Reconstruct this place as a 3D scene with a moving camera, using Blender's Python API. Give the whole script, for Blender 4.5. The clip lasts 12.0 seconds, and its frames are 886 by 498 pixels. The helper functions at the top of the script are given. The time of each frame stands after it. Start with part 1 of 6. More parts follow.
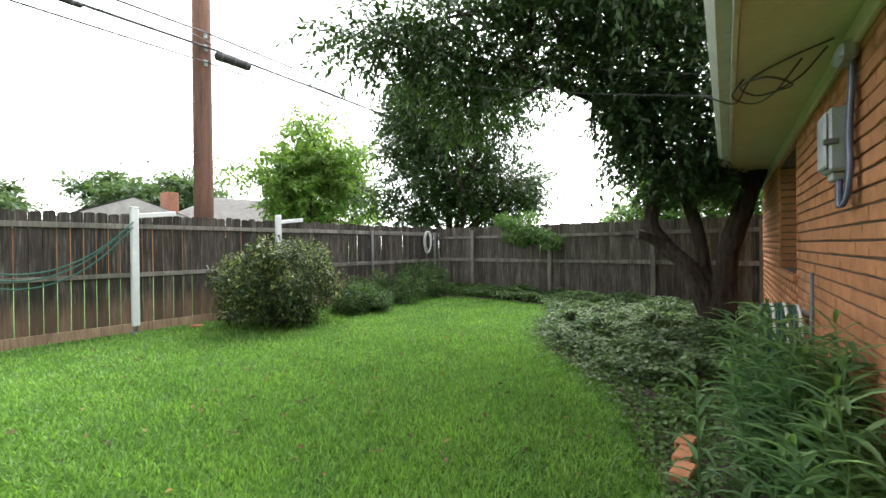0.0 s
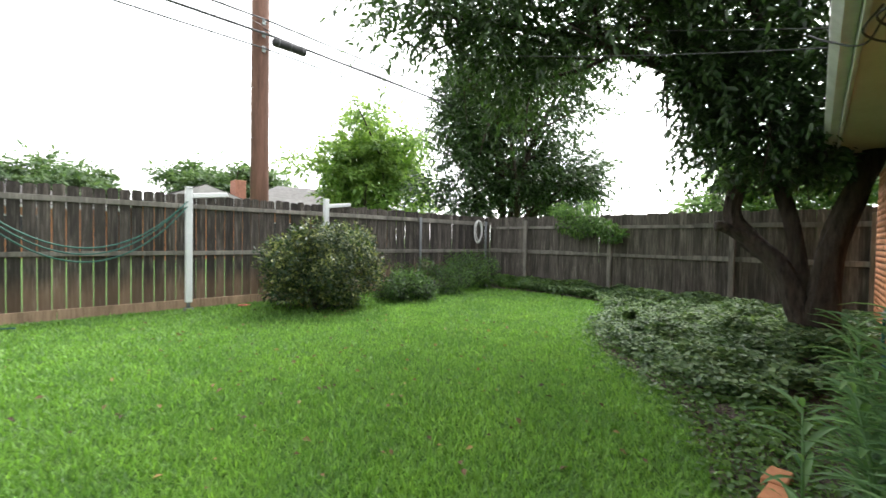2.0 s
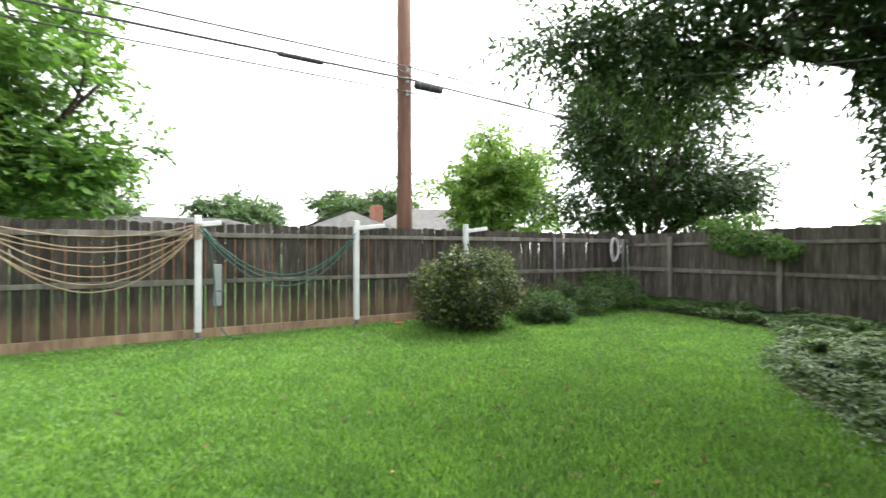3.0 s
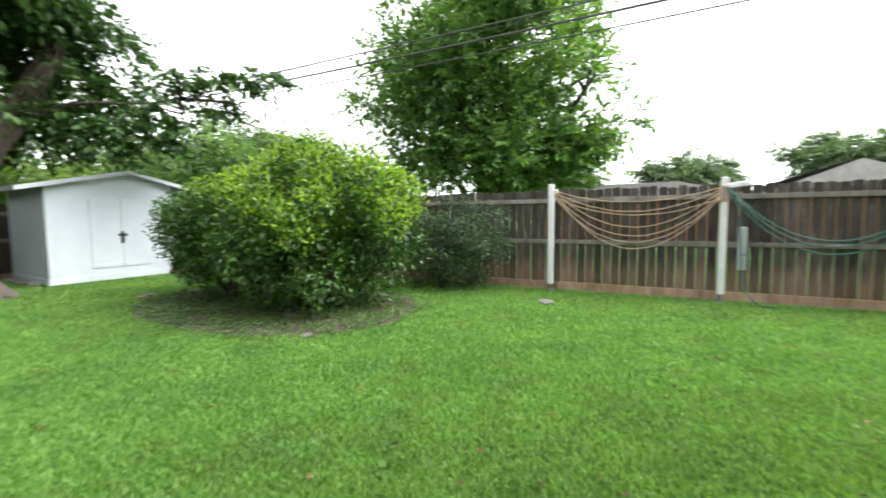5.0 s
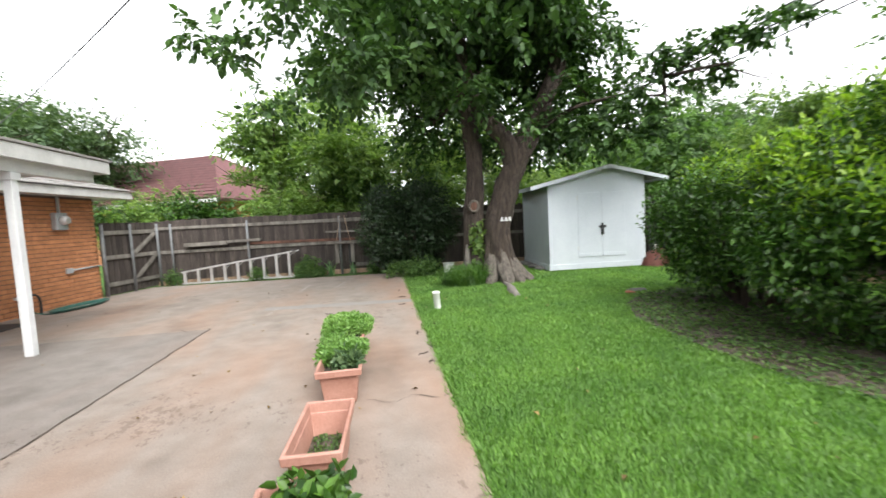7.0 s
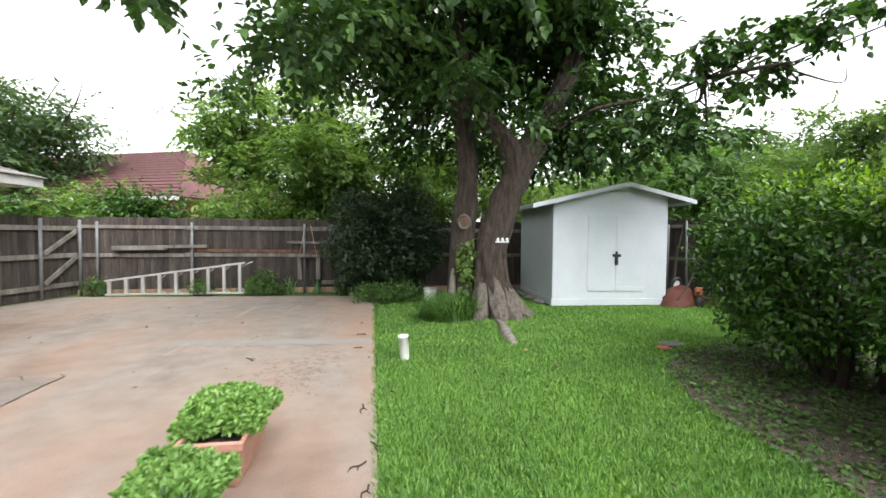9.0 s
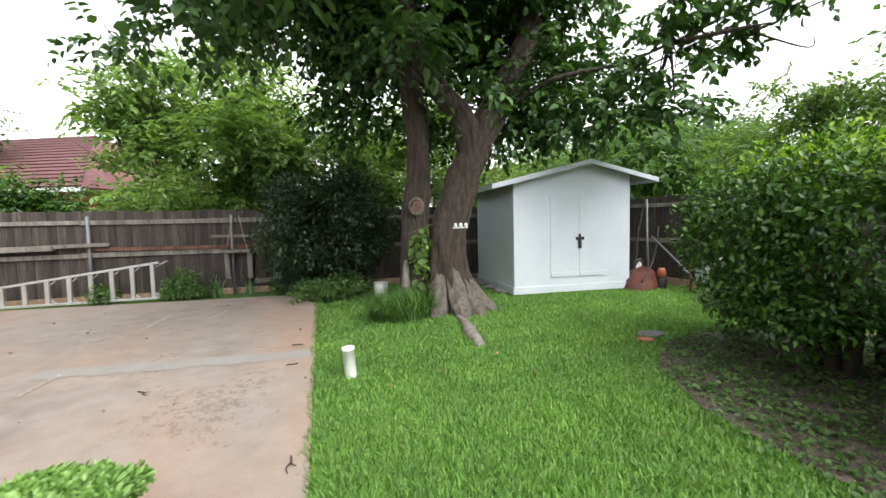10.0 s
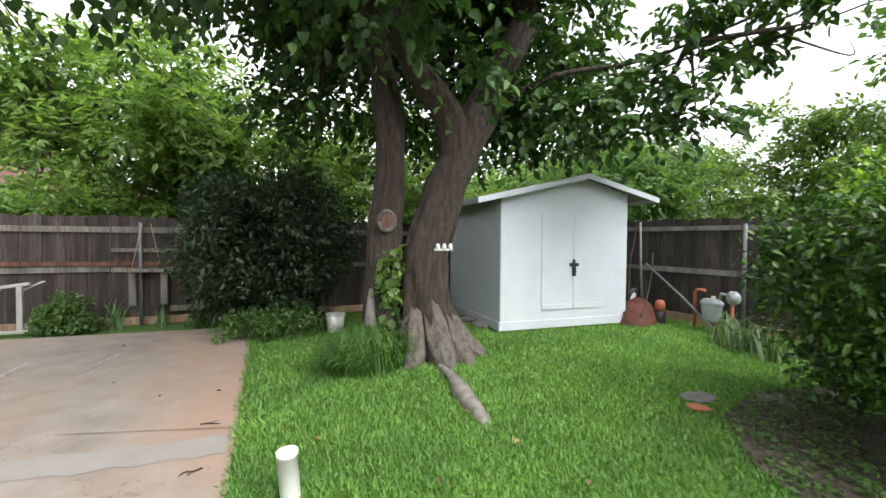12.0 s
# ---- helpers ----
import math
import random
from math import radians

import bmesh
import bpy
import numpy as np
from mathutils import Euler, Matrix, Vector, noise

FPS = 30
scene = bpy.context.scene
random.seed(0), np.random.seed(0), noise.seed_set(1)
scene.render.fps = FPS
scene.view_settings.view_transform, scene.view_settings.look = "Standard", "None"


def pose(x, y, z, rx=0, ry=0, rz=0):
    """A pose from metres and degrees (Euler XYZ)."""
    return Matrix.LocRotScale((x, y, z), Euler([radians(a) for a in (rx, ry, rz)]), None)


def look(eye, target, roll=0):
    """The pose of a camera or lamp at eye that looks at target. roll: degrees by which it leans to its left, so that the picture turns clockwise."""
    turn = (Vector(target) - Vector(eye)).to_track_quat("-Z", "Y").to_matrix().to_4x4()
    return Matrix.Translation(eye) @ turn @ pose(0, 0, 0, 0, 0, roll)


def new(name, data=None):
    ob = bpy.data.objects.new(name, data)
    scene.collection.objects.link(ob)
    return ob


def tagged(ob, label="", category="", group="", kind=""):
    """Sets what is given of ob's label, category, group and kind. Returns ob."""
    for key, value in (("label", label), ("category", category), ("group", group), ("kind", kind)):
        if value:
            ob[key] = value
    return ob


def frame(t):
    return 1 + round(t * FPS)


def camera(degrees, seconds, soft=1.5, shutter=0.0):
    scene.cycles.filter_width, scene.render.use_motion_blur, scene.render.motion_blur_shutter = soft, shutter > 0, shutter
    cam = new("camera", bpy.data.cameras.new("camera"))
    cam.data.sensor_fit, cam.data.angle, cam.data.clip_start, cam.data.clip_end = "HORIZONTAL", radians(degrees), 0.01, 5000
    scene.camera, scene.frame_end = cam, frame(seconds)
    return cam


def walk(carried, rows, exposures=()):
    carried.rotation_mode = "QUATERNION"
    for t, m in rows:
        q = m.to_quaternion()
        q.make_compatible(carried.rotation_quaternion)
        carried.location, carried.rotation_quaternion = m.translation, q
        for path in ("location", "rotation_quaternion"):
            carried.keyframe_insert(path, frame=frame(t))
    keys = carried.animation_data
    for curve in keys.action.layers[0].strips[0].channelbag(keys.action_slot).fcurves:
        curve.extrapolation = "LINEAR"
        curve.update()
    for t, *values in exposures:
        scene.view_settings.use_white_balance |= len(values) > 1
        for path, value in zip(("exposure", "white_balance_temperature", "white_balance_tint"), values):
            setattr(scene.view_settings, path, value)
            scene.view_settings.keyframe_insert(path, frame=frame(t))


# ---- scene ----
cam = camera(94.0, 12.0, shutter=0.3)
PATH = [
    (0, (0.653, 0.278, 1.362), (-0.571, 1.86, 1.349), -0.6),
    (0.5, (0.596, 0.573, 1.281), (-0.677, 2.115, 1.242), -1.9),
    (1, (0.579, 0.749, 1.209), (-0.702, 2.284, 1.158), -1.5),
    (1.5, (0.564, 0.795, 1.181), (-0.751, 2.301, 1.128), 0.0),
    (2, (0.525, 0.704, 1.254), (-0.901, 2.105, 1.207), 1.0),
    (2.5, (0.506, 0.483, 1.347), (-1.07, 1.714, 1.347), 0.5),
    (2.7, (0.517, 0.367, 1.385), (-1.133, 1.497, 1.397), 0.3),
    (4.3, (0.649, -0.76, 1.479), (-1.341, -0.936, 1.379), -2.2),
    (4.5, (0.659, -0.908, 1.467), (-1.301, -1.285, 1.333), -2.0),
    (5, (0.74, -1.228, 1.413), (-1.045, -2.118, 1.265), -0.4),
    (5.5, (0.822, -1.545, 1.381), (-0.644, -2.898, 1.236), 1.0),
    (6, (0.865, -1.93, 1.45), (-0.187, -3.62, 1.26), 0.4),
    (6.5, (0.85, -2.312, 1.467), (0.237, -4.208, 1.292), -0.8),
    (7, (0.767, -2.821, 1.466), (0.482, -4.795, 1.321), -3.0),
    (7.2, (0.703, -3.002, 1.463), (0.515, -4.99, 1.342), -3.7),
    (8.8, (0.354, -4.411, 1.474), (0.056, -6.387, 1.403), 1.0),
    (9, (0.317, -4.592, 1.479), (-0.015, -6.563, 1.41), 0.5),
    (9.5, (0.235, -5.052, 1.468), (-0.231, -6.995, 1.377), -0.1),
    (10, (0.168, -5.479, 1.453), (-0.394, -7.394, 1.323), -1.3),
    (10.5, (0.094, -5.888, 1.469), (-0.571, -7.771, 1.35), -1.1),
    (11, (0.083, -6.281, 1.473), (-0.718, -8.113, 1.412), 0.2),
    (11.5, (0.061, -6.608, 1.48), (-0.761, -8.432, 1.466), 0.5),
    (12, (0.07, -6.954, 1.498), (-0.713, -8.794, 1.447), 0.5),
]
EXPOSURES = [(0.0, 2.28), (2.7, 2.28), (4.3, 2.15), (6.5, 1.86), (9.0, 1.78), (12.0, 1.84)]
walk(cam, [(t, look(eye, target, roll)) for t, eye, target, roll in PATH], EXPOSURES)

# ---- light ----
SKY_STRENGTH, SUN_STRENGTH = 0.15, 1.2
world = bpy.data.worlds.new("overcast_sky")
scene.world = world
world.use_nodes = True
wn, wl = world.node_tree.nodes, world.node_tree.links
sky = wn.new("ShaderNodeTexSky")
sky.sky_type, sky.sun_disc = "NISHITA", False
sky.sun_elevation, sky.sun_rotation = radians(50), radians(-20)
sky.air_density, sky.dust_density, sky.ozone_density = 1.0, 1.0, 1.0
haze = wn.new("ShaderNodeHueSaturation")          # an even cloud cover takes the blue out of the sky
haze.inputs["Saturation"].default_value = 0.10
wl.new(sky.outputs[0], haze.inputs["Color"])
wl.new(haze.outputs[0], wn["Background"].inputs["Color"])
wn["Background"].inputs["Strength"].default_value = SKY_STRENGTH
sun = new("sun", bpy.data.lights.new("sun", "SUN"))
sun.data.energy, sun.data.angle, sun.data.color = SUN_STRENGTH, radians(45), (1.0, 0.97, 0.92)
sun.matrix_world = look((-8, 22, 28), (0, 0, 0))



# ---- materials ----
def material(name, rough=0.8, metal=0.0):
    m = bpy.data.materials.new(name)
    m.use_nodes = True
    b = m.node_tree.nodes["Principled BSDF"]
    b.inputs["Roughness"].default_value = rough
    b.inputs["Metallic"].default_value = metal
    return m, m.node_tree.nodes, m.node_tree.links, b


def ramp(nodes, stops):
    r = nodes.new("ShaderNodeValToRGB")
    e = r.color_ramp.elements
    while len(e) < len(stops):
        e.new(0.5)
    for q, (p, c) in zip(e, stops):
        q.position, q.color = p, (*c, 1)
    return r


def coords(nodes, links, stretch=(1, 1, 1), space="Object"):
    c, m = nodes.new("ShaderNodeTexCoord"), nodes.new("ShaderNodeMapping")
    m.inputs["Scale"].default_value = stretch
    links.new(c.outputs[space], m.inputs["Vector"])
    return m.outputs[0]


def world_coords(nodes, links, stretch=(1, 1, 1)):
    g, m = nodes.new("ShaderNodeNewGeometry"), nodes.new("ShaderNodeMapping")
    m.inputs["Scale"].default_value = stretch
    links.new(g.outputs["Position"], m.inputs["Vector"])
    return m.outputs[0]


def noise_tex(nodes, links, vec, scale, detail=6, rough=0.6):
    n = nodes.new("ShaderNodeTexNoise")
    n.inputs["Scale"].default_value, n.inputs["Detail"].default_value, n.inputs["Roughness"].default_value = scale, detail, rough
    links.new(vec, n.inputs["Vector"])
    return n.outputs["Fac"]


def blend(nodes, links, fac, a, b, mode="MIX"):
    m = nodes.new("ShaderNodeMix")
    m.data_type, m.blend_type = "RGBA", mode
    for sock, v in ((m.inputs[0], fac), (m.inputs[6], a), (m.inputs[7], b)):
        if isinstance(v, (int, float)):
            sock.default_value = v
        elif isinstance(v, tuple):
            sock.default_value = (*v, 1)
        else:
            links.new(v, sock)
    return m.outputs[2]


def bump(nodes, links, b, height, strength=0.3, dist=0.01):
    n = nodes.new("ShaderNodeBump")
    n.inputs["Strength"].default_value, n.inputs["Distance"].default_value = strength, dist
    links.new(height, n.inputs["Height"])
    links.new(n.outputs[0], b.inputs["Normal"])


def mottled(name, dark, light, scale=6, fine=60, rough=0.8, metal=0.0, relief=0.25, stretch=(1, 1, 1), vary=0.0, dist=0.008):
    """Two scales of variation between two colours, with a fine relief."""
    m, n, l, b = material(name, rough, metal)
    v = world_coords(n, l, stretch)
    big, small = noise_tex(n, l, v, scale), noise_tex(n, l, v, fine, 4, 0.7)
    mix = n.new("ShaderNodeMath")
    mix.operation = "MULTIPLY_ADD"
    l.new(small, mix.inputs[0])
    mix.inputs[1].default_value = 0.45
    half = n.new("ShaderNodeMath")
    half.operation = "MULTIPLY"
    l.new(big, half.inputs[0])
    half.inputs[1].default_value = 0.75
    l.new(half.outputs[0], mix.inputs[2])
    r = ramp(n, [(0.36, dark), (0.74, light)])
    l.new(mix.outputs[0], r.inputs[0])
    col = r.outputs[0]
    if vary:
        o, h = n.new("ShaderNodeObjectInfo"), n.new("ShaderNodeHueSaturation")
        mr = n.new("ShaderNodeMapRange")
        mr.inputs[3].default_value, mr.inputs[4].default_value = 1 - vary, 1 + vary
        l.new(o.outputs["Random"], mr.inputs[0])
        l.new(mr.outputs[0], h.inputs["Value"])
        l.new(col, h.inputs["Color"])
        col = h.outputs[0]
    l.new(col, b.inputs["Base Color"])
    bump(n, l, b, mix.outputs[0], relief, dist)
    return m


def leafy(name, dark, light, gloss=0.45, through_light=0.35):
    """A leaf: each blade has its own tone, and lets some light through."""
    m, n, l, b = material(name, gloss)
    g = n.new("ShaderNodeNewGeometry")
    r = ramp(n, [(0.0, dark), (0.6, tuple((p + q) / 2 for p, q in zip(dark, light))), (1.0, light)])
    l.new(g.outputs["Random Per Island"], r.inputs[0])
    patch = noise_tex(n, l, world_coords(n, l), 1.3, 3)
    pr = ramp(n, [(0.3, (0.72, 0.78, 0.72)), (0.7, (1.15, 1.1, 0.95))])
    l.new(patch, pr.inputs[0])
    col = blend(n, l, 1.0, r.outputs[0], pr.outputs[0], "MULTIPLY")
    l.new(col, b.inputs["Base Color"])
    t, mx = n.new("ShaderNodeBsdfTranslucent"), n.new("ShaderNodeMixShader")
    bright = blend(n, l, 1.0, col, (1.5, 1.6, 0.8), "MULTIPLY")
    l.new(bright, t.inputs["Color"])
    mx.inputs[0].default_value = through_light
    l.new(b.outputs[0], mx.inputs[1])
    l.new(t.outputs[0], mx.inputs[2])
    l.new(mx.outputs[0], n["Material Output"].inputs["Surface"])
    return m


def weathered_wood(name, dark, mid, light, vary=0.35, splash=0.0):
    """Grey weathered boards with grain down their length, dark stains, and a paler, redder foot where rain splashes."""
    m, n, l, b = material(name, 0.9)
    o = n.new("ShaderNodeObjectInfo")
    off = n.new("ShaderNodeVectorMath")
    off.operation = "MULTIPLY_ADD"
    c = n.new("ShaderNodeTexCoord")
    comb = n.new("ShaderNodeCombineXYZ")
    for i in range(3):
        l.new(o.outputs["Random"], comb.inputs[i])
    l.new(comb.outputs[0], off.inputs[0])
    off.inputs[1].default_value = (37, 51, 23)
    l.new(c.outputs["Object"], off.inputs[2])
    mp = n.new("ShaderNodeMapping")
    mp.inputs["Scale"].default_value = (30, 30, 1.4)
    l.new(off.outputs[0], mp.inputs["Vector"])
    grain = noise_tex(n, l, mp.outputs[0], 1.6, 8, 0.65)
    mp2 = n.new("ShaderNodeMapping")
    mp2.inputs["Scale"].default_value = (5, 5, 1.2)
    l.new(off.outputs[0], mp2.inputs["Vector"])
    stain = noise_tex(n, l, mp2.outputs[0], 1.0, 4, 0.6)
    r = ramp(n, [(0.25, dark), (0.52, mid), (0.8, light)])
    l.new(grain, r.inputs[0])
    sr = ramp(n, [(0.3, (0.5, 0.48, 0.46)), (0.68, (1.15, 1.12, 1.08))])
    l.new(stain, sr.inputs[0])
    col = blend(n, l, 1.0, r.outputs[0], sr.outputs[0], "MULTIPLY")
    if splash:      # red soil thrown up by rain: a ragged tide mark on the lowest boards
        sep, ad = n.new("ShaderNodeSeparateXYZ"), n.new("ShaderNodeMath")
        l.new(c.outputs["Object"], sep.inputs[0])
        ad.operation = "MULTIPLY_ADD"
        l.new(stain, ad.inputs[0])
        ad.inputs[1].default_value = -0.55
        l.new(sep.outputs["Z"], ad.inputs[2])
        tide = ramp(n, [(0.0, (splash, splash, splash)), (0.32, (0, 0, 0))])
        l.new(ad.outputs[0], tide.inputs[0])
        col = blend(n, l, tide.outputs[0], col, (0.27, 0.165, 0.105))
    h, mr = n.new("ShaderNodeHueSaturation"), n.new("ShaderNodeMapRange")
    mr.inputs[3].default_value, mr.inputs[4].default_value = 1 - vary, 1 + vary
    l.new(o.outputs["Random"], mr.inputs[0])
    l.new(mr.outputs[0], h.inputs["Value"])
    l.new(col, h.inputs["Color"])
    l.new(h.outputs[0], b.inputs["Base Color"])
    bump(n, l, b, grain, 0.5, 0.004)
    return m


WOOD = weathered_wood("weathered_picket", (0.017, 0.0145, 0.013), (0.068, 0.059, 0.053), (0.28, 0.255, 0.23), 0.5, 0.45)
BLEACHED = weathered_wood("bleached_picket", (0.03, 0.027, 0.024), (0.115, 0.104, 0.092), (0.33, 0.305, 0.27), 0.32)
RAILWOOD = weathered_wood("weathered_rail", (0.11, 0.105, 0.095), (0.235, 0.225, 0.205), (0.38, 0.36, 0.33), 0.15)
FOOTWOOD = weathered_wood("weathered_kickboard", (0.22, 0.15, 0.10), (0.40, 0.28, 0.195), (0.52, 0.39, 0.28), 0.12)
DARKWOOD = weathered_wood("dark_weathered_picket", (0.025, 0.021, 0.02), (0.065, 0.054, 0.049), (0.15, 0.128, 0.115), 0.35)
POSTSTEEL = mottled("galvanised_post", (0.13, 0.138, 0.145), (0.24, 0.25, 0.26), 8, 90, 0.6, 0.4, 0.1)
WHITE = mottled("white_paint", (0.62, 0.64, 0.66), (0.83, 0.84, 0.85), 3, 40, 0.55, 0, 0.12)
SHEDWHITE = mottled("shed_white_paint", (0.51, 0.555, 0.61), (0.61, 0.65, 0.70), 1.5, 25, 0.5, 0, 0.12)
TRIMWHITE = mottled("aged_white_trim", (0.50, 0.50, 0.49), (0.72, 0.72, 0.71), 4, 50, 0.6, 0, 0.15)
SOFFIT = mottled("cream_soffit_paint", (0.55, 0.53, 0.38), (0.68, 0.66, 0.50), 2, 30, 0.6, 0, 0.1)
SHINGLE = mottled("grey_shingle", (0.16, 0.15, 0.145), (0.33, 0.315, 0.30), 10, 70, 0.95, 0, 0.5, vary=0.15)
REDSHINGLE = mottled("red_shingle", (0.085, 0.036, 0.038), (0.16, 0.07, 0.07), 4, 30, 0.95, 0, 0.4)
BRICK = mottled("orange_brick", (0.35, 0.145, 0.062), (0.56, 0.25, 0.12), 9, 120, 0.9, 0, 0.35, vary=0.12)
MORTAR = mottled("dark_mortar", (0.07, 0.05, 0.04), (0.16, 0.115, 0.09), 20, 150, 0.95, 0, 0.3)
SOIL = mottled("dark_soil", (0.032, 0.026, 0.02), (0.15, 0.122, 0.095), 9, 70, 0.95, 0, 0.9, dist=0.03)
TERRACOTTA = mottled("terracotta_plastic", (0.35, 0.165, 0.12), (0.52, 0.29, 0.23), 5, 60, 0.6, 0, 0.1)
BARK = mottled("brown_bark", (0.008, 0.006, 0.005), (0.088, 0.066, 0.052), 17, 75, 0.95, 0, 1.0, (1, 1, 0.2), dist=0.07)
FOOTBARK = mottled("worn_grey_bark", (0.02, 0.017, 0.014), (0.20, 0.175, 0.15), 14, 70, 0.95, 0, 1.0, (1, 1, 0.35), dist=0.05)
PALEBARK = mottled("bare_grey_wood", (0.06, 0.052, 0.045), (0.27, 0.245, 0.22), 8, 50, 0.9, 0, 0.8, (1, 1, 0.3), dist=0.02)
POLEWOOD = mottled("creosoted_pole", (0.055, 0.026, 0.018), (0.20, 0.105, 0.075), 6, 40, 0.9, 0, 0.5, (1, 1, 0.08))
BLACK = mottled("black_rubber", (0.012, 0.012, 0.013), (0.03, 0.03, 0.032), 9, 60, 0.6, 0, 0.1)
CABLE = mottled("dark_cable", (0.03, 0.03, 0.034), (0.07, 0.07, 0.075), 9, 60, 0.6, 0, 0.1)
ROPE = mottled("tan_rope", (0.32, 0.22, 0.14), (0.50, 0.38, 0.26), 30, 200, 0.9, 0, 0.3)
HOSE = mottled("green_hose", (0.015, 0.075, 0.06), (0.04, 0.15, 0.12), 9, 60, 0.45, 0, 0.1)
GREYMETAL = mottled("grey_enamel", (0.33, 0.36, 0.38), (0.45, 0.48, 0.50), 6, 60, 0.45, 0.2, 0.1)
ALUMINIUM = mottled("aluminium", (0.55, 0.55, 0.55), (0.72, 0.72, 0.72), 6, 60, 0.4, 0.7, 0.1)
TRAYRED = mottled("dull_red_paint", (0.14, 0.048, 0.036), (0.26, 0.10, 0.075), 6, 60, 0.65, 0, 0.2)
CEMENT = mottled("pale_cement", (0.225, 0.208, 0.192), (0.275, 0.258, 0.24), 4, 60, 0.9, 0, 0.2)
RUST = mottled("faded_orange_paint", (0.28, 0.075, 0.04), (0.47, 0.15, 0.085), 6, 60, 0.65, 0, 0.2)
OLDBRICK = mottled("old_red_brick", (0.19, 0.078, 0.05), (0.38, 0.175, 0.12), 9, 110, 0.92, 0, 0.35, vary=0.1)
STONE = mottled("grey_stone", (0.09, 0.085, 0.08), (0.22, 0.21, 0.20), 9, 60, 0.9, 0, 0.5)
GLASS = mottled("dark_window", (0.03, 0.035, 0.04), (0.05, 0.055, 0.06), 2, 10, 0.08, 0, 0.0)
PIPEWHITE = mottled("white_pvc", (0.70, 0.70, 0.69), (0.84, 0.84, 0.83), 8, 60, 0.45, 0, 0.08)

OAK = leafy("dark_oak_leaf", (0.018, 0.040, 0.016), (0.062, 0.115, 0.042), 0.38, 0.30)
MULBERRY = leafy("mulberry_leaf", (0.020, 0.054, 0.016), (0.085, 0.175, 0.045), 0.6, 0.26)
LIGHTLEAF = leafy("bright_tree_leaf", (0.08, 0.15, 0.042), (0.25, 0.37, 0.125), 0.5, 0.48)
MIDLEAF = leafy("pecan_leaf", (0.056, 0.122, 0.04), (0.17, 0.29, 0.10), 0.5, 0.45)
BUSHLEAF = leafy("bush_leaf", (0.016, 0.052, 0.010), (0.095, 0.21, 0.032), 0.36, 0.2)
TIPLEAF = leafy("yellow_green_tip_leaf", (0.16, 0.31, 0.025), (0.34, 0.50, 0.06), 0.4, 0.4)
HOLLY = leafy("variegated_leaf", (0.025, 0.055, 0.018), (0.34, 0.37, 0.15), 0.45, 0.25)
COVERLEAF = leafy("ground_cover_leaf", (0.04, 0.088, 0.038), (0.19, 0.285, 0.145), 0.6, 0.28)
LILYLEAF = leafy("lily_leaf", (0.045, 0.115, 0.03), (0.17, 0.31, 0.09), 0.45, 0.35)
FARLEAF = leafy("distant_leaf", (0.045, 0.088, 0.045), (0.13, 0.20, 0.10), 0.6, 0.35)
DARKLEAF = leafy("dark_shrub_leaf", (0.014, 0.034, 0.016), (0.045, 0.085, 0.036), 0.38, 0.25)
SPEARLEAF = leafy("spear_leaf", (0.07, 0.16, 0.075), (0.24, 0.40, 0.20), 0.45, 0.4)
SUCCULENT = leafy("sedum_leaf", (0.12, 0.25, 0.06), (0.26, 0.43, 0.14), 0.4, 0.3)
GRASSBLADE = leafy("grass_blade", (0.095, 0.20, 0.046), (0.262, 0.468, 0.128), 0.5, 0.42)
DEADLEAF = leafy("dead_leaf", (0.05, 0.026, 0.014), (0.36, 0.24, 0.10), 0.7, 0.2)


def lawn_material():
    m, n, l, b = material("lawn_soil_and_thatch", 0.95)
    v = world_coords(n, l)
    fine, mid, big = noise_tex(n, l, v, 70, 5, 0.75), noise_tex(n, l, v, 5, 4), noise_tex(n, l, v, 0.45, 3)
    r = ramp(n, [(0.3, (0.04, 0.09, 0.017)), (0.55, (0.10, 0.21, 0.04)), (0.8, (0.18, 0.33, 0.075))])
    l.new(fine, r.inputs[0])
    pr = ramp(n, [(0.3, (0.75, 0.78, 0.7)), (0.7, (1.15, 1.12, 1.0))])
    l.new(mid, pr.inputs[0])
    c = blend(n, l, 1.0, r.outputs[0], pr.outputs[0], "MULTIPLY")
    br = ramp(n, [(0.35, (0.85, 0.9, 0.85)), (0.65, (1.1, 1.08, 1.0))])
    l.new(big, br.inputs[0])
    l.new(blend(n, l, 1.0, c, br.outputs[0], "MULTIPLY"), b.inputs["Base Color"])
    bump(n, l, b, fine, 0.8, 0.03)
    return m


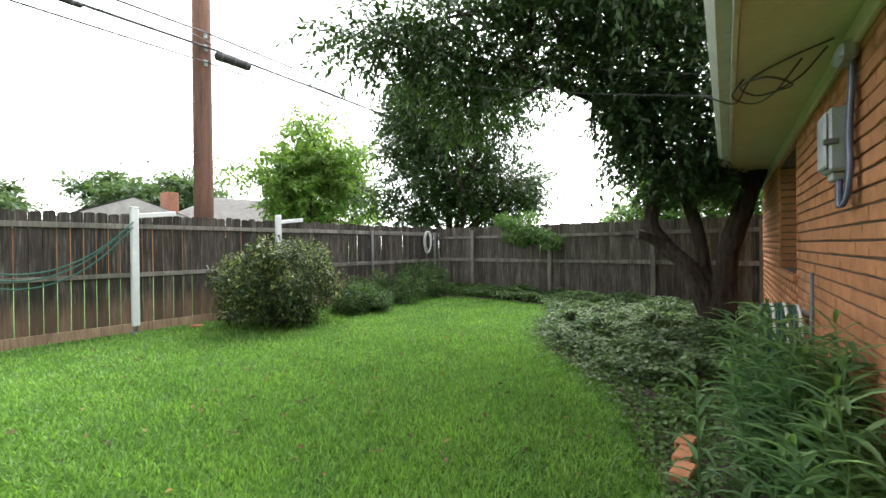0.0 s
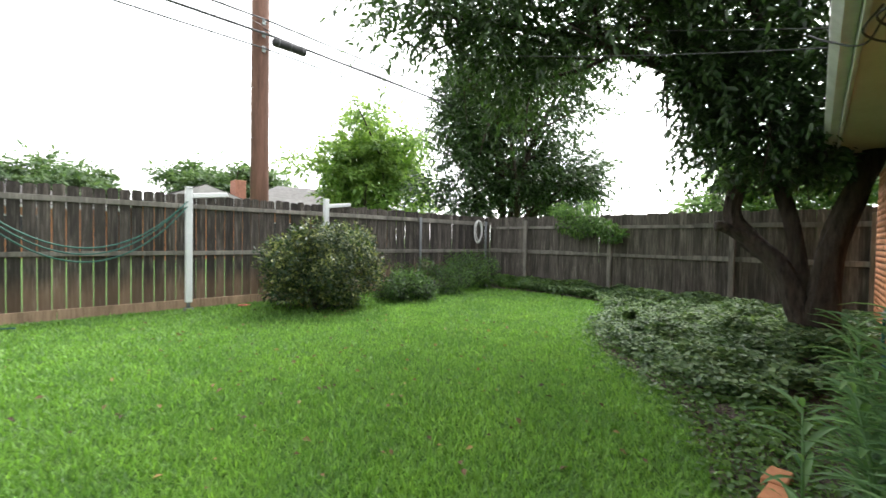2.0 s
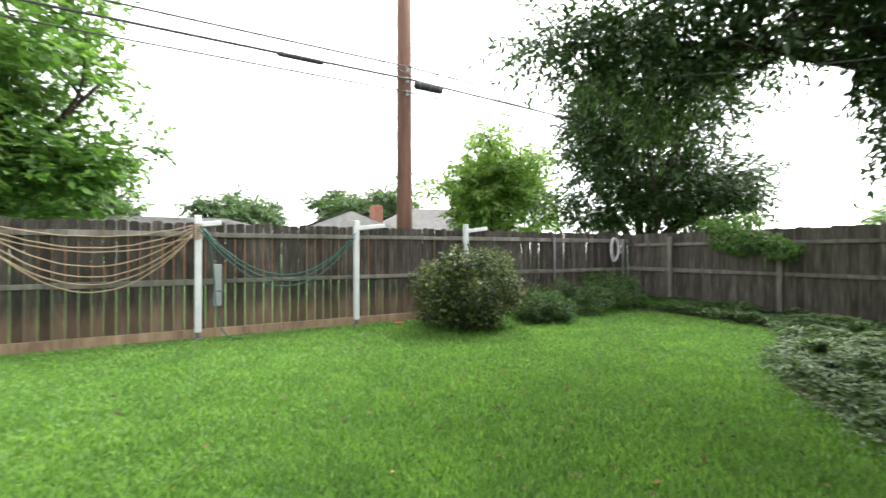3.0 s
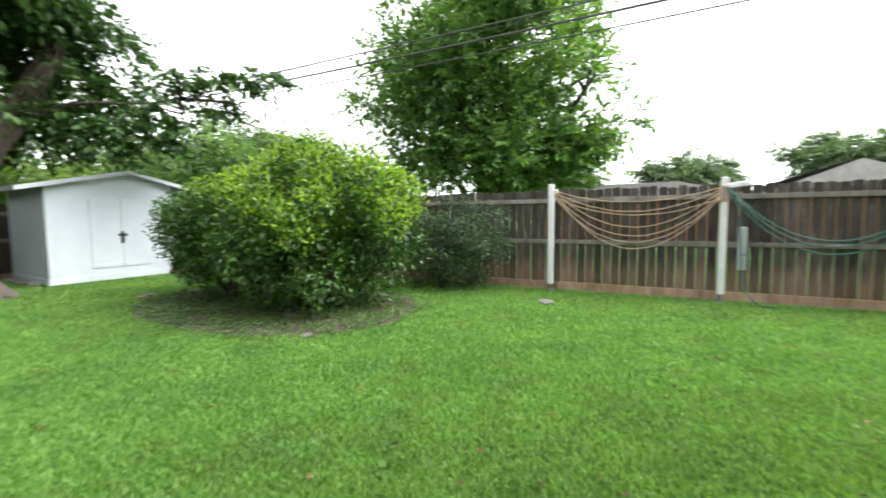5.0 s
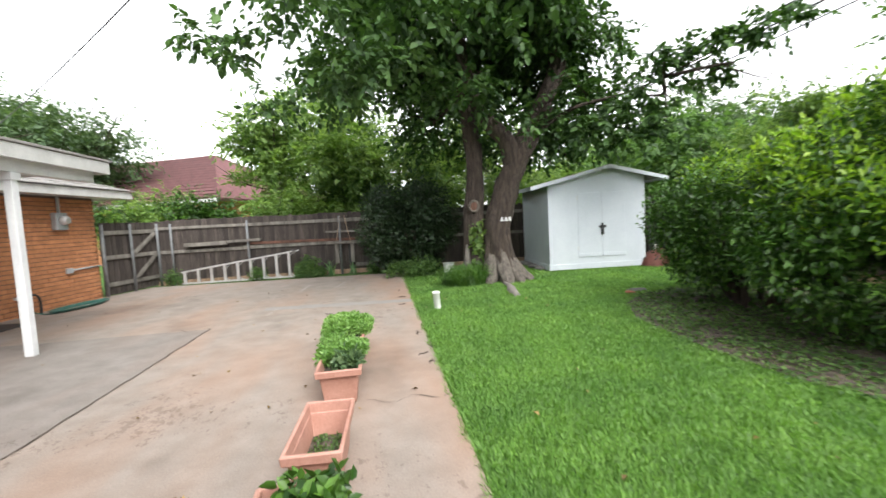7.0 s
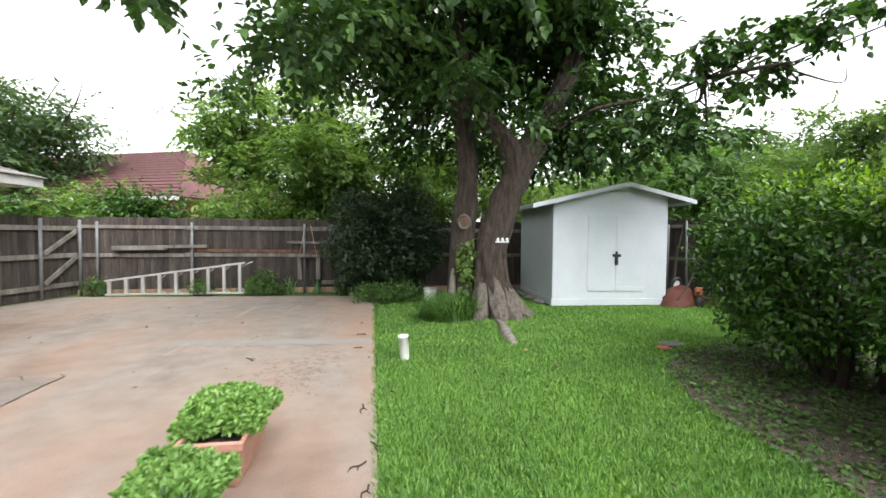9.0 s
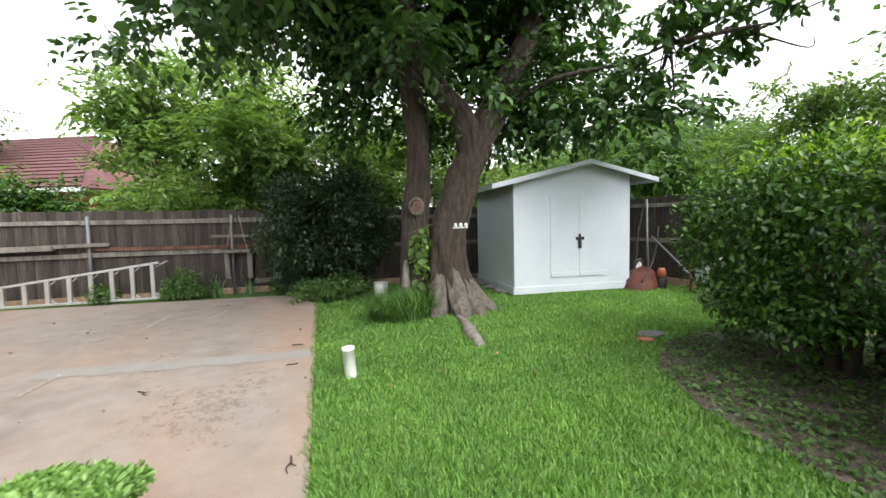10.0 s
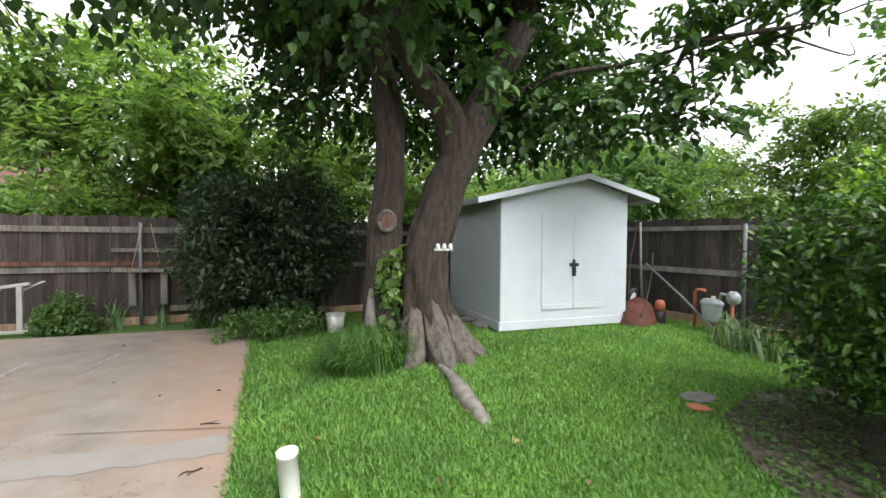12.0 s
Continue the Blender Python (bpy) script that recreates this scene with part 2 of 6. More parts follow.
def concrete_material(name="stained_concrete", tint=(1.0, 1.0, 1.0), soil=0.45):
    """Old patio concrete, stained orange by soil in broad patches, with spalled and dark areas."""
    m, n, l, b = material(name, 0.85)
    v = world_coords(n, l)
    vs = world_coords(n, l, (1.4, 0.5, 1))
    fine, mid, big, wash = noise_tex(n, l, v, 90, 4, 0.7), noise_tex(n, l, v, 3.5, 6), noise_tex(n, l, v, 0.55, 4), noise_tex(n, l, vs, 0.7, 5, 0.55)
    r = ramp(n, [(0.3, (0.225, 0.19, 0.163)), (0.7, (0.305, 0.262, 0.23))])
    l.new(mid, r.inputs[0])
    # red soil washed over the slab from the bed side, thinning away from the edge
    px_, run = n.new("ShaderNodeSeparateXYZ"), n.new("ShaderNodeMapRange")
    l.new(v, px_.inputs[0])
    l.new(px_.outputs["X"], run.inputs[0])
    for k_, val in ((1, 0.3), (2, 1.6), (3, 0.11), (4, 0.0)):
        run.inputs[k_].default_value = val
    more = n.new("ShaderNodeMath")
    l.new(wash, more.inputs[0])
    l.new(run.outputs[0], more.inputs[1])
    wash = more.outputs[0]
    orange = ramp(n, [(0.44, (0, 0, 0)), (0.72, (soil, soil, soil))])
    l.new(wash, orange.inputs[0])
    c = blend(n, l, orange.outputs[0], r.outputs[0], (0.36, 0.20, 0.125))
    dark = ramp(n, [(0.56, (1, 1, 1)), (0.74, (0.62, 0.60, 0.585))])
    l.new(big, dark.inputs[0])
    c = blend(n, l, 1.0, c, dark.outputs[0], "MULTIPLY")
    # places where the skin of the concrete has flaked off in small chips
    vp_ = world_coords(n, l, (1.0, 0.75, 1))
    chips, where = noise_tex(n, l, vp_, 16, 5, 0.7), noise_tex(n, l, v, 0.42, 2)
    both = n.new("ShaderNodeMath")
    both.operation = "MULTIPLY"
    l.new(chips, both.inputs[0])
    l.new(where, both.inputs[1])
    flake = ramp(n, [(0.352, (1, 1, 1)), (0.372, (0.74, 0.72, 0.71))])
    l.new(both.outputs[0], flake.inputs[0])
    c = blend(n, l, 1.0, c, flake.outputs[0], "MULTIPLY")
    c = blend(n, l, 1.0, c, tint, "MULTIPLY")
    fr = ramp(n, [(0.3, (0.84, 0.84, 0.84)), (0.7, (1.1, 1.1, 1.1))])
    l.new(fine, fr.inputs[0])
    l.new(blend(n, l, 1.0, c, fr.outputs[0], "MULTIPLY"), b.inputs["Base Color"])
    bump(n, l, b, fine, 0.25, 0.006)
    return m


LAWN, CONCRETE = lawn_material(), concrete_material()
GREYSLAB = concrete_material("grey_porch_concrete", (0.80, 0.84, 0.88), 0.25)


# ---- mesh helpers ----
def part(name, bm, mat, parent=None, label=""):
    me = bpy.data.meshes.new(name)
    bm.to_mesh(me)
    bm.free()
    me.materials.append(mat)
    ob = new(name, me)
    if parent:
        ob.parent = parent
    return tagged(ob, label)


def arrays(name, verts, faces, mat, parent=None, label=""):
    """A mesh from an array of vertices and an array of faces that all have as many corners."""
    me = bpy.data.meshes.new(name)
    k = faces.shape[1]
    me.vertices.add(len(verts))
    me.vertices.foreach_set("co", np.ascontiguousarray(verts, dtype=np.float32).ravel())
    me.loops.add(faces.size)
    me.loops.foreach_set("vertex_index", np.ascontiguousarray(faces, dtype=np.int32).ravel())
    me.polygons.add(len(faces))
    me.polygons.foreach_set("loop_start", np.arange(0, faces.size, k, dtype=np.int32))
    me.update(calc_edges=True)
    me.validate()
    me.materials.append(mat)
    ob = new(name, me)
    if parent:
        ob.parent = parent
    return tagged(ob, label)


def empty(name, m=None, label="", category="", group="", kind=""):
    ob = new(name)
    ob.empty_display_size = 0.1
    if m:
        ob.matrix_world = m
    return tagged(ob, label, category, group, kind)


def box(bm, lo, hi, m=None, bevel=0.0):
    """A box between two corners, turned by m, with its edges eased."""
    lo, hi = Vector(lo), Vector(hi)
    r = bmesh.ops.create_cube(bm, size=1)
    vs = r["verts"]
    for v in vs:
        v.co = Vector((lo[i] + (v.co[i] + 0.5) * (hi[i] - lo[i]) for i in range(3)))
    if bevel:
        es = list({e for v in vs for e in v.link_edges})
        g = bmesh.ops.bevel(bm, geom=es, offset=bevel, segments=1, affect="EDGES")
        vs = list({v for f in g["faces"] for v in f.verts} | {v for v in vs if v.is_valid})
    if m:
        bmesh.ops.transform(bm, matrix=m, verts=vs)
    return vs


def bx(lo, hi, m=None, bevel=0.004):
    bm = bmesh.new()
    box(bm, lo, hi, m, bevel)
    return bm


def tube(bm, pts, radii, segs=8, wobble=0.0, cap=True, ridge=0.0):
    """A tapered tube along points."""
    pts = [Vector(p) for p in pts]
    if isinstance(radii, (int, float)):
        radii = [radii] * len(pts)
    rings, side = [], None
    for i, p in enumerate(pts):
        d = (pts[min(i + 1, len(pts) - 1)] - pts[max(i - 1, 0)]).normalized()
        if side is None:
            side = d.orthogonal().normalized()
        side = (side - d * side.dot(d)).normalized()
        up = d.cross(side)
        ring = []
        for k in range(segs):
            a = 2 * math.pi * k / segs
            r = radii[i] * (1 + wobble * noise.noise(Vector((p.x * 1.7 + 3 * math.cos(a), p.y * 1.7 + 3 * math.sin(a), p.z * 2.2))))
            if ridge:       # furrows that run along the stem
                r += ridge * noise.noise(Vector((7 * math.cos(a) + 0.4 * p.z, 7 * math.sin(a), p.z * 1.3)))
            ring.append(bm.verts.new(p + (side * math.cos(a) + up * math.sin(a)) * r))
        rings.append(ring)
    for a, b in zip(rings, rings[1:]):
        for k in range(segs):
            f = bm.faces.new((a[k], a[(k + 1) % segs], b[(k + 1) % segs], b[k]))
            f.smooth = True
    if cap:
        bm.faces.new(rings[0][::-1])
        bm.faces.new(rings[-1])
    return rings


def smooth_line(pts, per=6):
    """A smooth line through points."""
    p = [np.array(q, float) for q in pts]
    p = [2 * p[0] - p[1]] + p + [2 * p[-1] - p[-2]]
    out = []
    for i in range(1, len(p) - 2):
        for k in range(per):
            t = k / per
            out.append(0.5 * (2 * p[i] + (p[i + 1] - p[i - 1]) * t + (2 * p[i - 1] - 5 * p[i] + 4 * p[i + 1] - p[i + 2]) * t * t + (3 * p[i] - p[i - 1] - 3 * p[i + 1] + p[i + 2]) * t ** 3))
    out.append(p[-2])
    return [tuple(q) for q in out]


def sag(a, b, drop, n=14):
    a, b = Vector(a), Vector(b)
    return [tuple(a.lerp(b, i / n) - Vector((0, 0, drop * 4 * (i / n) * (1 - i / n)))) for i in range(n + 1)]


def pipe(name, pts, r, mat, parent=None, segs=6, label=""):
    bm = bmesh.new()
    tube(bm, pts, r, segs)
    return part(name, bm, mat, parent, label)


def inside(poly, x, y):
    """Which of the points lie inside a polygon."""
    hit = np.zeros(len(x), bool)
    px, py = np.array([p[0] for p in poly]), np.array([p[1] for p in poly])
    j = len(poly) - 1
    for i in range(len(poly)):
        cross = (py[i] > y) != (py[j] > y)
        with np.errstate(divide="ignore", invalid="ignore"):
            hit ^= cross & (x < (px[j] - px[i]) * (y - py[i]) / (py[j] - py[i]) + px[i])
        j = i
    return hit


# ---- leaves ----
def unit(v):
    return v / np.maximum(np.linalg.norm(v, axis=1, keepdims=True), 1e-9)


def blades(name, base, axis, side, length, width, mat, parent=None, fold=0.25, belly=0.45, label="", full=False):
    """Leaves, each folded along its midrib: arrays of foot points, axes, side directions, lengths and widths."""
    n = len(base)
    axis, side = unit(axis), unit(side - axis * np.sum(side * unit(axis), axis=1, keepdims=True))
    nor = np.cross(axis, side)
    L, W = length[:, None], width[:, None]
    if full:            # a rounder outline with two points a side
        v = np.empty((n, 6, 3), np.float32)
        v[:, 0], v[:, 3] = base, base + axis * L - nor * L * 0.12
        for k, s in ((1, 1.0), (5, -1.0)):
            v[:, k] = base + axis * L * 0.25 + side * W * 0.46 * s + nor * W * fold
        for k, s in ((2, 1.0), (4, -1.0)):
            v[:, k] = base + axis * L * 0.62 + side * W * 0.42 * s + nor * W * fold * 0.8
        i = np.arange(n)[:, None] * 6
        return arrays(name, v.reshape(-1, 3), np.concatenate([i + [0, 1, 2, 3], i + [0, 3, 4, 5]]), mat, parent, label)
    mid = base + axis * L * belly
    v = np.empty((n, 4, 3), np.float32)
    v[:, 0] = base
    v[:, 1] = mid + side * W * 0.5 + nor * W * fold
    v[:, 2] = base + axis * L - nor * L * 0.08
    v[:, 3] = mid - side * W * 0.5 + nor * W * fold
    i = np.arange(n)[:, None] * 4
    f = np.concatenate([i + [0, 1, 2], i + [0, 2, 3]])
    return arrays(name, v.reshape(-1, 3), f, mat, parent, label)


def clumps(rng, centre, radii, n, size, shell=0.55):
    """Uneven clumps through a crown: rows of centre and radii."""
    d = unit(rng.normal(size=(n, 3)))
    r = shell + (1 - shell) * rng.random((n, 1)) ** 0.7
    r *= np.where(rng.random((n, 1)) < 0.25, 0.55, 1.0)
    c = np.array(centre) + d * r * np.array(radii)
    s = size * rng.uniform(0.6, 1.35, (n, 1)) * np.array([[1, 1, 0.68]])
    return np.hstack([c, s * np.ones((n, 3))])


def foliage(name, rng, cl, count, length, mat, parent=None, droop=0.5, aspect=0.5, label="", keep=None, full=False):
    """Leaves over clumps; outer leaves face outwards and hang."""
    w = cl[:, 3] * cl[:, 4]
    pick = rng.choice(len(cl), count, p=w / w.sum())
    d = unit(rng.normal(size=(count, 3)))
    r = 0.25 + 0.75 * rng.random((count, 1)) ** 0.55
    p = cl[pick, :3] + d * r * cl[pick, 3:]
    axis = d * 0.55 + rng.normal(size=(count, 3)) * 0.55 + np.array([0, 0, -droop])
    side = rng.normal(size=(count, 3)) + np.array([0, 0, 0.0])
    nor = unit(d * 0.6 + np.array([0, 0, 0.9]) + rng.normal(size=(count, 3)) * 0.45)
    side = np.cross(nor, axis)
    L = length * rng.uniform(0.6, 1.3, count)
    if keep is not None:
        k = keep(p)
        p, axis, side, L = p[k], axis[k], side[k], L[k]
    return blades(name, p, axis, side, L, L * aspect, mat, parent, 0.18, 0.45, label, full)


def sprays(name, rng, cl, count, length, mat, parent=None, droop=0.5, aspect=0.5, label="", keep=None, per=11, full=False):
    """Leaves set left and right along thin drooping twigs that fan out from each clump."""
    w = cl[:, 3] * cl[:, 4]
    m = count // per
    pick = rng.choice(len(cl), m, p=w / w.sum())
    d = unit(rng.normal(size=(m, 3)))
    start = cl[pick, :3] + d * (0.1 + 0.7 * rng.random((m, 1))) * cl[pick, 3:]
    way = unit(d * np.array([1, 1, 0.55]) + rng.normal(size=(m, 3)) * 0.35 + np.array([0, 0, 0.12 - 0.35 * droop]))
    reach = np.clip(cl[pick, 3], 3 * length, 7 * length)[:, None] * rng.uniform(0.55, 1.1, (m, 1))
    flank = unit(np.cross(way, np.array([0, 0, 1.0])) + rng.normal(size=(m, 3)) * 0.25)
    P, A, S = [], [], []
    for i in range(per):
        q = (i + 0.6) / per
        P.append(start + way * reach * q + np.array([0, 0, -0.35 * droop]) * reach * q * q)
        turn = flank * (1.0 if i % 2 else -1.0)
        A.append(way * 0.55 + turn * (0.95 - 0.5 * q) + np.array([0, 0, -0.45 * droop]) + rng.normal(size=(m, 3)) * 0.28)
        S.append(np.cross(unit(np.array([0, 0, 1.0]) + way * 0.25 + rng.normal(size=(m, 3)) * 0.38), A[-1]))
    p, axis, side = np.concatenate(P), np.concatenate(A), np.concatenate(S)
    L = length * rng.uniform(0.65, 1.3, len(p))
    if keep is not None:
        k = keep(p)
        p, axis, side, L = p[k], axis[k], side[k], L[k]
    return blades(name, p, axis, side, L, L * aspect, mat, parent, 0.16, 0.42, label, full)


# ---- ground ----
BED_BUSH = [(-2.4, -6.4), (-2.5, -5.6), (-2.95, -4.75), (-3.8, -4.25), (-4.9, -4.45), (-5.7, -5.2), (-6.0, -6.6), (-6.0, -8.6), (-5.4, -9.2), (-4.3, -9.45), (-3.5, -9.2), (-2.9, -8.65), (-2.5, -7.8)]
BED_FRONT = [(-7.4, 9.3), (-6.0, 9.1), (-4.6, 9.3), (-3.2, 9.0), (-2.4, 7.4), (-2.0, 6.1), (-1.3, 5.1), (-0.45, 4.3), (0.0, 3.6), (0.25, 2.8), (0.5, 2.2), (1.2, 1.9), (1.1, 4.0), (0.6, 10.5), (-7.4, 10.5)]
SLAB = [(0.29, -2.2), (8.2, -2.2), (7.7, -11.0), (7.35, -13.6), (6.95, -14.9), (0.29, -14.35)]


def sheet(name, poly, z, mat, label, category, thick=0.0):
    bm = bmesh.new()
    f = bm.faces.new([bm.verts.new((x, y, z)) for x, y in poly])
    if f.normal.z < 0:
        f.normal_flip()
    if thick:
        g = bmesh.ops.extrude_face_region(bm, geom=[f])
        bmesh.ops.translate(bm, vec=(0, 0, -thick), verts=[v for v in g["geom"] if isinstance(v, bmesh.types.BMVert)])
        bmesh.ops.recalc_face_normals(bm, faces=bm.faces)
    ob = part(name, bm, mat)
    return tagged(ob, label, category, kind="structure")


def ground_sheet():
    bm = bmesh.new()
    xs = [-400, -150, -60, -25] + [-12 + 0.6 * i for i in range(40)] + [25, 60, 150, 400]
    ys = [-400, -150, -60, -30] + [-18 + 0.6 * i for i in range(52)] + [30, 60, 150, 400]
    grid = [[bm.verts.new((x, y, 0.02 * noise.noise(Vector((x * 0.5, y * 0.5, 0))) if abs(x) < 12 and abs(y) < 18 else 0)) for y in ys] for x in xs]
    for a, b in zip(grid, grid[1:]):
        for k in range(len(ys) - 1):
            bm.faces.new((a[k], b[k], b[k + 1], a[k + 1])).smooth = True
    return tagged(part("ground", bm, LAWN), "green lawn soil reaching past the fences", "ground", kind="structure")


ground_sheet()
sheet("planting_bed", BED_BUSH, 0.026, SOIL, "dark mulched soil bed under the big bush", "flower bed")
sheet("planting_bed", BED_FRONT, 0.026, SOIL, "dark soil bed under the ground cover", "flower bed")
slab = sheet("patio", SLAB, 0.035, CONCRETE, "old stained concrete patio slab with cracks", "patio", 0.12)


def crack(pts, width=0.012, mat=None, label="dark crack across the slab"):
    bm = bmesh.new()
    prev = None
    for i, (x, y) in enumerate(pts):
        w = width * (0.6 + 0.8 * random.random())
        j = random.uniform(-0.012, 0.012)
        row = (bm.verts.new((x + j - w / 2, y, 0.0432)), bm.verts.new((x + j + w / 2, y + w * 0.3, 0.0432)))
        if prev:
            bm.faces.new((prev[0], prev[1], row[1], row[0]))
        prev = row
    bmesh.ops.recalc_face_normals(bm, faces=bm.faces)
    part("crack", bm, mat or SOIL, slab, label)


def cement_patch(y, w, x0, x1):
    bm = bmesh.new()
    n = 24
    rows = [(bm.verts.new((x0 + (x1 - x0) * i / n, y - 0.09 * i / n * (x1 - x0) - w / 2 + random.uniform(-0.03, 0.03), 0.0388)), bm.verts.new((x0 + (x1 - x0) * i / n, y - 0.09 * i / n * (x1 - x0) + w / 2 + random.uniform(-0.03, 0.03), 0.0388))) for i in range(n + 1)]
    for a, b in zip(rows, rows[1:]):
        bm.faces.new((a[0], b[0], b[1], a[1]))
    part("cement_patch", bm, CEMENT, slab, "paler cement patch across the slab")


def line_points(a, b, n):
    return [(a[0] + (b[0] - a[0]) * i / n, a[1] + (b[1] - a[1]) * i / n) for i in range(n + 1)]


# ---- fences ----
def picket_mesh(name, w, h, ears, seed, mat):
    """A fence board with clipped corners at the top."""
    r = random.Random(seed)
    bm = bmesh.new()
    t, e = 0.016, 0.028
    prof = [(-w / 2, 0), (w / 2, 0), (w / 2 + r.uniform(-0.003, 0.002), h - ears), (w / 2 - e, h + r.uniform(-0.006, 0.004)), (-w / 2 + e, h + r.uniform(-0.006, 0.004)), (-w / 2 + r.uniform(-0.002, 0.003), h - ears)]
    a = [bm.verts.new((x, -t / 2, z)) for x, z in prof]
    b = [bm.verts.new((x + 0.001, t / 2, z)) for x, z in prof]
    bm.faces.new(a)
    bm.faces.new(b[::-1])
    for i in range(len(prof)):
        j = (i + 1) % len(prof)
        bm.faces.new((a[j], a[i], b[i], b[j]))
    bmesh.ops.recalc_face_normals(bm, faces=bm.faces)
    me = bpy.data.meshes.new(name)
    bm.to_mesh(me)
    bm.free()
    me.materials.append(mat)
    return me


def fence(label, a, b, height, inner, rails, posts, mat=WOOD, kick=0.15, post_kind="wood", width=0.14, seed=1, gap=-0.003, post_top=None, rail_h=0.09):
    """A board fence from a to b; inner: +1 if the rails show on the left of the way from a to b."""
    r = random.Random(seed)
    a, b = Vector((*a, 0)), Vector((*b, 0))
    d = b - a
    ang = math.degrees(math.atan2(d.y, d.x))
    top = tagged(empty("fence", pose(a.x, a.y, 0, 0, 0, ang)), label, "fence")
    n = int(d.length / (width + gap))
    shapes = [picket_mesh("picket", width, height - kick * 0.8, 0.022, seed * 10 + k, mat) for k in range(5)]
    for i in range(n):
        ob = new("picket", r.choice(shapes))
        ob.parent = top
        ob.matrix_basis = pose((i + 0.5) * d.length / n + r.uniform(-0.002, 0.002), (0.006 if i % 2 else -0.006) + r.uniform(-0.002, 0.002), kick * 0.8 + r.uniform(-0.022, 0.018), 0, r.uniform(-0.12, 0.12), r.uniform(-1.2, 1.2))
    off = 0.03 * inner
    for z in rails:
        m = max(1, round(d.length / 2.44))
        for k in range(m):
            x0, x1 = d.length * k / m + 0.004, d.length * (k + 1) / m - 0.004
            y0, y1 = sorted((off - 0.019, off + 0.019))
            part("rail", bx((x0, y0, z - rail_h / 2 + r.uniform(-0.012, 0.012)), (x1, y1, z + rail_h / 2 + r.uniform(-0.012, 0.012))), RAILWOOD, top)
    if kick:
        m = max(1, round(d.length / 3.6))
        for k in range(m):
            y0, y1 = sorted((off * 0.7 - 0.016, off * 0.7 + 0.016))
            part("kickboard", bx((d.length * k / m + 0.003, y0, 0.01), (d.length * (k + 1) / m - 0.003, y1, kick + 0.02)), FOOTWOOD, top, "paler board along the ground")
    for x in posts:
        bm = bmesh.new()
        if post_kind == "steel":
            tube(bm, [(x, off + 0.05 * inner, 0), (x, off + 0.05 * inner, (post_top or height - 0.12))], 0.03, 10)
            part("post", bm, POSTSTEEL, top, "galvanised steel pipe post")
        else:
            box(bm, (x - 0.045, off + 0.062 * inner - 0.04, 0), (x + 0.045, off + 0.062 * inner + 0.04, (post_top or height - 0.1)), None, 0.006)
            part("post", bm, RAILWOOD, top)
    return top


LX, FY, BY = -7.5, 10.6, -15.3
fence("weathered grey board fence by the lawn corner", (LX, FY), (LX, 4.6), 1.94, 1, (1.74, 0.95), (0.3, 2.9), WOOD, 0.14, "steel", seed=3, post_top=1.8)
fence("weathered grey board fence with a pale kickboard", (LX, 4.6), (LX, -6.5), 1.94, 1, (1.74, 0.95), (), WOOD, 0.14, "steel", seed=13, gap=0.009)
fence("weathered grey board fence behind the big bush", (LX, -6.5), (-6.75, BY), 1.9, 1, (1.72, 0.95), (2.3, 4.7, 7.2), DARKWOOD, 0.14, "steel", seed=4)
fence("weathered grey board fence at the end of the yard", (0.75, FY), (LX + 0.02, FY), 1.92, 1, (1.62, 0.95), (0.1, 2.05, 4.5, 6.9), BLEACHED, 0.0, seed=5)
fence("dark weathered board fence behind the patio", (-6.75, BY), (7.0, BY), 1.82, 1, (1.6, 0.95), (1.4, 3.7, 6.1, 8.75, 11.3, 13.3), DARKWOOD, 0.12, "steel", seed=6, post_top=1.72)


def board_gate(a, b, height):
    d = Vector((b[0] - a[0], b[1] - a[1], 0))
    g = tagged(empty("gate", pose(a[0], a[1], 0, 0, 0, math.degrees(math.atan2(d.y, d.x)))), "closed weathered wooden board gate with braces", "gate")
    n = int(d.length / 0.145)
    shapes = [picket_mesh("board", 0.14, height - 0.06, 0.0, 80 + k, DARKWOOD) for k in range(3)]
    for i in range(n):
        ob = new("board", random.choice(shapes))
        ob.parent = g
        ob.matrix_basis = pose((i + 0.5) * d.length / n, 0, 0.05)
    for z in (0.3, 0.95, 1.55):
        part("rail", bx((0.03, 0.01, z - 0.05), (d.length - 0.03, 0.05, z + 0.05)), RAILWOOD, g)
    L = d.length
    for z0, z1 in ((0.93, 0.36), (1.5, 1.0)):
        bm = bmesh.new()
        h = math.hypot(L * 0.5 - 0.1, z1 - z0)
        box(bm, (0, 0.05, -0.045), (h, 0.085, 0.045), pose(0.06, 0, z0, 0, math.degrees(math.atan2(z0 - z1, L * 0.5 - 0.1)), 0), 0.004)
        part("brace", bm, RAILWOOD, g)
    for x in (0.0, L * 0.52, L):
        bm = bmesh.new()
        tube(bm, [(x, 0.08, 0), (x, 0.08, height - 0.05)], 0.032, 10)
        part("post", bm, POSTSTEEL, g, "galvanised steel post")
    return g


board_gate((6.98, BY + 0.05), (7.36, -13.62), 1.8)


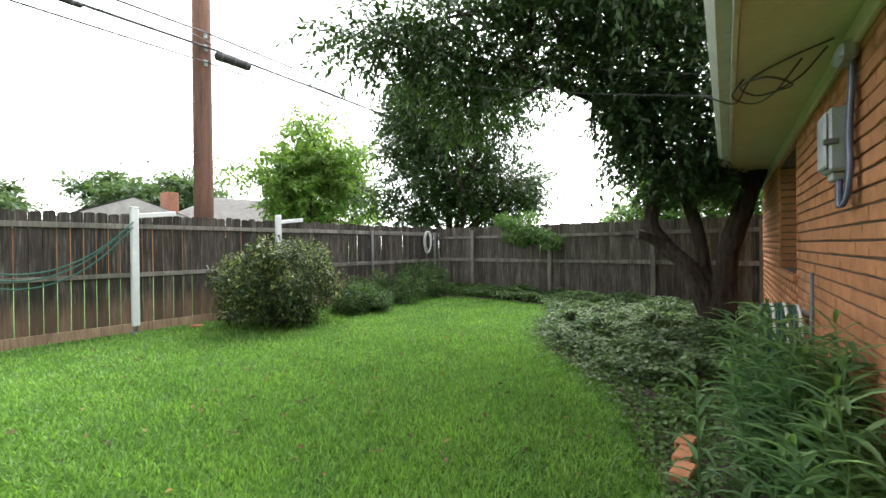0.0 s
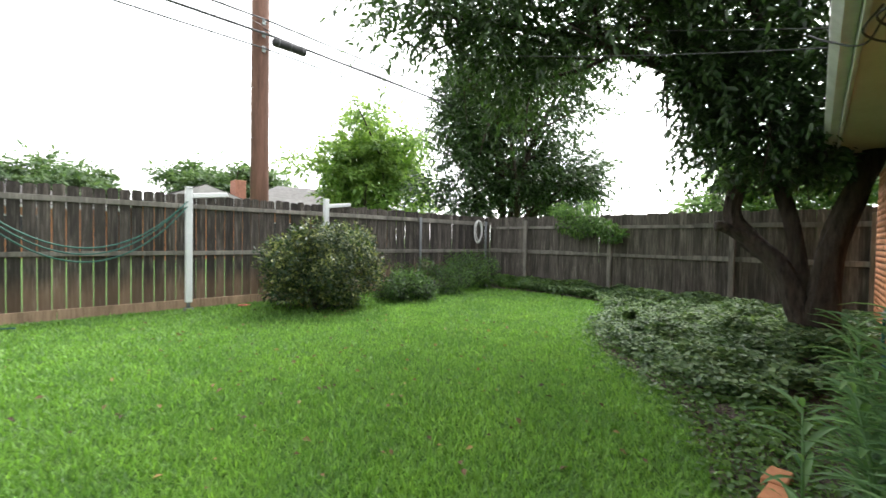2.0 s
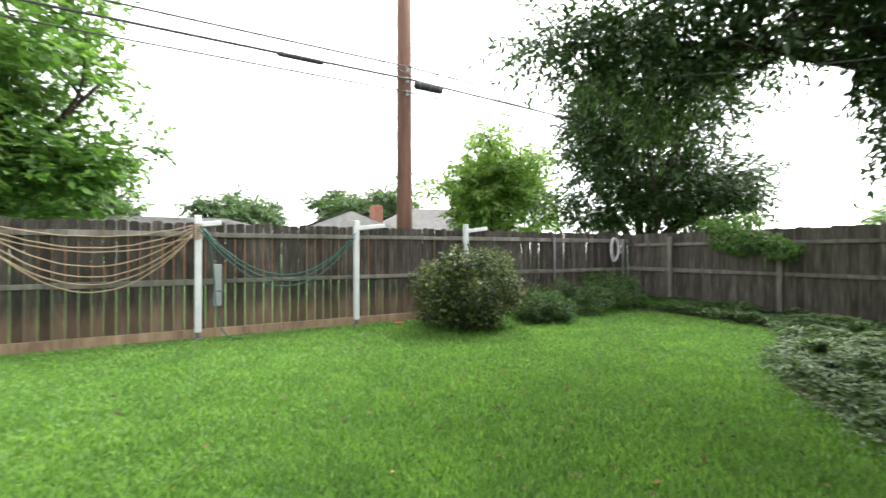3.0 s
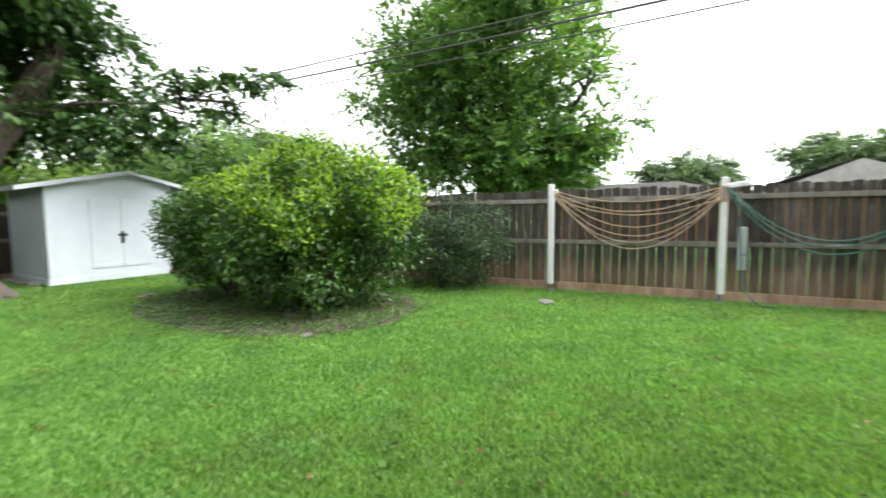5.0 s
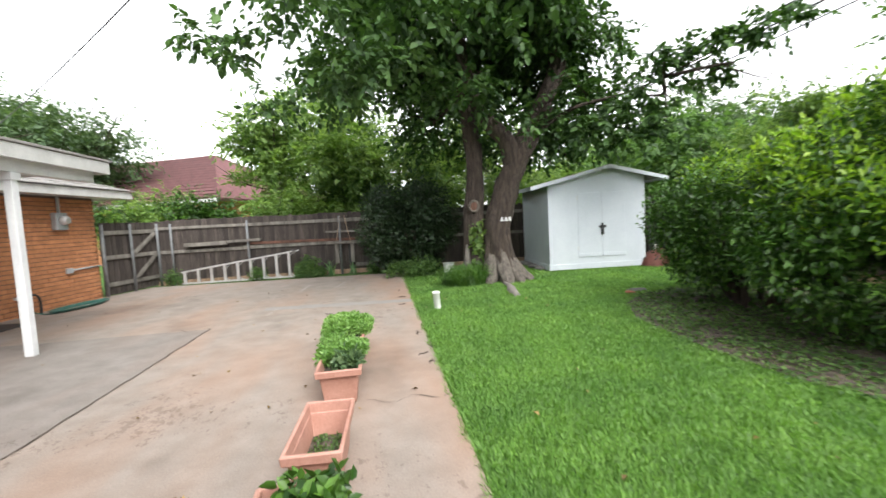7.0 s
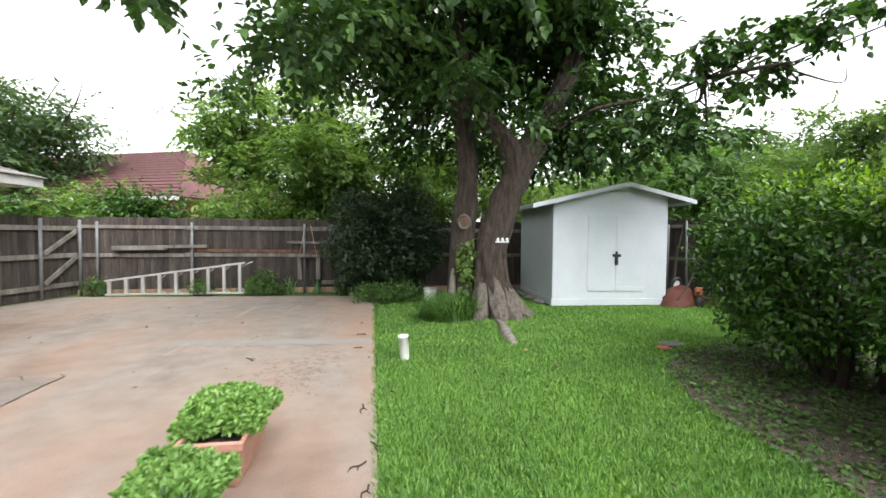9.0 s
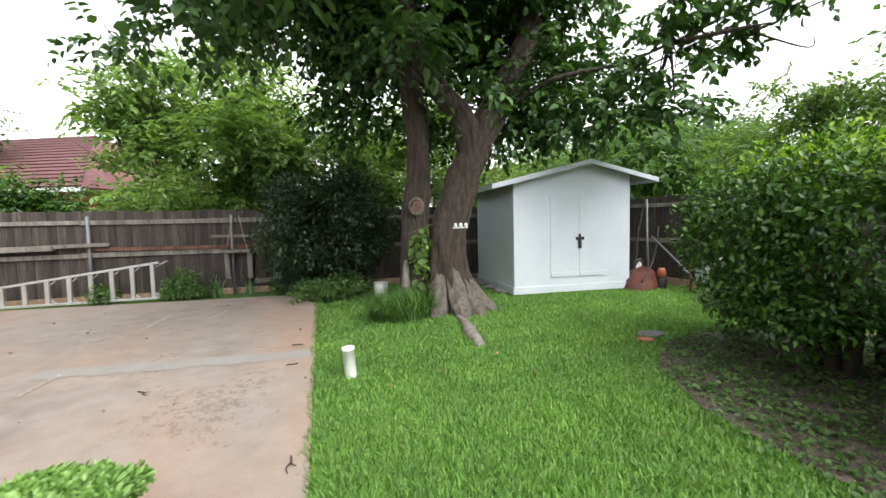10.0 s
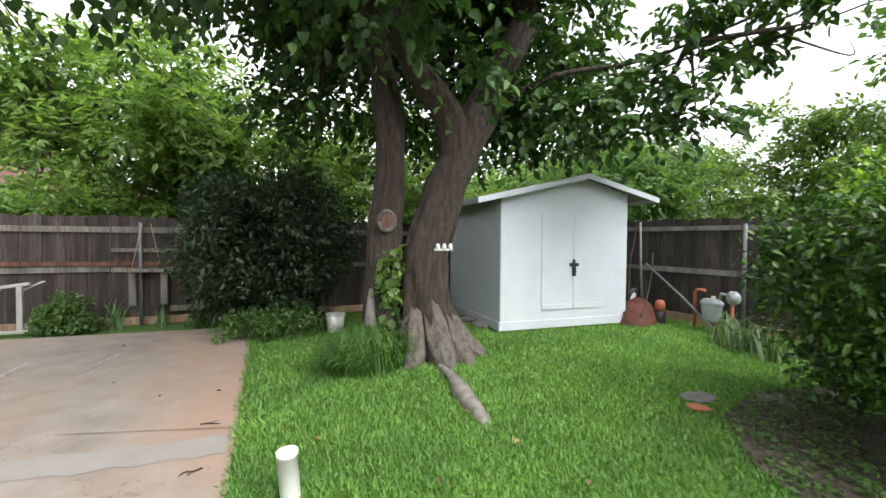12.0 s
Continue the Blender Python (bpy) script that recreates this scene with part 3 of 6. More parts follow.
# ---- house by the lawn ----
def brick_wall(top, length, height, z0, windows=(), near=(0, 0), course=0.086, blen=0.24, seed=7, y_off=0.0):
    """A wall along x, its face towards -y: mortar backing with each brick proud of it. Bricks in the stretch `near` are single parts."""
    r = random.Random(seed)
    bm = bmesh.new()
    xs = sorted({0.0, length} | {w[0] for w in windows} | {w[1] for w in windows})
    for x0, x1 in zip(xs, xs[1:]):
        holes = [w for w in windows if w[0] <= x0 and w[1] >= x1]
        z = z0
        for w in holes:
            box(bm, (x0, 0.012, z), (x1, 0.22, w[2]))
            z = w[3]
        box(bm, (x0, 0.012, z), (x1, 0.22, height))
    part("mortar", bm, MORTAR, top, "recessed dark mortar backing")
    protos = []
    for k in range(4):
        b = bmesh.new()
        box(b, (0.002, 0, 0), (blen - 0.002, 0.09, course - 0.013), None, 0.004)
        for v in b.verts:
            v.co += Vector((r.uniform(-0.0015, 0.0015), r.uniform(-0.0025, 0.0025), r.uniform(-0.0015, 0.0015)))
        me = bpy.data.meshes.new("brick")
        b.to_mesh(me)
        b.free()
        me.materials.append(BRICK)
        protos.append(me)
    V, F, single = [], [], 0
    rows = int((height - z0) / course)
    for i in range(rows):
        z = z0 + i * course
        x = -blen / 2 if i % 2 else 0.0
        while x < length:
            x0, x1 = max(x, 0), min(x + blen, length)
            clash = any(x1 > w[0] + 0.002 and x0 < w[1] - 0.002 and z + course * 0.6 > w[2] and z < w[3] - course * 0.3 for w in windows)
            if clash:
                for w in windows:
                    if x0 < w[0] < x1:
                        x1, clash = w[0], False
                    elif x0 < w[1] < x1:
                        x0, clash = w[1], False
            if not clash and x1 - x0 > 0.03:
                full = x1 - x0 > blen - 0.001
                if full and near[0] <= x0 <= near[1] and single < 300:
                    ob = new("brick", r.choice(protos))
                    ob.parent = top
                    ob.matrix_basis = pose(x0, r.uniform(-0.003, 0.002), z, 0, r.uniform(-0.25, 0.25), 0)
                    single += 1
                else:
                    y = r.uniform(-0.003, 0.002)
                    s = len(V)
                    for vz in (z, z + course - 0.013):
                        V += [(x0 + 0.002, y, vz), (x1 - 0.002, y, vz), (x1 - 0.002, 0.05, vz), (x0 + 0.002, 0.05, vz)]
                    F += [(s, s + 1, s + 5, s + 4), (s + 1, s + 2, s + 6, s + 5), (s + 3, s, s + 4, s + 7), (s + 4, s + 5, s + 6, s + 7), (s + 1, s, s + 3, s + 2)]
            x += blen
    if V:
        tagged(arrays("bricks", np.array(V), np.array(F), BRICK, top), kind="stuff")


def brick_house():
    """The wing beside the lawn: its long wall faces the yard, with a wide soffit over it."""
    # the wall runs from the far corner towards the patio; local x along the wall, local -y out to the yard
    far = Vector((0.66, 9.9, 0))
    L, H = 11.5, 2.46
    h = tagged(empty("house", pose(far.x, far.y, 0, 0, 0, -90 + 3.3)), "single-storey orange brick house with a cream soffit", "house", kind="structure")
    brick_wall(h, L, H, 0.0, [(2.9, 4.4, 1.05, 2.3)], near=(4.4, 7.2))
    wdw = bmesh.new()
    for lo, hi in (((2.9, 0.16, 1.05), (2.96, 0.2, 2.3)), ((4.34, 0.16, 1.05), (4.4, 0.2, 2.3)), ((2.9, 0.16, 2.24), (4.4, 0.2, 2.3)), ((2.9, 0.16, 1.05), (4.4, 0.2, 1.1)), ((3.62, 0.165, 1.05), (3.67, 0.195, 2.3))):
        box(wdw, lo, hi)
    w = part("window", wdw, TRIMWHITE, h, "white framed window set deep in the brick")
    part("pane", bx((2.96, 0.175, 1.1), (4.34, 0.183, 2.24)), GLASS, w)
    jb = bmesh.new()
    for k in range(14):
        for u0, u1 in ((2.902, 2.93), (4.37, 4.398)):
            box(jb, (u0, 0.0, 1.054 + 0.0885 * k), (u1, 0.158, 1.054 + 0.0885 * k + 0.075), None, 0.003)
    part("jamb", jb, BRICK, h, "orange brick jambs in courses")
    bm = bmesh.new()
    for k in range(7):
        box(bm, (2.86 + k * 0.226, -0.035, 0.985), (2.86 + k * 0.226 + 0.22, 0.1, 1.048), None, 0.004)
    part("sill", bm, BRICK, h, "sloping brick sill")
    part("end_wall", bx((0.0, 0.2, 0), (0.2, 6.0, H)), BRICK, h)
    part("end_wall", bx((L - 0.2, 0.2, 0), (L, 6.2, H)), BRICK, h)
    part("soffit", bx((-0.45, -0.5, H), (L + 0.4, 6.0, H + 0.02)), SOFFIT, h, "cream painted soffit boards")
    part("frieze", bx((0.0, -0.035, H - 0.11), (L, -0.006, H - 0.001)), SOFFIT, h)
    part("fascia", bx((-0.47, -0.53, H - 0.03), (L + 0.42, -0.502, H + 0.16)), TRIMWHITE, h, "white fascia board")
    g = bmesh.new()
    prof = [(-0.535, 0.15), (-0.535, 0.03), (-0.60, 0.02), (-0.645, 0.08), (-0.65, 0.155), (-0.638, 0.155), (-0.63, 0.09), (-0.595, 0.035), (-0.545, 0.042), (-0.545, 0.15)]
    ends = [[g.verts.new((x, y, H + z)) for y, z in prof] for x in (-0.47, L + 0.42)]
    for i in range(len(prof)):
        j = (i + 1) % len(prof)
        g.faces.new((ends[0][i], ends[0][j], ends[1][j], ends[1][i]))
    bmesh.ops.recalc_face_normals(g, faces=g.faces)
    part("gutter", g, TRIMWHITE, h, "white metal gutter")
    bm = bmesh.new()
    ridge = 1.5
    a = [bm.verts.new(p) for p in ((-0.5, -0.56, H + 0.17), (L + 0.45, -0.56, H + 0.17), (L + 0.45, 4.0, H + ridge), (-0.5, 4.0, H + ridge))]
    bm.faces.new(a)
    b = [bm.verts.new(p) for p in ((-0.5, 6.4, H + 0.17), (L + 0.45, 6.4, H + 0.17), (L + 0.45, 4.0, H + ridge + 0.001), (-0.5, 4.0, H + ridge + 0.001))]
    bm.faces.new(b[::-1])
    g2 = bmesh.ops.solidify(bm, geom=bm.faces[:], thickness=0.05)
    part("roof", bm, SHINGLE, h)
    return h


house = brick_house()


def patio_house():
    """The wing behind the patio, with its porch."""
    corner = Vector((7.37, -13.55, 0))
    L, H = 11.3, 2.36
    h = tagged(empty("house", pose(corner.x, corner.y, 0, 0, 0, 90 - 6)), "orange brick house wing with a grey shingle roof", "house", kind="structure")
    # local x runs from the corner back along the wall; the yard lies to local +y, so the wall is mirrored by a half turn
    face = empty("wall_face", pose(L, 0, 0, 0, 0, 180))
    face.parent = h
    brick_wall(face, L, H, 0.0, [], near=(L - 2.7, L), seed=11)
    part("end_wall", bx((0, -4.0, 0), (0.2, -0.22, H)), BRICK, h)
    part("soffit", bx((-0.5, -4, H), (L, 0.5, H + 0.02)), TRIMWHITE, h)
    part("fascia", bx((-0.52, 0.502, H - 0.02), (L, 0.53, H + 0.15)), TRIMWHITE, h, "white fascia board")
    part("fascia", bx((-0.55, -4, H - 0.02), (-0.522, 0.53, H + 0.15)), TRIMWHITE, h, "white fascia board")
    # hipped roof in rows of shingles
    bm = bmesh.new()
    rows = 12
    for k in range(rows):
        t0, t1 = k / rows, (k + 1) / rows + 0.015
        y0, y1 = 0.58 - 3.6 * t0, 0.58 - 3.6 * t1
        z0, z1 = H + 0.16 + 1.25 * t0 + 0.018, H + 0.16 + 1.25 * t1
        x0, x1 = -0.6 + 3.6 * t0, -0.6 + 3.6 * t1
        x, r = x0, random.Random(k)
        while x < L:
            w = r.uniform(0.2, 0.34)
            j = r.uniform(-0.012, 0.012)
            v = [bm.verts.new(p) for p in ((x, y0 + j, z0), (min(x + w, L) - 0.006, y0 + j, z0 + 0.002), (min(x + w, L) - 0.006, y1, z1), (max(x, x1), y1, z1))]
            u = [bm.verts.new((q.co.x, q.co.y, q.co.z - 0.018)) for q in v[:2]]
            bm.faces.new(v)
            bm.faces.new((v[1], v[0], u[0], u[1]))
            x += w
        v = [bm.verts.new(p) for p in ((x0, 0.58 - 3.6 * t0, z0), (x1, y1, z1), (x1, -3.9, z1), (x0, -3.9, z0))]
        bm.faces.new(v)
    bmesh.ops.recalc_face_normals(bm, faces=bm.faces)
    part("roof", bm, SHINGLE, h, "grey wood shingle roof")
    # door frame and vent
    part("door_frame", bx((2.62, 0.003, 0.03), (2.75, 0.05, 2.2)), WHITE, h, "white door casing")
    part("door", bx((2.76, 0.003, 0.03), (3.6, 0.035, 2.15)), WHITE, h)
    bm = bmesh.new()
    tube(bm, [(1.2, -0.9, H + 0.5), (1.2, -0.9, H + 0.95)], 0.05, 10)
    tube(bm, [(1.2, -0.9, H + 0.95), (1.2, -0.9, H + 1.03)], [0.09, 0.05], 10)
    part("roof_vent", bm, GREYMETAL, h, "grey metal vent pipe on the roof")
    return h


patio_wing = patio_house()


def porch():
    p = tagged(empty("porch", pose(0, 0, 0)), "white porch roof on slim white posts", "porch", kind="structure")
    x0, y0 = 5.0, -10.1
    part("roof", bx((x0, y0, 2.50), (7.9, -2.2, 2.56)), TRIMWHITE, p)
    part("fascia", bx((x0 - 0.03, y0 - 0.03, 2.44), (x0, -2.2, 2.62)), TRIMWHITE, p, "white fascia and gutter")
    part("fascia", bx((x0, y0 - 0.03, 2.44), (7.6, y0, 2.62)), TRIMWHITE, p)
    part("roofing", bx((x0 - 0.05, y0 - 0.06, 2.625), (7.9, -2.2, 2.66)), SHINGLE, p, "grey roofing felt edge")
    part("beam", bx((x0 + 0.1, y0 + 0.15, 2.30), (x0 + 0.24, -2.2, 2.498)), WHITE, p)
    for y in (-8.55, -5.6, -2.5):
        q = part("porch_post", bx((x0 + 0.11, y - 0.05, 0.035), (x0 + 0.21, y + 0.05, 2.299), None, 0.008), WHITE, p)
        part("trim", bx((x0 + 0.09, y - 0.07, 2.2), (x0 + 0.23, y + 0.07, 2.296)), WHITE, q)
    part("wall", bx((8.0, -2.4, 0), (8.2, 1.0, 2.4)), BRICK, p)
    return p


porch()


# ---- shed ----
def shed():
    s = tagged(empty("shed", pose(-3.33, -12.62, 0, 0, 0, -4)), "white painted wooden garden shed with closed double doors", "shed")
    W, D, R, P, S, z0 = 2.50, 2.3, 1.50, 2.55, 0.235, 0.05          # local x runs to the far front corner as -x
    def panel(poly, y0, y1):
        bm = bmesh.new()
        a = [bm.verts.new((x, y0, z)) for x, z in poly]
        b = [bm.verts.new((x, y1, z)) for x, z in poly]
        bm.faces.new(a)
        bm.faces.new(b[::-1])
        for i in range(len(poly)):
            j = (i + 1) % len(poly)
            bm.faces.new((a[j], a[i], b[i], b[j]))
        bmesh.ops.recalc_face_normals(bm, faces=bm.faces)
        return bm
    EL, ER = P - S * R, P - S * (W - R)
    gable = [(0, z0), (-W, z0), (-W, ER), (-R, P), (0, EL)]
    part("front_wall", panel(gable, -0.02, 0.0), SHEDWHITE, s)
    part("back_wall", panel(gable, -D, -D + 0.02), SHEDWHITE, s)
    for x0, x1, E in ((-0.02, 0.0, EL), (-W, -W + 0.02, ER)):
        part("side_wall", bx((x0, -D + 0.02, z0), (x1, -0.02, E)), SHEDWHITE, s)
    for x0, x1 in ((-1.985, -1.372), (-1.368, -0.755)):
        d = part("door", bx((x0, 0.002, 0.33), (x1, 0.014, 1.93), None, 0.003), SHEDWHITE, s, "flush white door leaf")
        part("kick_strip", bx((x0 + 0.01, 0.0145, 0.33), (x1 - 0.01, 0.026, 0.42), None, 0.003), SHEDWHITE, d)
    for x in (-1.37,):
        bm = bmesh.new()
        box(bm, (x - 0.10, 0.016, 1.045), (x + 0.085, 0.034, 1.105), None, 0.006)
        box(bm, (x - 0.03, 0.018, 0.88), (x + 0.035, 0.06, 1.045), None, 0.010)
        box(bm, (x - 0.03, 0.016, 1.105), (x + 0.025, 0.032, 1.165), None, 0.006)
        tube(bm, smooth_line([(x - 0.012, 0.035, 1.04), (x - 0.015, 0.05, 1.075), (x + 0.01, 0.052, 1.085), (x + 0.02, 0.035, 1.04)], 4), 0.005, 6)
        part("hasp_and_lock", bm, BLACK, s, "black iron hasp with a padlock")
    for z in (0.5, 1.75):
        part("hinge", bx((-0.752, 0.003, z), (-0.735, 0.018, z + 0.12)), TRIMWHITE, s)
    part("base_trim", bx((-W - 0.01, 0.001, 0.03), (0.012, 0.02, 0.17)), SHEDWHITE, s)
    part("base_trim", bx((0.001, -D, 0.03), (0.02, 0.0, 0.17)), SHEDWHITE, s)
    part("corner_trim", bx((-0.07, 0.001, 0.171), (0.0, 0.012, EL - 0.02)), SHEDWHITE, s)
    # two roof slopes with white barge boards
    front = 0.22
    for sgn in (1, -1):
        xe = 0.48 if sgn == 1 else -W - 0.46
        ze = P - S * abs(xe + R)
        bm = bmesh.new()
        v = [bm.verts.new(p) for p in ((xe, front, ze + 0.045), (-R, front, P + 0.045), (-R, -D - 0.1, P + 0.045), (xe, -D - 0.1, ze + 0.045))]
        f = bm.faces.new(v)
        bmesh.ops.recalc_face_normals(bm, faces=bm.faces)
        if f.normal.z < 0:
            f.normal_flip()
        bmesh.ops.solidify(bm, geom=[f], thickness=0.035)
        part("roof", bm, SHINGLE, s, "grey shingled roof slope")
        bb = bmesh.new()
        poly = [(xe, ze - 0.05), (-R, P - 0.05), (-R, P + 0.038), (xe, ze + 0.038)]
        a = [bb.verts.new((x, front, z)) for x, z in poly]
        b = [bb.verts.new((x, front + 0.022, z)) for x, z in poly]
        bb.faces.new(a)
        bb.faces.new(b[::-1])
        for i in range(4):
            bb.faces.new((a[(i + 1) % 4], a[i], b[i], b[(i + 1) % 4]))
        bmesh.ops.recalc_face_normals(bb, faces=bb.faces)
        part("barge_board", bb, SHEDWHITE, s, "white sloping barge board")
        lo, hi = sorted((xe, xe + (0.02 if sgn == 1 else -0.02)))
        part("eave_board", bx((lo, -D - 0.1, ze - 0.05), (hi, front + 0.02, ze + 0.038)), SHEDWHITE, s)
    for i, (x, y) in enumerate(((0.1, -0.5), (0.12, -0.95), (0.1, -1.5), (0.14, -1.95))):
        bm = bmesh.new()
        bmesh.ops.create_icosphere(bm, subdivisions=2, radius=1)
        for v in bm.verts:
            v.co = Vector((x, y, 0.04)) + Vector((v.co.x * 0.16, v.co.y * 0.2, v.co.z * 0.07)) * (1 + 0.3 * noise.noise(v.co * 1.5 + Vector((i, 0, 0))))
        tagged(part("rock", bm, STONE, None), "rough grey stone beside the shed", "stone").matrix_world = s.matrix_basis
    return s


shed()


# ---- trees ----
def limbs(bm, rng, start, r0, target, levels=3, kink=0.35):
    """A limb from start to a point in the crown, with twigs; all tapered."""
    a, b = np.array(start, float), np.array(target, float)
    mid = (a + b) / 2 + rng.normal(size=3) * kink
    line = smooth_line([a, mid, b], 5)
    tube(bm, line, [r0 * (1 - 0.75 * i / (len(line) - 1)) for i in range(len(line))], 6, 0.15)
    if levels > 1:
        for q in (0.45, 0.7, 0.9):
            p = np.array(line[int(q * (len(line) - 1))])
            limbs(bm, rng, p, r0 * 0.4, p + (b - a) * 0.3 + rng.normal(size=3) * np.linalg.norm(b - a) * 0.22, levels - 1, kink * 0.6)


def tree(name, base, height, centre, radii, leaf, count, length, label, seed, trunk_r=0.2, n_clump=60, clump=0.9, bark=None, droop=0.5, aspect=0.45, keep=None, n_limb=9, category="tree", lobes=()):
    rng = np.random.default_rng(seed)
    t = tagged(empty(name, pose(*base)), label, category)
    b, c = np.array(base, float), np.array(centre, float)
    bm = bmesh.new()
    fork = (c - b) * 0.45 + np.array([0, 0, -0.1 * height])
    line = smooth_line([(0, 0, -0.1), tuple(fork * 0.5 + rng.normal(size=3) * 0.1), tuple(fork)], 5)
    tube(bm, line, [trunk_r * (1.25 - 0.5 * i / (len(line) - 1)) for i in range(len(line))], 10, 0.2)
    cl = clumps(rng, tuple(c - b), radii, n_clump, clump)
    if len(lobes):
        cl = np.vstack([cl, np.array(lobes, float) - np.array([*base, 0, 0, 0])])
    for k in rng.choice(len(cl), min(n_limb, len(cl)), replace=False):
        limbs(bm, rng, line[-2], trunk_r * 0.5, cl[k, :3], 2)
    part("trunk", bm, bark or BARK, t)
    kp = (lambda p: keep(p + b)) if keep else None
    sprays("crown", rng, cl, count, length * 1.12, leaf, t, droop, aspect, keep=kp)
    return t


def main_tree():
    """The old two-stemmed shade tree beside the shed."""
    rng = np.random.default_rng(21)
    t = tagged(empty("tree", pose(-1.75, -12.1, 0)), "old two-stemmed shade tree with dark rough bark", "tree")
    bm = bmesh.new()
    thick = smooth_line([(-0.1, 0.15, -0.15), (-0.12, 0.1, 0.5), (-0.12, 0.0, 1.2), (-0.32, 0.0, 1.9), (-0.62, 0.0, 2.7), (-1.1, -0.1, 3.5), (-1.75, -0.3, 4.7), (-2.0, -0.4, 5.6)], 5)
    n = len(thick) - 1
    tube(bm, thick, [0.335 * (1 - 0.48 * i / n) + 0.08 * max(0, 1 - i / 6) for i in range(n + 1)], 44, 0.3, ridge=0.05)
    thin = smooth_line([(0.36, -0.2, -0.1), (0.38, -0.22, 0.7), (0.36, -0.28, 1.6), (0.28, -0.32, 2.6), (0.35, -0.4, 3.6), (0.6, -0.5, 4.8)], 5)
    n = len(thin) - 1
    tube(bm, thin, [0.275 * (1 - 0.5 * i / n) + 0.07 * max(0, 1 - i / 5) for i in range(n + 1)], 32, 0.3, ridge=0.04)
    cross = smooth_line([(-0.55, 0, 2.5), (-0.38, 0.1, 3.15), (0.15, 0.2, 3.7), (0.5, 0.3, 4.4), (0.65, 0.3, 5.4)], 5)
    tube(bm, cross, [0.21 * (1 - 0.5 * i / (len(cross) - 1)) for i in range(len(cross))], 24, 0.2, ridge=0.03)
    low = smooth_line([(-0.95, 0, 3.2), (-1.9, 0.3, 3.8), (-3.0, 0.9, 4.0), (-4.2, 1.7, 4.5)], 5)
    tube(bm, low, [0.055 * (1 - 0.8 * i / (len(low) - 1)) for i in range(len(low))], 8, 0.2)
    rb = bmesh.new()
    for pts, r in (([(-0.1, 0.1, 0.85), (-0.1, 0.27, 0.45), (-0.12, 0.55, 0.12), (-0.1, 0.8, 0.0), (-0.08, 1.05, -0.08)], 0.15), ([(-0.2, 0.1, 0.75), (-0.36, 0.2, 0.35), (-0.52, 0.3, 0.1), (-0.72, 0.4, -0.02), (-0.85, 0.45, -0.08)], 0.14), ([(0.05, 0.1, 0.7), (0.12, 0.28, 0.36), (0.2, 0.45, 0.1), (0.3, 0.62, -0.02), (0.4, 0.75, -0.08)], 0.13), ([(-0.15, 0.1, 0.75), (-0.25, 0.28, 0.35), (-0.34, 0.5, 0.1), (-0.4, 0.75, -0.02), (-0.42, 0.9, -0.08)], 0.13)):
        ln = smooth_line(pts, 6)
        m = len(ln) - 1
        tube(rb, ln, [r * (0.35 + 0.9 * math.sin(math.pi * min(1.0, 0.12 + 0.95 * i / m)) ** 0.8) for i in range(m + 1)], 22, 0.5, ridge=0.045)
    part("root_flare", rb, FOOTBARK, t, "weathered roots at the foot")
    centre, radii = np.array([1.25, 0.2, 6.3]), np.array([3.9, 4.0, 2.7])
    cl = clumps(rng, centre, radii, 120, 0.85, 0.35)
    cl = cl[(cl[:, 2] > 3.3 + 0.42 * np.maximum(cl[:, 0] - 0.8, 0)) & (cl[:, 0] > -2.7) & ((cl[:, 0] < 2.6) | (rng.random(len(cl)) < 0.6))]
    skirt = np.array([[math.cos(a) * 2.5 + 0.9, math.sin(a) * 2.0 - 0.3, 3.5 + 0.3 * math.sin(3 * a) + 0.4 * max(0.0, math.cos(a) * 2.5), 0.85, 0.85, 0.4] for a in np.linspace(0, 6.28, 15)])
    # the low bough over the shed, and the thin sprays beyond it
    bough = np.array([[x, y, z, 0.62, 0.62, 0.36] for x, y, z in ((-1.9, 0.0, 3.6), (-2.3, 0.7, 3.3), (-2.7, 0.2, 3.7), (-2.9, 1.0, 3.1), (-3.3, 0.6, 3.5), (-3.5, 1.3, 3.3), (-2.2, -0.6, 3.2), (-2.9, -0.6, 3.4), (-1.9, 0.3, 4.2), (-3.2, 1.2, 3.9), (-2.4, -0.7, 4.4), (-3.0, -0.6, 4.1), (-3.5, -0.3, 4.3), (-2.6, -0.9, 5.0), (-3.2, -0.9, 4.8), (-2.3, -0.5, 5.5), (-2.1, -1.2, 3.8))])
    spray = np.array([[x, y, z, 0.42, 0.42, 0.2] for x, y, z in ((-3.2, 1.5, 4.5), (-3.9, 1.9, 4.6), (-4.6, 2.1, 4.75), (-5.2, 2.3, 4.9), (-4.4, 1.3, 4.2), (3.9, 1.6, 4.2), (4.8, 1.9, 4.4), (3.2, 2.0, 3.9), (5.4, 1.2, 4.9))])
    upper = np.array([-2.3, -1.0, 5.4]) + rng.normal(size=(18, 3)) * np.array([0.75, 0.6, 0.8])
    back = np.array([0.2, -2.2, 5.1]) + rng.normal(size=(38, 3)) * np.array([1.4, 0.7, 0.9])
    back = np.hstack([back, np.full((38, 3), 0.65) * np.array([1, 1, 0.7])])
    upper = np.hstack([upper, np.full((18, 3), 0.6) * np.array([1, 1, 0.7])])
    cl = np.vstack([cl, skirt, bough, upper, back, spray, spray])
    # the big limbs stand bare below the fork and above it
    cl = cl[~((cl[:, 1] > -0.1) & (cl[:, 0] > -1.75) & (cl[:, 0] < 0.55) & (cl[:, 2] < 5.6))]
    thin_out = rng.random(len(cl))
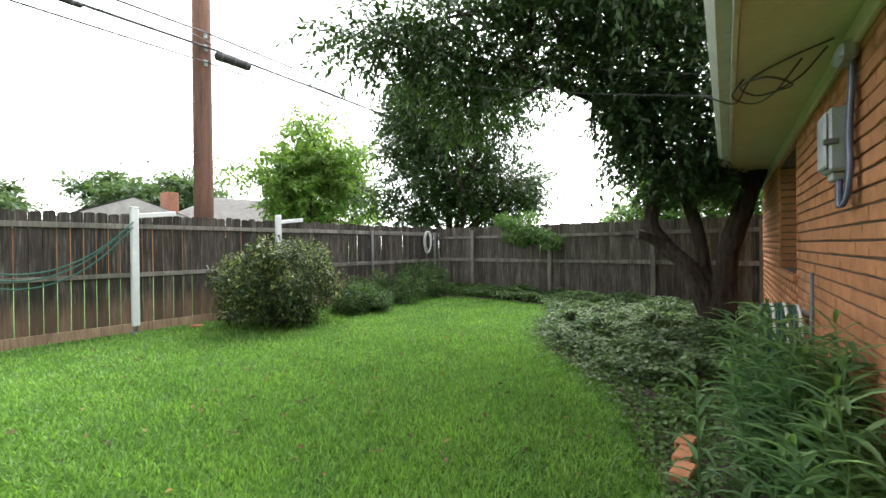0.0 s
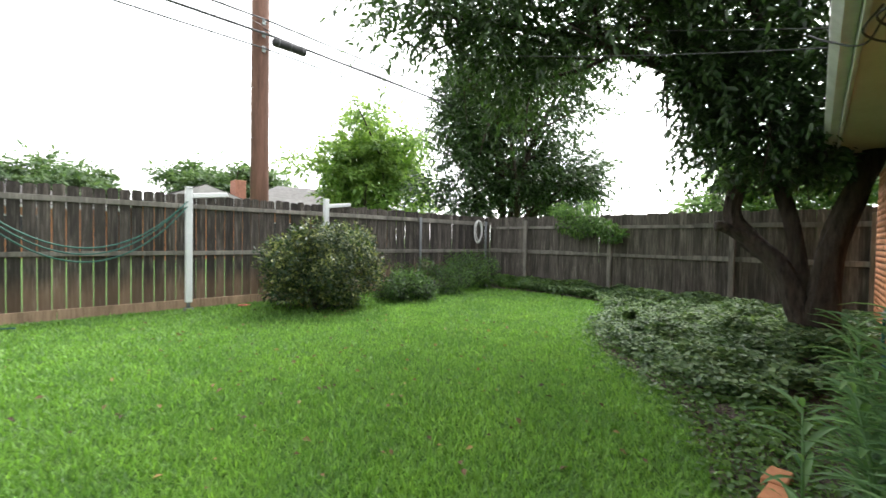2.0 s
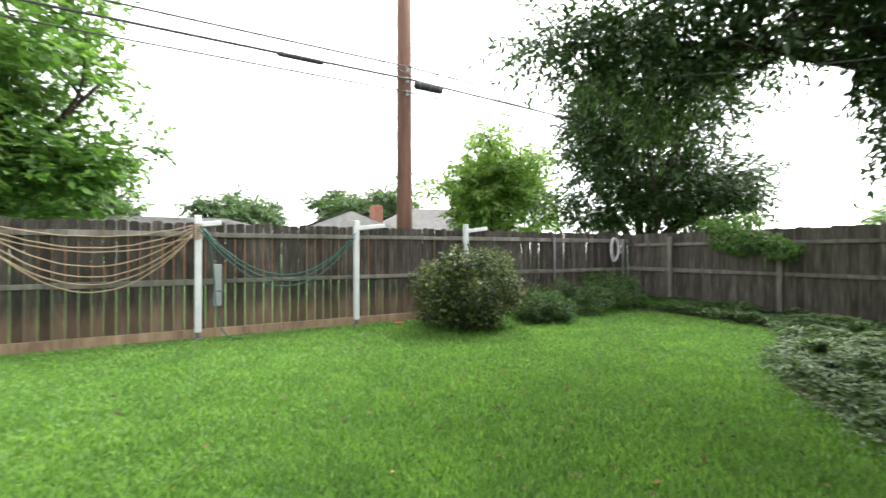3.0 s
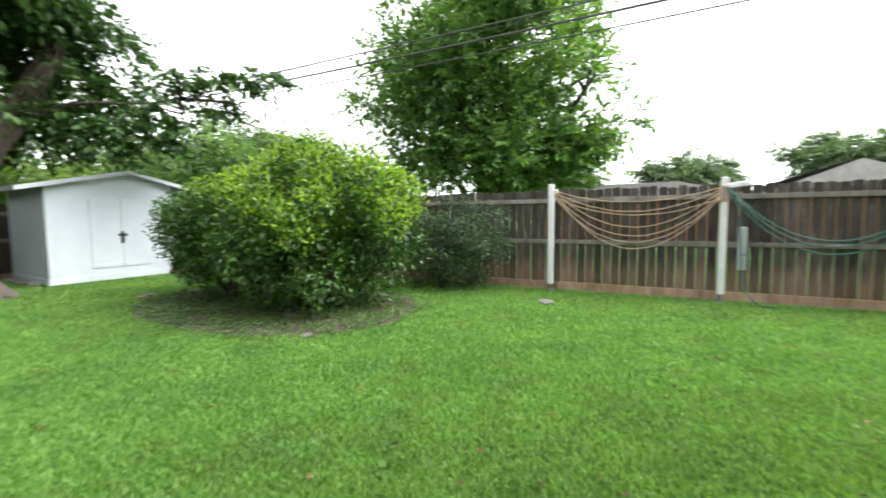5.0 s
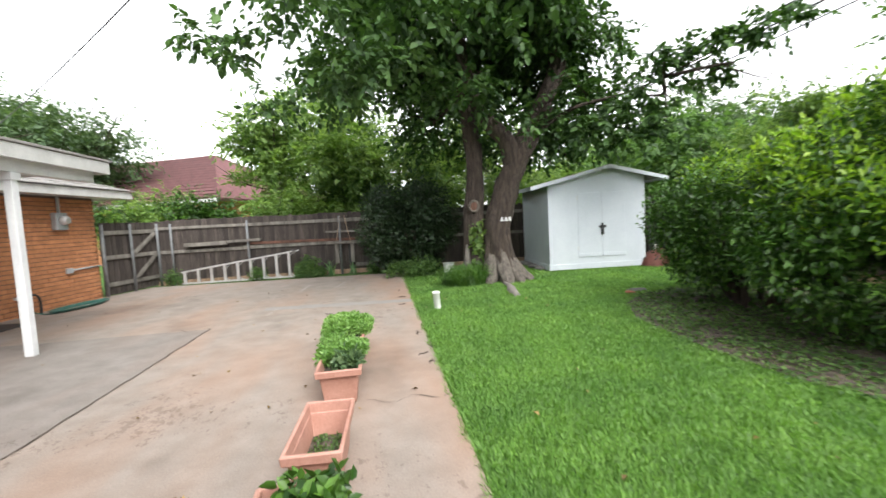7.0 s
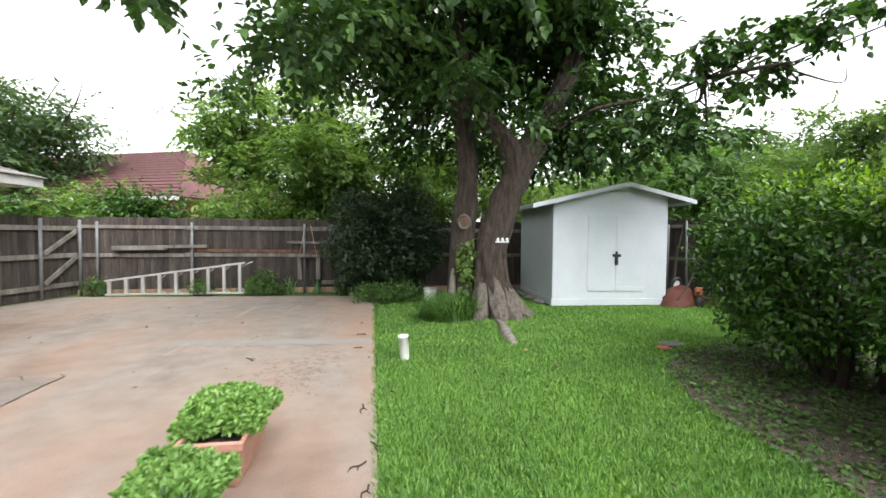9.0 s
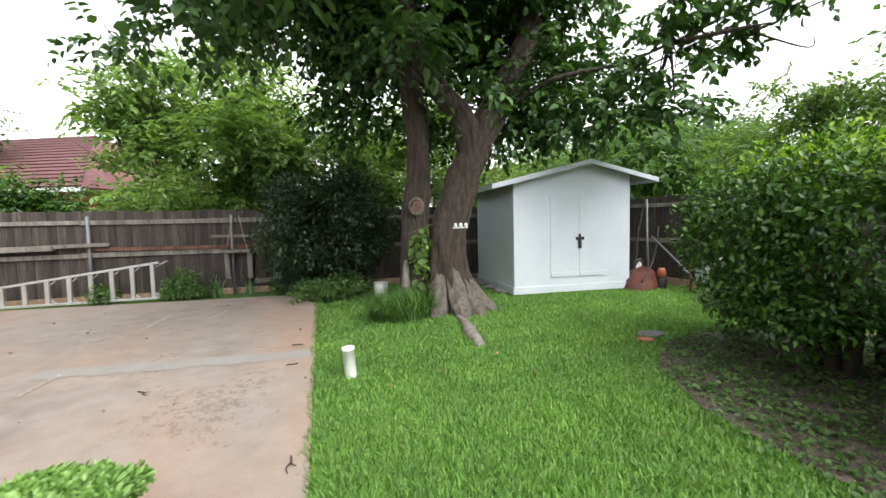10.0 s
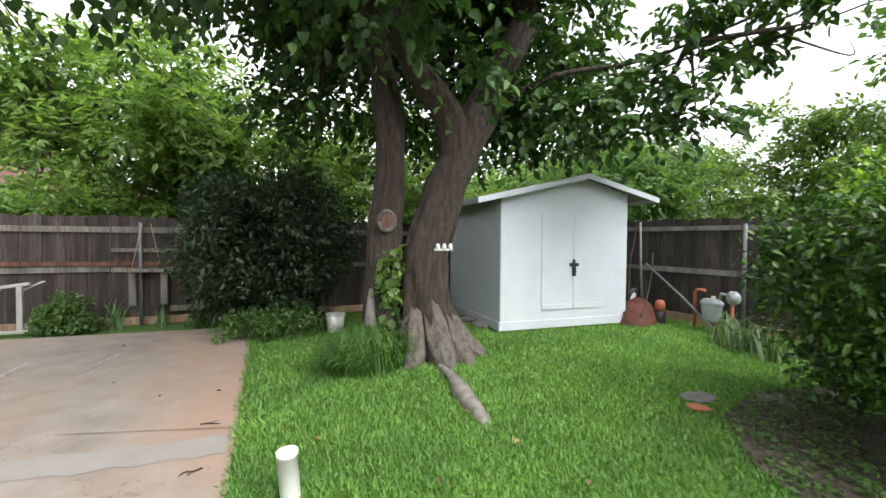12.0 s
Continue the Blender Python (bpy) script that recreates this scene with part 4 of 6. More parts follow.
    cl = cl[~(((cl[:, 0] > 0.3) & (cl[:, 1] > 0) & (thin_out < 0.5)) | ((cl[:, 0] > 1.5) & (thin_out < 0.5)))]
    hang = np.array([[x, y, z, 0.4, 0.4, 0.3] for x, y, z in ((0.55, 1.2, 3.9), (0.0, 2.2, 4.6), (0.9, 2.0, 3.9), (-0.5, 0.9, 3.6))])
    cl = np.vstack([cl, hang])
    made = 0
    for k in rng.permutation(len(cl)):
        src = min([thick[-4], thin[-3], cross[-2], low[-4], thick[-1], thin[-1], cross[-1]], key=lambda q: np.linalg.norm(np.array(q) - cl[k, :3]))
        if np.linalg.norm(np.array(src) - cl[k, :3]) < 2.6 and made < 24:
            limbs(bm, rng, src, 0.045, cl[k, :3], 2)
            made += 1
    part("trunk", bm, BARK, t)
    # bare grey wood at the foot, and an old knothole
    bm = bmesh.new()
    tube(bm, smooth_line([(0.62, 0.02, 0.0), (0.62, -0.02, 0.45), (0.6, -0.06, 0.85)], 5), [0.11, 0.11, 0.1, 0.1, 0.09, 0.08, 0.07, 0.06, 0.05, 0.04, 0.02], 8, 0.4)
    part("bare_wood", bm, PALEBARK, t, "pale bare wood where bark has gone")
    bm = bmesh.new()
    ring = [(0.40 + 0.105 * math.cos(a), -0.045 + 0.012 * math.sin(a * 2), 1.72 + 0.125 * math.sin(a)) for a in np.linspace(0, 2 * math.pi, 17)]
    tube(bm, ring, 0.03, 10, 0.4)
    k = part("knothole", bm, FOOTBARK, t, "ringed knothole")
    bm = bmesh.new()
    bmesh.ops.create_icosphere(bm, subdivisions=2, radius=0.1, matrix=Matrix.Translation((0.40, -0.055, 1.72)) @ Matrix.Diagonal((1.0, 0.3, 1.2, 1.0)))
    part("hollow", bm, POLEWOOD, k, "reddish-brown rotted hollow")
    sprays("crown", rng, cl, 52000, 0.15, MULBERRY, t, 0.75, 0.66, keep=lambda p: p[:, 2] > 2.6, per=9, full=True)
    # a sprig of young leaves on the stem
    sp = np.array([[0.38, 0.1, z, 0.17, 0.12, 0.2] for z in (0.55, 0.8, 1.05, 1.25)])
    foliage("shoot", rng, sp, 150, 0.12, LIGHTLEAF, t, 0.6, 0.8, "bright green shoots on the stem")
    return t


main_tree()


def surface_root():
    bm = bmesh.new()
    ln = smooth_line([(-1.75, -11.3, 0.02), (-1.72, -10.9, 0.03), (-1.62, -10.4, 0.03), (-1.56, -9.95, 0.01), (-1.5, -9.75, -0.05)], 5)
    tube(bm, ln, [0.05, 0.05, 0.055, 0.05, 0.055, 0.06, 0.065, 0.07, 0.075, 0.08, 0.085, 0.08, 0.08, 0.08, 0.075, 0.075, 0.07, 0.065, 0.06, 0.04, 0.02][:len(ln)], 8, 0.35)
    tagged(part("tree_root", bm, PALEBARK), "bare grey tree root across the grass", "tree root")


surface_root()


def front_tree():
    """The leaning multi-stemmed tree between the ground cover and the house."""
    rng = np.random.default_rng(33)
    t = tagged(empty("tree", pose(0.08, 8.0, 0)), "dark leaning three-stemmed tree over the bed", "tree")
    bm = bmesh.new()
    stems = (
        ([(0.05, 0.0, -0.1), (-0.15, 0, 0.4), (-0.35, 0.05, 0.95), (-0.75, 0.1, 1.35), (-0.95, 0.1, 1.75), (-0.8, 0.1, 2.6), (-1.0, 0, 3.6), (-1.9, -0.5, 4.6)], 0.24, 0.55),
        ([(0.0, 0.05, 0.2), (-0.15, 0.1, 0.8), (-0.25, 0.15, 1.5), (-0.5, 0.2, 2.6), (-0.4, 0.1, 3.8), (-0.3, -0.4, 5.0)], 0.17, 0.55),
        ([(0.05, 0.0, 0.2), (0.1, 0.05, 0.8), (0.18, 0.05, 1.4), (0.42, 0.1, 2.1), (0.6, 0.2, 2.9), (0.75, 0.3, 4.4)], 0.25, 0.4))
    tips = []
    for pts, r, taper in stems:
        ln = smooth_line(pts, 5)
        n = len(ln) - 1
        tube(bm, ln, [0.66 * r * (1 - taper * i / n) + 0.06 * max(0, 1 - i / 4) for i in range(n + 1)], 28, 0.3, ridge=0.025)
        tips += [ln[-1], ln[-6]]
    arm = smooth_line([(-0.95, 0, 3.2), (-1.8, -1.0, 3.9), (-3.0, -2.2, 4.3), (-4.2, -3.2, 4.6)], 5)
    tube(bm, arm, [0.11 * (1 - 0.7 * i / (len(arm) - 1)) for i in range(len(arm))], 8, 0.2)
    tips.append(arm[8])
    stub = smooth_line([(-0.7, 0.08, 1.3), (-1.0, -0.05, 1.5), (-1.12, -0.1, 1.52)], 4)
    tube(bm, stub, [0.09, 0.09, 0.085, 0.08, 0.08, 0.08, 0.085, 0.09, 0.07][:len(stub)], 8, 0.3)
    cl = clumps(rng, (-1.2, -1.0, 5.6), (3.4, 3.2, 2.3), 80, 0.8, 0.3)
    low = np.array([[x, y, z, 0.8, 0.8, 0.6] for x, y, z in ((-0.9, -0.3, 3.0), (-0.2, -0.4, 3.0), (0.2, -0.3, 2.9), (-1.3, -0.2, 3.5), (-0.5, 0.4, 2.7), (0.1, 0.6, 2.6), (-1.5, 0.2, 3.2), (-0.1, -0.6, 3.6), (-0.7, -0.8, 3.5), (-1.2, -0.8, 3.8), (0.3, -0.8, 3.4), (-0.6, -0.2, 2.5), (-1.7, -0.5, 3.0), (0.1, 0.0, 2.4))])
    over = np.array([[x, y, z, 0.8, 0.8, 0.4] for x, y, z in ((-2.4, -1.6, 4.0), (-3.0, -2.2, 4.1), (-3.6, -2.8, 4.0), (-4.1, -3.3, 4.3), (-4.4, -3.0, 4.7), (-3.3, -3.3, 4.5), (-2.2, -2.4, 4.4), (-1.8, -1.0, 3.7), (-4.7, -3.7, 4.6), (-3.9, -2.3, 3.7))])
    over[:, :2] += (0.55, 0.35)
    cl = np.vstack([cl, low, low + rng.normal(size=low.shape) * 0.05, over, over])
    for k in rng.choice(len(cl), 30, replace=False):
        limbs(bm, rng, tips[rng.integers(len(tips))], 0.055, cl[k, :3], 2)
    part("trunk", bm, BARK, t)
    sprays("crown", rng, cl, 58000, 0.115, OAK, t, 0.8, 0.44, full=True, keep=lambda p: (p[:, 2] > 2.0) & ~((p[:, 0] > 0.35) & (p[:, 2] < 2.9)) & ~((p[:, 0] < -1.6) & (p[:, 0] > -3.0) & (p[:, 1] > -1.8) & (p[:, 2] < 5.0)))
    return t


front_tree()

# trees beyond the fences
tree("tree", (-9.1, 13.4, 0), 8.2, (-8.9, 13.2, 5.0), (3.6, 3.2, 3.6), OAK, 54000, 0.15, "dark green oak tree beyond the fence", 41, 0.25, 70, 0.85)
tree("tree", (-17.2, 12.9, 0), 8.4, (-17.2, 12.9, 4.6), (3.3, 3.3, 3.5), LIGHTLEAF, 26000, 0.24, "bright green tree beyond the fence", 42, 0.22, 60, 1.0)
tree("tree", (-15.2, -7.2, 0), 11, (-15.2, -7.0, 6.2), (4.5, 4.6, 4.7), MIDLEAF, 54000, 0.23, "large green shade tree beyond the fence", 43, 0.35, 110, 1.15, droop=0.15, aspect=0.55, lobes=[(-15.4, -2.6, 4.7, 1.1, 1.1, 0.8), (-15.0, -3.4, 4.0, 1.1, 1.1, 0.9), (-15.2, -11.6, 7.4, 1.2, 1.2, 0.9), (-15.0, -3.6, 9.6, 1.2, 1.2, 0.9)])
tree("tree", (3.8, -20.3, 0), 7, (3.5, -19.8, 4.0), (3.2, 2.8, 3.1), LIGHTLEAF, 30000, 0.19, "bright green tree behind the back fence", 44, 0.15, 75, 0.75, keep=lambda p: (p[:, 2] > 3.3) | (p[:, 0] < 5.3))
tree("tree", (-3.6, -19.5, 0), 6, (-3.8, -19.2, 3.0), (2.9, 2.4, 2.4), LIGHTLEAF, 20000, 0.18, "bright green tree behind the shed", 58, 0.15, 55, 0.8)
tree("tree", (-2.2, 14.6, 0), 4, (-1.6, 14.4, 2.2), (2.6, 1.4, 1.5), MIDLEAF, 12000, 0.14, "small leafy green tree behind the far fence", 59, 0.1, 40, 0.55)
tree("tree", (-0.4, -20.5, 0), 6, (-0.2, -19.8, 3.1), (2.6, 2.4, 2.6), LIGHTLEAF, 27000, 0.165, "bright green tree behind the back fence", 45, 0.15, 55, 0.75)
tree("tree", (-11.2, -20, 0), 8, (-11.2, -20, 2.9), (5.0, 4.0, 2.1), MIDLEAF, 30000, 0.22, "green tree beyond the yard corner", 46, 0.2, 70, 1.1)
tree("tree", (-20.5, -27.5, 0), 9, (-20.5, -27.5, 4.8), (8.0, 5.0, 3.4), FARLEAF, 22000, 0.32, "distant green tree behind the shed", 47, 0.3, 60, 1.6)
tree("tree", (-37, 11.8, 0), 6.5, (-37, 11.8, 4.6), (4.8, 5.6, 2.6), FARLEAF, 20000, 0.36, "distant round green tree", 48, 0.3, 36, 1.5)
tree("tree", (-40, 1.5, 0), 6.5, (-40, 1.5, 4.0), (4.0, 4.6, 2.3), FARLEAF, 17000, 0.36, "distant round green tree", 49, 0.3, 36, 1.4)
tree("tree", (-34, -9, 0), 7, (-34, -9, 4.2), (4.6, 4.6, 2.6), FARLEAF, 18000, 0.36, "distant green tree beyond the roofs", 50, 0.3, 36, 1.5)
tree("tree", (17.5, -26, 0), 9, (17.5, -26, 5.8), (4.4, 4.4, 2.8), FARLEAF, 22000, 0.25, "green tree beyond the house wing", 51, 0.25, 55, 1.2)
tree("tree", (1.5, 16.5, 0), 5, (0.4, 16.0, 3.2), (2.8, 2.2, 1.6), MIDLEAF, 14000, 0.17, "small green tree behind the far fence", 52, 0.14, 40, 0.7)
for i, (x, y, w, h) in enumerate(((6.3, -17.2, 1.6, 2.6), (8.6, -18.4, 1.5, 2.8), (10.2, -19.5, 1.6, 3.0), (3.9, -16.8, 1.3, 2.2))):
    tree("tree", (x, y, 0), h, (x, y, h * 0.6), (w, 0.9, h * 0.45), LIGHTLEAF if i % 2 else BUSHLEAF, 7000, 0.12, "leafy green saplings behind the back fence", 53 + i, 0.05, 26, 0.5)


# ---- shrubs ----
def shrub(name, base, parts_, label, seed, stems=7, stem_r=0.03, stem_top=0.8, spread=0.5, bark=None, category="bush"):
    """A bush: bare stems at its foot, then layers of leaves (clump rows, count, length, material, droop, aspect)."""
    rng = np.random.default_rng(seed)
    s = tagged(empty(name, pose(*base)), label, category)
    for k in range(stems):
        a = rng.uniform(0, 6.28)
        f, g = rng.uniform(0.1, 0.45) * spread, rng.uniform(0.6, 1.3) * spread
        bm = bmesh.new()
        tube(bm, smooth_line([(f * math.cos(a), f * math.sin(a), -0.05), ((f + g) / 2 * math.cos(a + 0.2), (f + g) / 2 * math.sin(a + 0.2), stem_top * 0.5), (g * math.cos(a), g * math.sin(a), stem_top)], 4), [stem_r * (1.2 - 0.07 * i) for i in range(9)], 6, 0.2)
        part("stem", bm, bark or BARK, s)
    for i, (cl, count, length, mat, droop, aspect) in enumerate(parts_):
        foliage("foliage", rng, np.array(cl, float), count, length, mat, s, droop, aspect, keep=lambda p: p[:, 2] > 0.03, full=length > 0.07)
    return s


def shell_clumps(seed, centre, radii, n, size, zmin=0.2):
    rng = np.random.default_rng(seed)
    c = clumps(rng, centre, radii, n, size, 0.75)
    c[:, 5] = c[:, 3]
    return c[c[:, 2] > zmin]


def cut(cl, lo, hi):
    return cl[(cl[:, 2] >= lo) & (cl[:, 2] < hi)]


big = shell_clumps(61, (0, 0, 1.28), (1.4, 1.5, 1.1), 150, 0.34, 0.3)
shrub("bush", (-4.35, -5.9, 0), [(big, 34000, 0.075, BUSHLEAF, 0.1, 0.5), (cut(big * np.array([1.07, 1.07, 1.04, 0.9, 0.9, 0.9]), 1.35, 9), 12000, 0.075, TIPLEAF, -0.5, 0.45)], "big rounded bush with yellow-green young tips", 62, 14, 0.04, 1.0, 0.9)
rng6 = np.random.default_rng(63)
way6 = rng6.uniform(-1, 1, (150, 3))
way6 /= np.maximum((np.abs(way6) ** 4).sum(axis=1, keepdims=True) ** 0.25, 1e-6)       # a squarish, clipped outline
way6 *= 0.8 + 0.2 * rng6.random((150, 1))
big2 = np.hstack([np.array([0, 0, 1.22]) + way6 * np.array([1.0, 1.1, 0.72]), np.full((150, 3), 0.3) * rng6.uniform(0.8, 1.25, (150, 1))])
big2 = big2[(big2[:, 2] > 0.85) | (np.hypot(big2[:, 0], big2[:, 1]) < 0.95)]
shrub("bush", (-4.42, -7.95, 0), [(big2, 30000, 0.07, BUSHLEAF, 0.1, 0.5), (cut(big2, 1.75, 9), 3000, 0.07, TIPLEAF, -0.5, 0.45)], "big glossy green bush in the mulched bed", 64, 14, 0.04, 1.0, 0.7)
tree("tree", (-9.2, -11.6, 0), 4.4, (-9.2, -11.6, 2.8), (1.4, 1.7, 1.4), LIGHTLEAF, 16000, 0.11, "tall bright green shrub beyond the side fence", 65, 0.06, 40, 0.45)

rnd = shell_clumps(66, (0, 0, 0.74), (0.92, 0.98, 0.72), 130, 0.22, 0.1)
shrub("bush", (-6.1, 4.3, 0), [(rnd, 12000, 0.07, HOLLY, -0.2, 0.42), (rnd, 14000, 0.065, DARKLEAF, 0.1, 0.5)], "round grey-green variegated bush before the fence", 67, 8, 0.03, 0.6, 0.5)
fs = shell_clumps(68, (0, -0.1, 0.95), (0.65, 1.35, 0.95), 70, 0.26, 0.12)
shrub("shrub", (-6.75, -4.9, 0), [(fs, 10000, 0.066, DARKLEAF, 0.2, 0.38), (fs, 6000, 0.06, COVERLEAF, 0.2, 0.36)], "loose dark green shrub against the fence", 69, 8, 0.02, 1.3, 0.4)
dk = shell_clumps(70, (0, 0, 1.35), (1.25, 0.9, 1.1), 120, 0.34, 0.2)
shrub("shrub", (0.0, -14.3, 0), [(dk, 24000, 0.09, DARKLEAF, 0.1, 0.5)], "large dark green shrub against the back fence", 71, 8, 0.04, 1.2, 0.6)
for i, (x, y, w, h) in enumerate(((-6.6, 7.3, 0.95, 0.72), (-6.0, 6.1, 0.55, 0.5), (-6.8, 8.9, 0.85, 0.8))):
    c = shell_clumps(72 + i, (0, 0, h * 0.5), (w, w, h * 0.5), 40, 0.2, 0.05)
    shrub("shrub", (x, y, 0), [(c, 4000, 0.06, DARKLEAF, 0.2, 0.4), (c, 5000, 0.06, MIDLEAF, 0.2, 0.4)], "low dark green shrub along the fence", 75 + i, 4, 0.015, 0.3, 0.3)


# a leafy branch hanging over the far fence, and young growth along its foot
ov = np.array([[x, y, z, 0.35, 0.25, 0.2] for x, y, z in ((0, -0.45, 1.85), (0.4, -0.55, 1.75), (-0.4, -0.3, 2.0), (0.75, -0.6, 1.6), (0.2, -0.6, 1.55), (-0.7, -0.1, 2.1), (1.0, -0.65, 1.45), (0.1, -0.1, 2.15), (-0.2, -0.5, 1.65))])
shrub("shrub", (-4.6, 10.95, 0), [(ov, 2600, 0.09, MIDLEAF, 0.6, 0.45)], "leafy green branch hanging over the far fence", 81, 3, 0.02, 1.9, 0.3)


# ---- neighbours' houses ----
def neighbour(m, half, eave, ridge, ridge_half, roof, label, wall=BRICK, chimney=None):
    """A low house: walls, a hipped or gabled roof with eaves, a fascia, windows."""
    h = tagged(empty("house", m), label, "house")
    a, b = half
    for lo, hi in (((-a, -b, 0), (a, -b + 0.2, eave)), ((-a, b - 0.2, 0), (a, b, eave)), ((-a, -b + 0.2, 0), (-a + 0.2, b - 0.2, eave)), ((a - 0.2, -b + 0.2, 0), (a, b - 0.2, eave))):
        part("wall", bx(lo, hi), wall, h)
    bm = bmesh.new()
    e = 0.6
    c = [bm.verts.new(p) for p in ((-a - e, -b - e, eave - 0.1), (a + e, -b - e, eave - 0.1), (a + e, b + e, eave - 0.1), (-a - e, b + e, eave - 0.1))]
    r = [bm.verts.new((-ridge_half, 0, ridge)), bm.verts.new((ridge_half, 0, ridge))]
    for f in ((c[0], c[1], r[1], r[0]), (c[2], c[3], r[0], r[1]), (c[1], c[2], r[1]), (c[3], c[0], r[0])):
        bm.faces.new(f)
    bmesh.ops.recalc_face_normals(bm, faces=bm.faces)
    bmesh.ops.solidify(bm, geom=bm.faces[:], thickness=0.12)
    rf = part("roof", bm, roof, h)
    # courses of shingles, each a little proud of the one below
    bm = bmesh.new()
    n = 16
    for k in range(n):
        for s in (-1, 1):
            t0, t1 = k / n, (k + 0.96) / n
            def at(t, side):
                return Vector((side * ((a + e) * (1 - t) + ridge_half * t), s * (b + e) * (1 - t), eave - 0.1 + (ridge - eave + 0.1) * t))
            q = [at(t0, -1) + Vector((0, s * 0.02, 0.05)), at(t0, 1) + Vector((0, s * 0.02, 0.05)), at(t1, 1) + Vector((0, 0, 0.02)), at(t1, -1) + Vector((0, 0, 0.02))]
            bm.faces.new([bm.verts.new(p) for p in (q if s < 0 else q[::-1])])
    tagged(part("shingling", bm, roof, rf), kind="stuff")
    for s in (-1, 1):
        part("fascia", bx((-a - e, s * (b + e) - 0.015, eave - 0.26), (a + e, s * (b + e) + 0.015, eave - 0.11)), TRIMWHITE, h)
    for x in (-a * 0.5, a * 0.45):
        for s in (-1, 1):
            y = s * (b + 0.02)
            w = part("window", bx((x - 0.6, min(y, y - s * 0.06), 1.0), (x + 0.6, max(y, y - s * 0.06), 2.0)), GLASS, h)
            part("window_frame", bx((x - 0.68, min(y - s * 0.015, y - s * 0.05), 0.92), (x + 0.68, max(y - s * 0.015, y - s * 0.05), 2.08)), TRIMWHITE, w)
    if chimney:
        x, y, top = chimney
        part("chimney", bx((x - 0.45, y - 0.3, eave), (x + 0.45, y + 0.3, top), None, 0.02), OLDBRICK, h, "red brick chimney")
    return h


GREYROOF = mottled("pale_grey_roofing", (0.15, 0.145, 0.14), (0.27, 0.262, 0.252), 3, 30, 0.95, 0, 0.3)
neighbour(pose(13.6, -30.5, 0, 0, 0, 158), (8.0, 5.0), 3.0, 5.9, 3.6, REDSHINGLE, "low brick house with a red shingle roof", chimney=(-4.2, -1.0, 5.6))
neighbour(pose(-29.5, 7.0, 0, 0, 0, 0), (6.0, 2.4), 2.8, 3.9, 5.9, GREYROOF, "low neighbouring house with a grey gabled roof", chimney=(4.0, 2.2, 4.5))
neighbour(pose(-27.5, 14.5, 0, 0, 0, 80), (5.0, 4.0), 2.9, 4.7, 2.0, GREYROOF, "low neighbouring house with a pale grey roof")
neighbour(pose(-32, -2.5, 0, 0, 0, 90), (6.0, 4.0), 2.7, 3.8, 3.0, GREYROOF, "low neighbouring house with a long grey roof")
neighbour(pose(-22.5, -21.5, 0, 0, 0, 110), (7.0, 4.5), 2.6, 3.7, 4.0, GREYROOF, "low neighbouring house behind the shed")

# ---- utility pole and wires ----
PX, PY = -9.85, 4.58


def utility_pole():
    p = tagged(empty("utility_pole", pose(PX, PY, 0)), "tall brown wooden utility pole behind the fence", "utility pole")
    bm = bmesh.new()
    tube(bm, [(0, 0, -0.2), (0, 0, 3), (0, 0, 6), (0, 0, 10.5)], [0.215, 0.208, 0.198, 0.185], 20, 0.03)
    part("shaft", bm, POLEWOOD, p)
    for z in (5.7, 6.05, 6.35):
        bm = bmesh.new()
        tube(bm, [(0.15, -0.02, z), (0.3, -0.02, z)], 0.016, 8)
        box(bm, (0.225, -0.05, z - 0.07), (0.25, 0.03, z + 0.07), None, 0.004)
        part("bracket", bm, GREYMETAL, p, "steel wire bracket")
    for z in (3.0, 3.6, 4.2, 4.8):
        bm = bmesh.new()
        s = 1 if int(z * 10) % 4 else -1
        tube(bm, [(0.06, 0.19 * s, z), (0.08, 0.3 * s, z), (0.08, 0.31 * s, z + 0.03)], 0.009, 6)
        part("step_bolt", bm, GREYMETAL, p)
    return p


utility_pole()
WX = PX + 0.3
for z, r, lab in ((6.05, 0.028, "thick black telephone cable on a messenger wire"), (5.7, 0.017, "thin grey overhead wire"), (6.38, 0.02, "thin dark overhead service wire on poles")):
    bm = bmesh.new()
    for y0, y1, dz in ((-36, PY, 0.5), (PY, 42, -0.3)):
        a = (WX, y0, z + (dz if y0 < 0 else 0))
        b = (WX, y1, z + (dz if y1 > 20 else 0))
        tube(bm, sag(a, b, 0.25, 24), r, 6)
    tagged(part("overhead_wire", bm, CABLE), lab, "wire", "overhead wires")


def splice(y0, y1, z, r, lab):
    s = tagged(empty("splice_case", pose(WX, (y0 + y1) / 2, z)), lab, "cable splice")
    h = (y1 - y0) / 2
    bm = bmesh.new()
    tube(bm, [(0, -h, 0), (0, -h + 0.03, 0), (0, -h + 0.06, 0), (0, h - 0.06, 0), (0, h - 0.03, 0), (0, h, 0)], [r * 0.5, r * 0.95, r, r, r * 0.95, r * 0.5], 10)
    part("case", bm, BLACK, s)
    for k in (-0.7, 0, 0.7):
        bm = bmesh.new()
        tube(bm, [(0, k * h - 0.025, 0), (0, k * h + 0.025, 0)], r * 1.08, 10)
        part("clamp", bm, CABLE, s)
    for k in (-0.85, 0.85):
        bm = bmesh.new()
        tube(bm, [(0, k * h, r * 0.9), (0, k * h, r + 0.09)], 0.008, 6)
        part("hanger", bm, GREYMETAL, s)


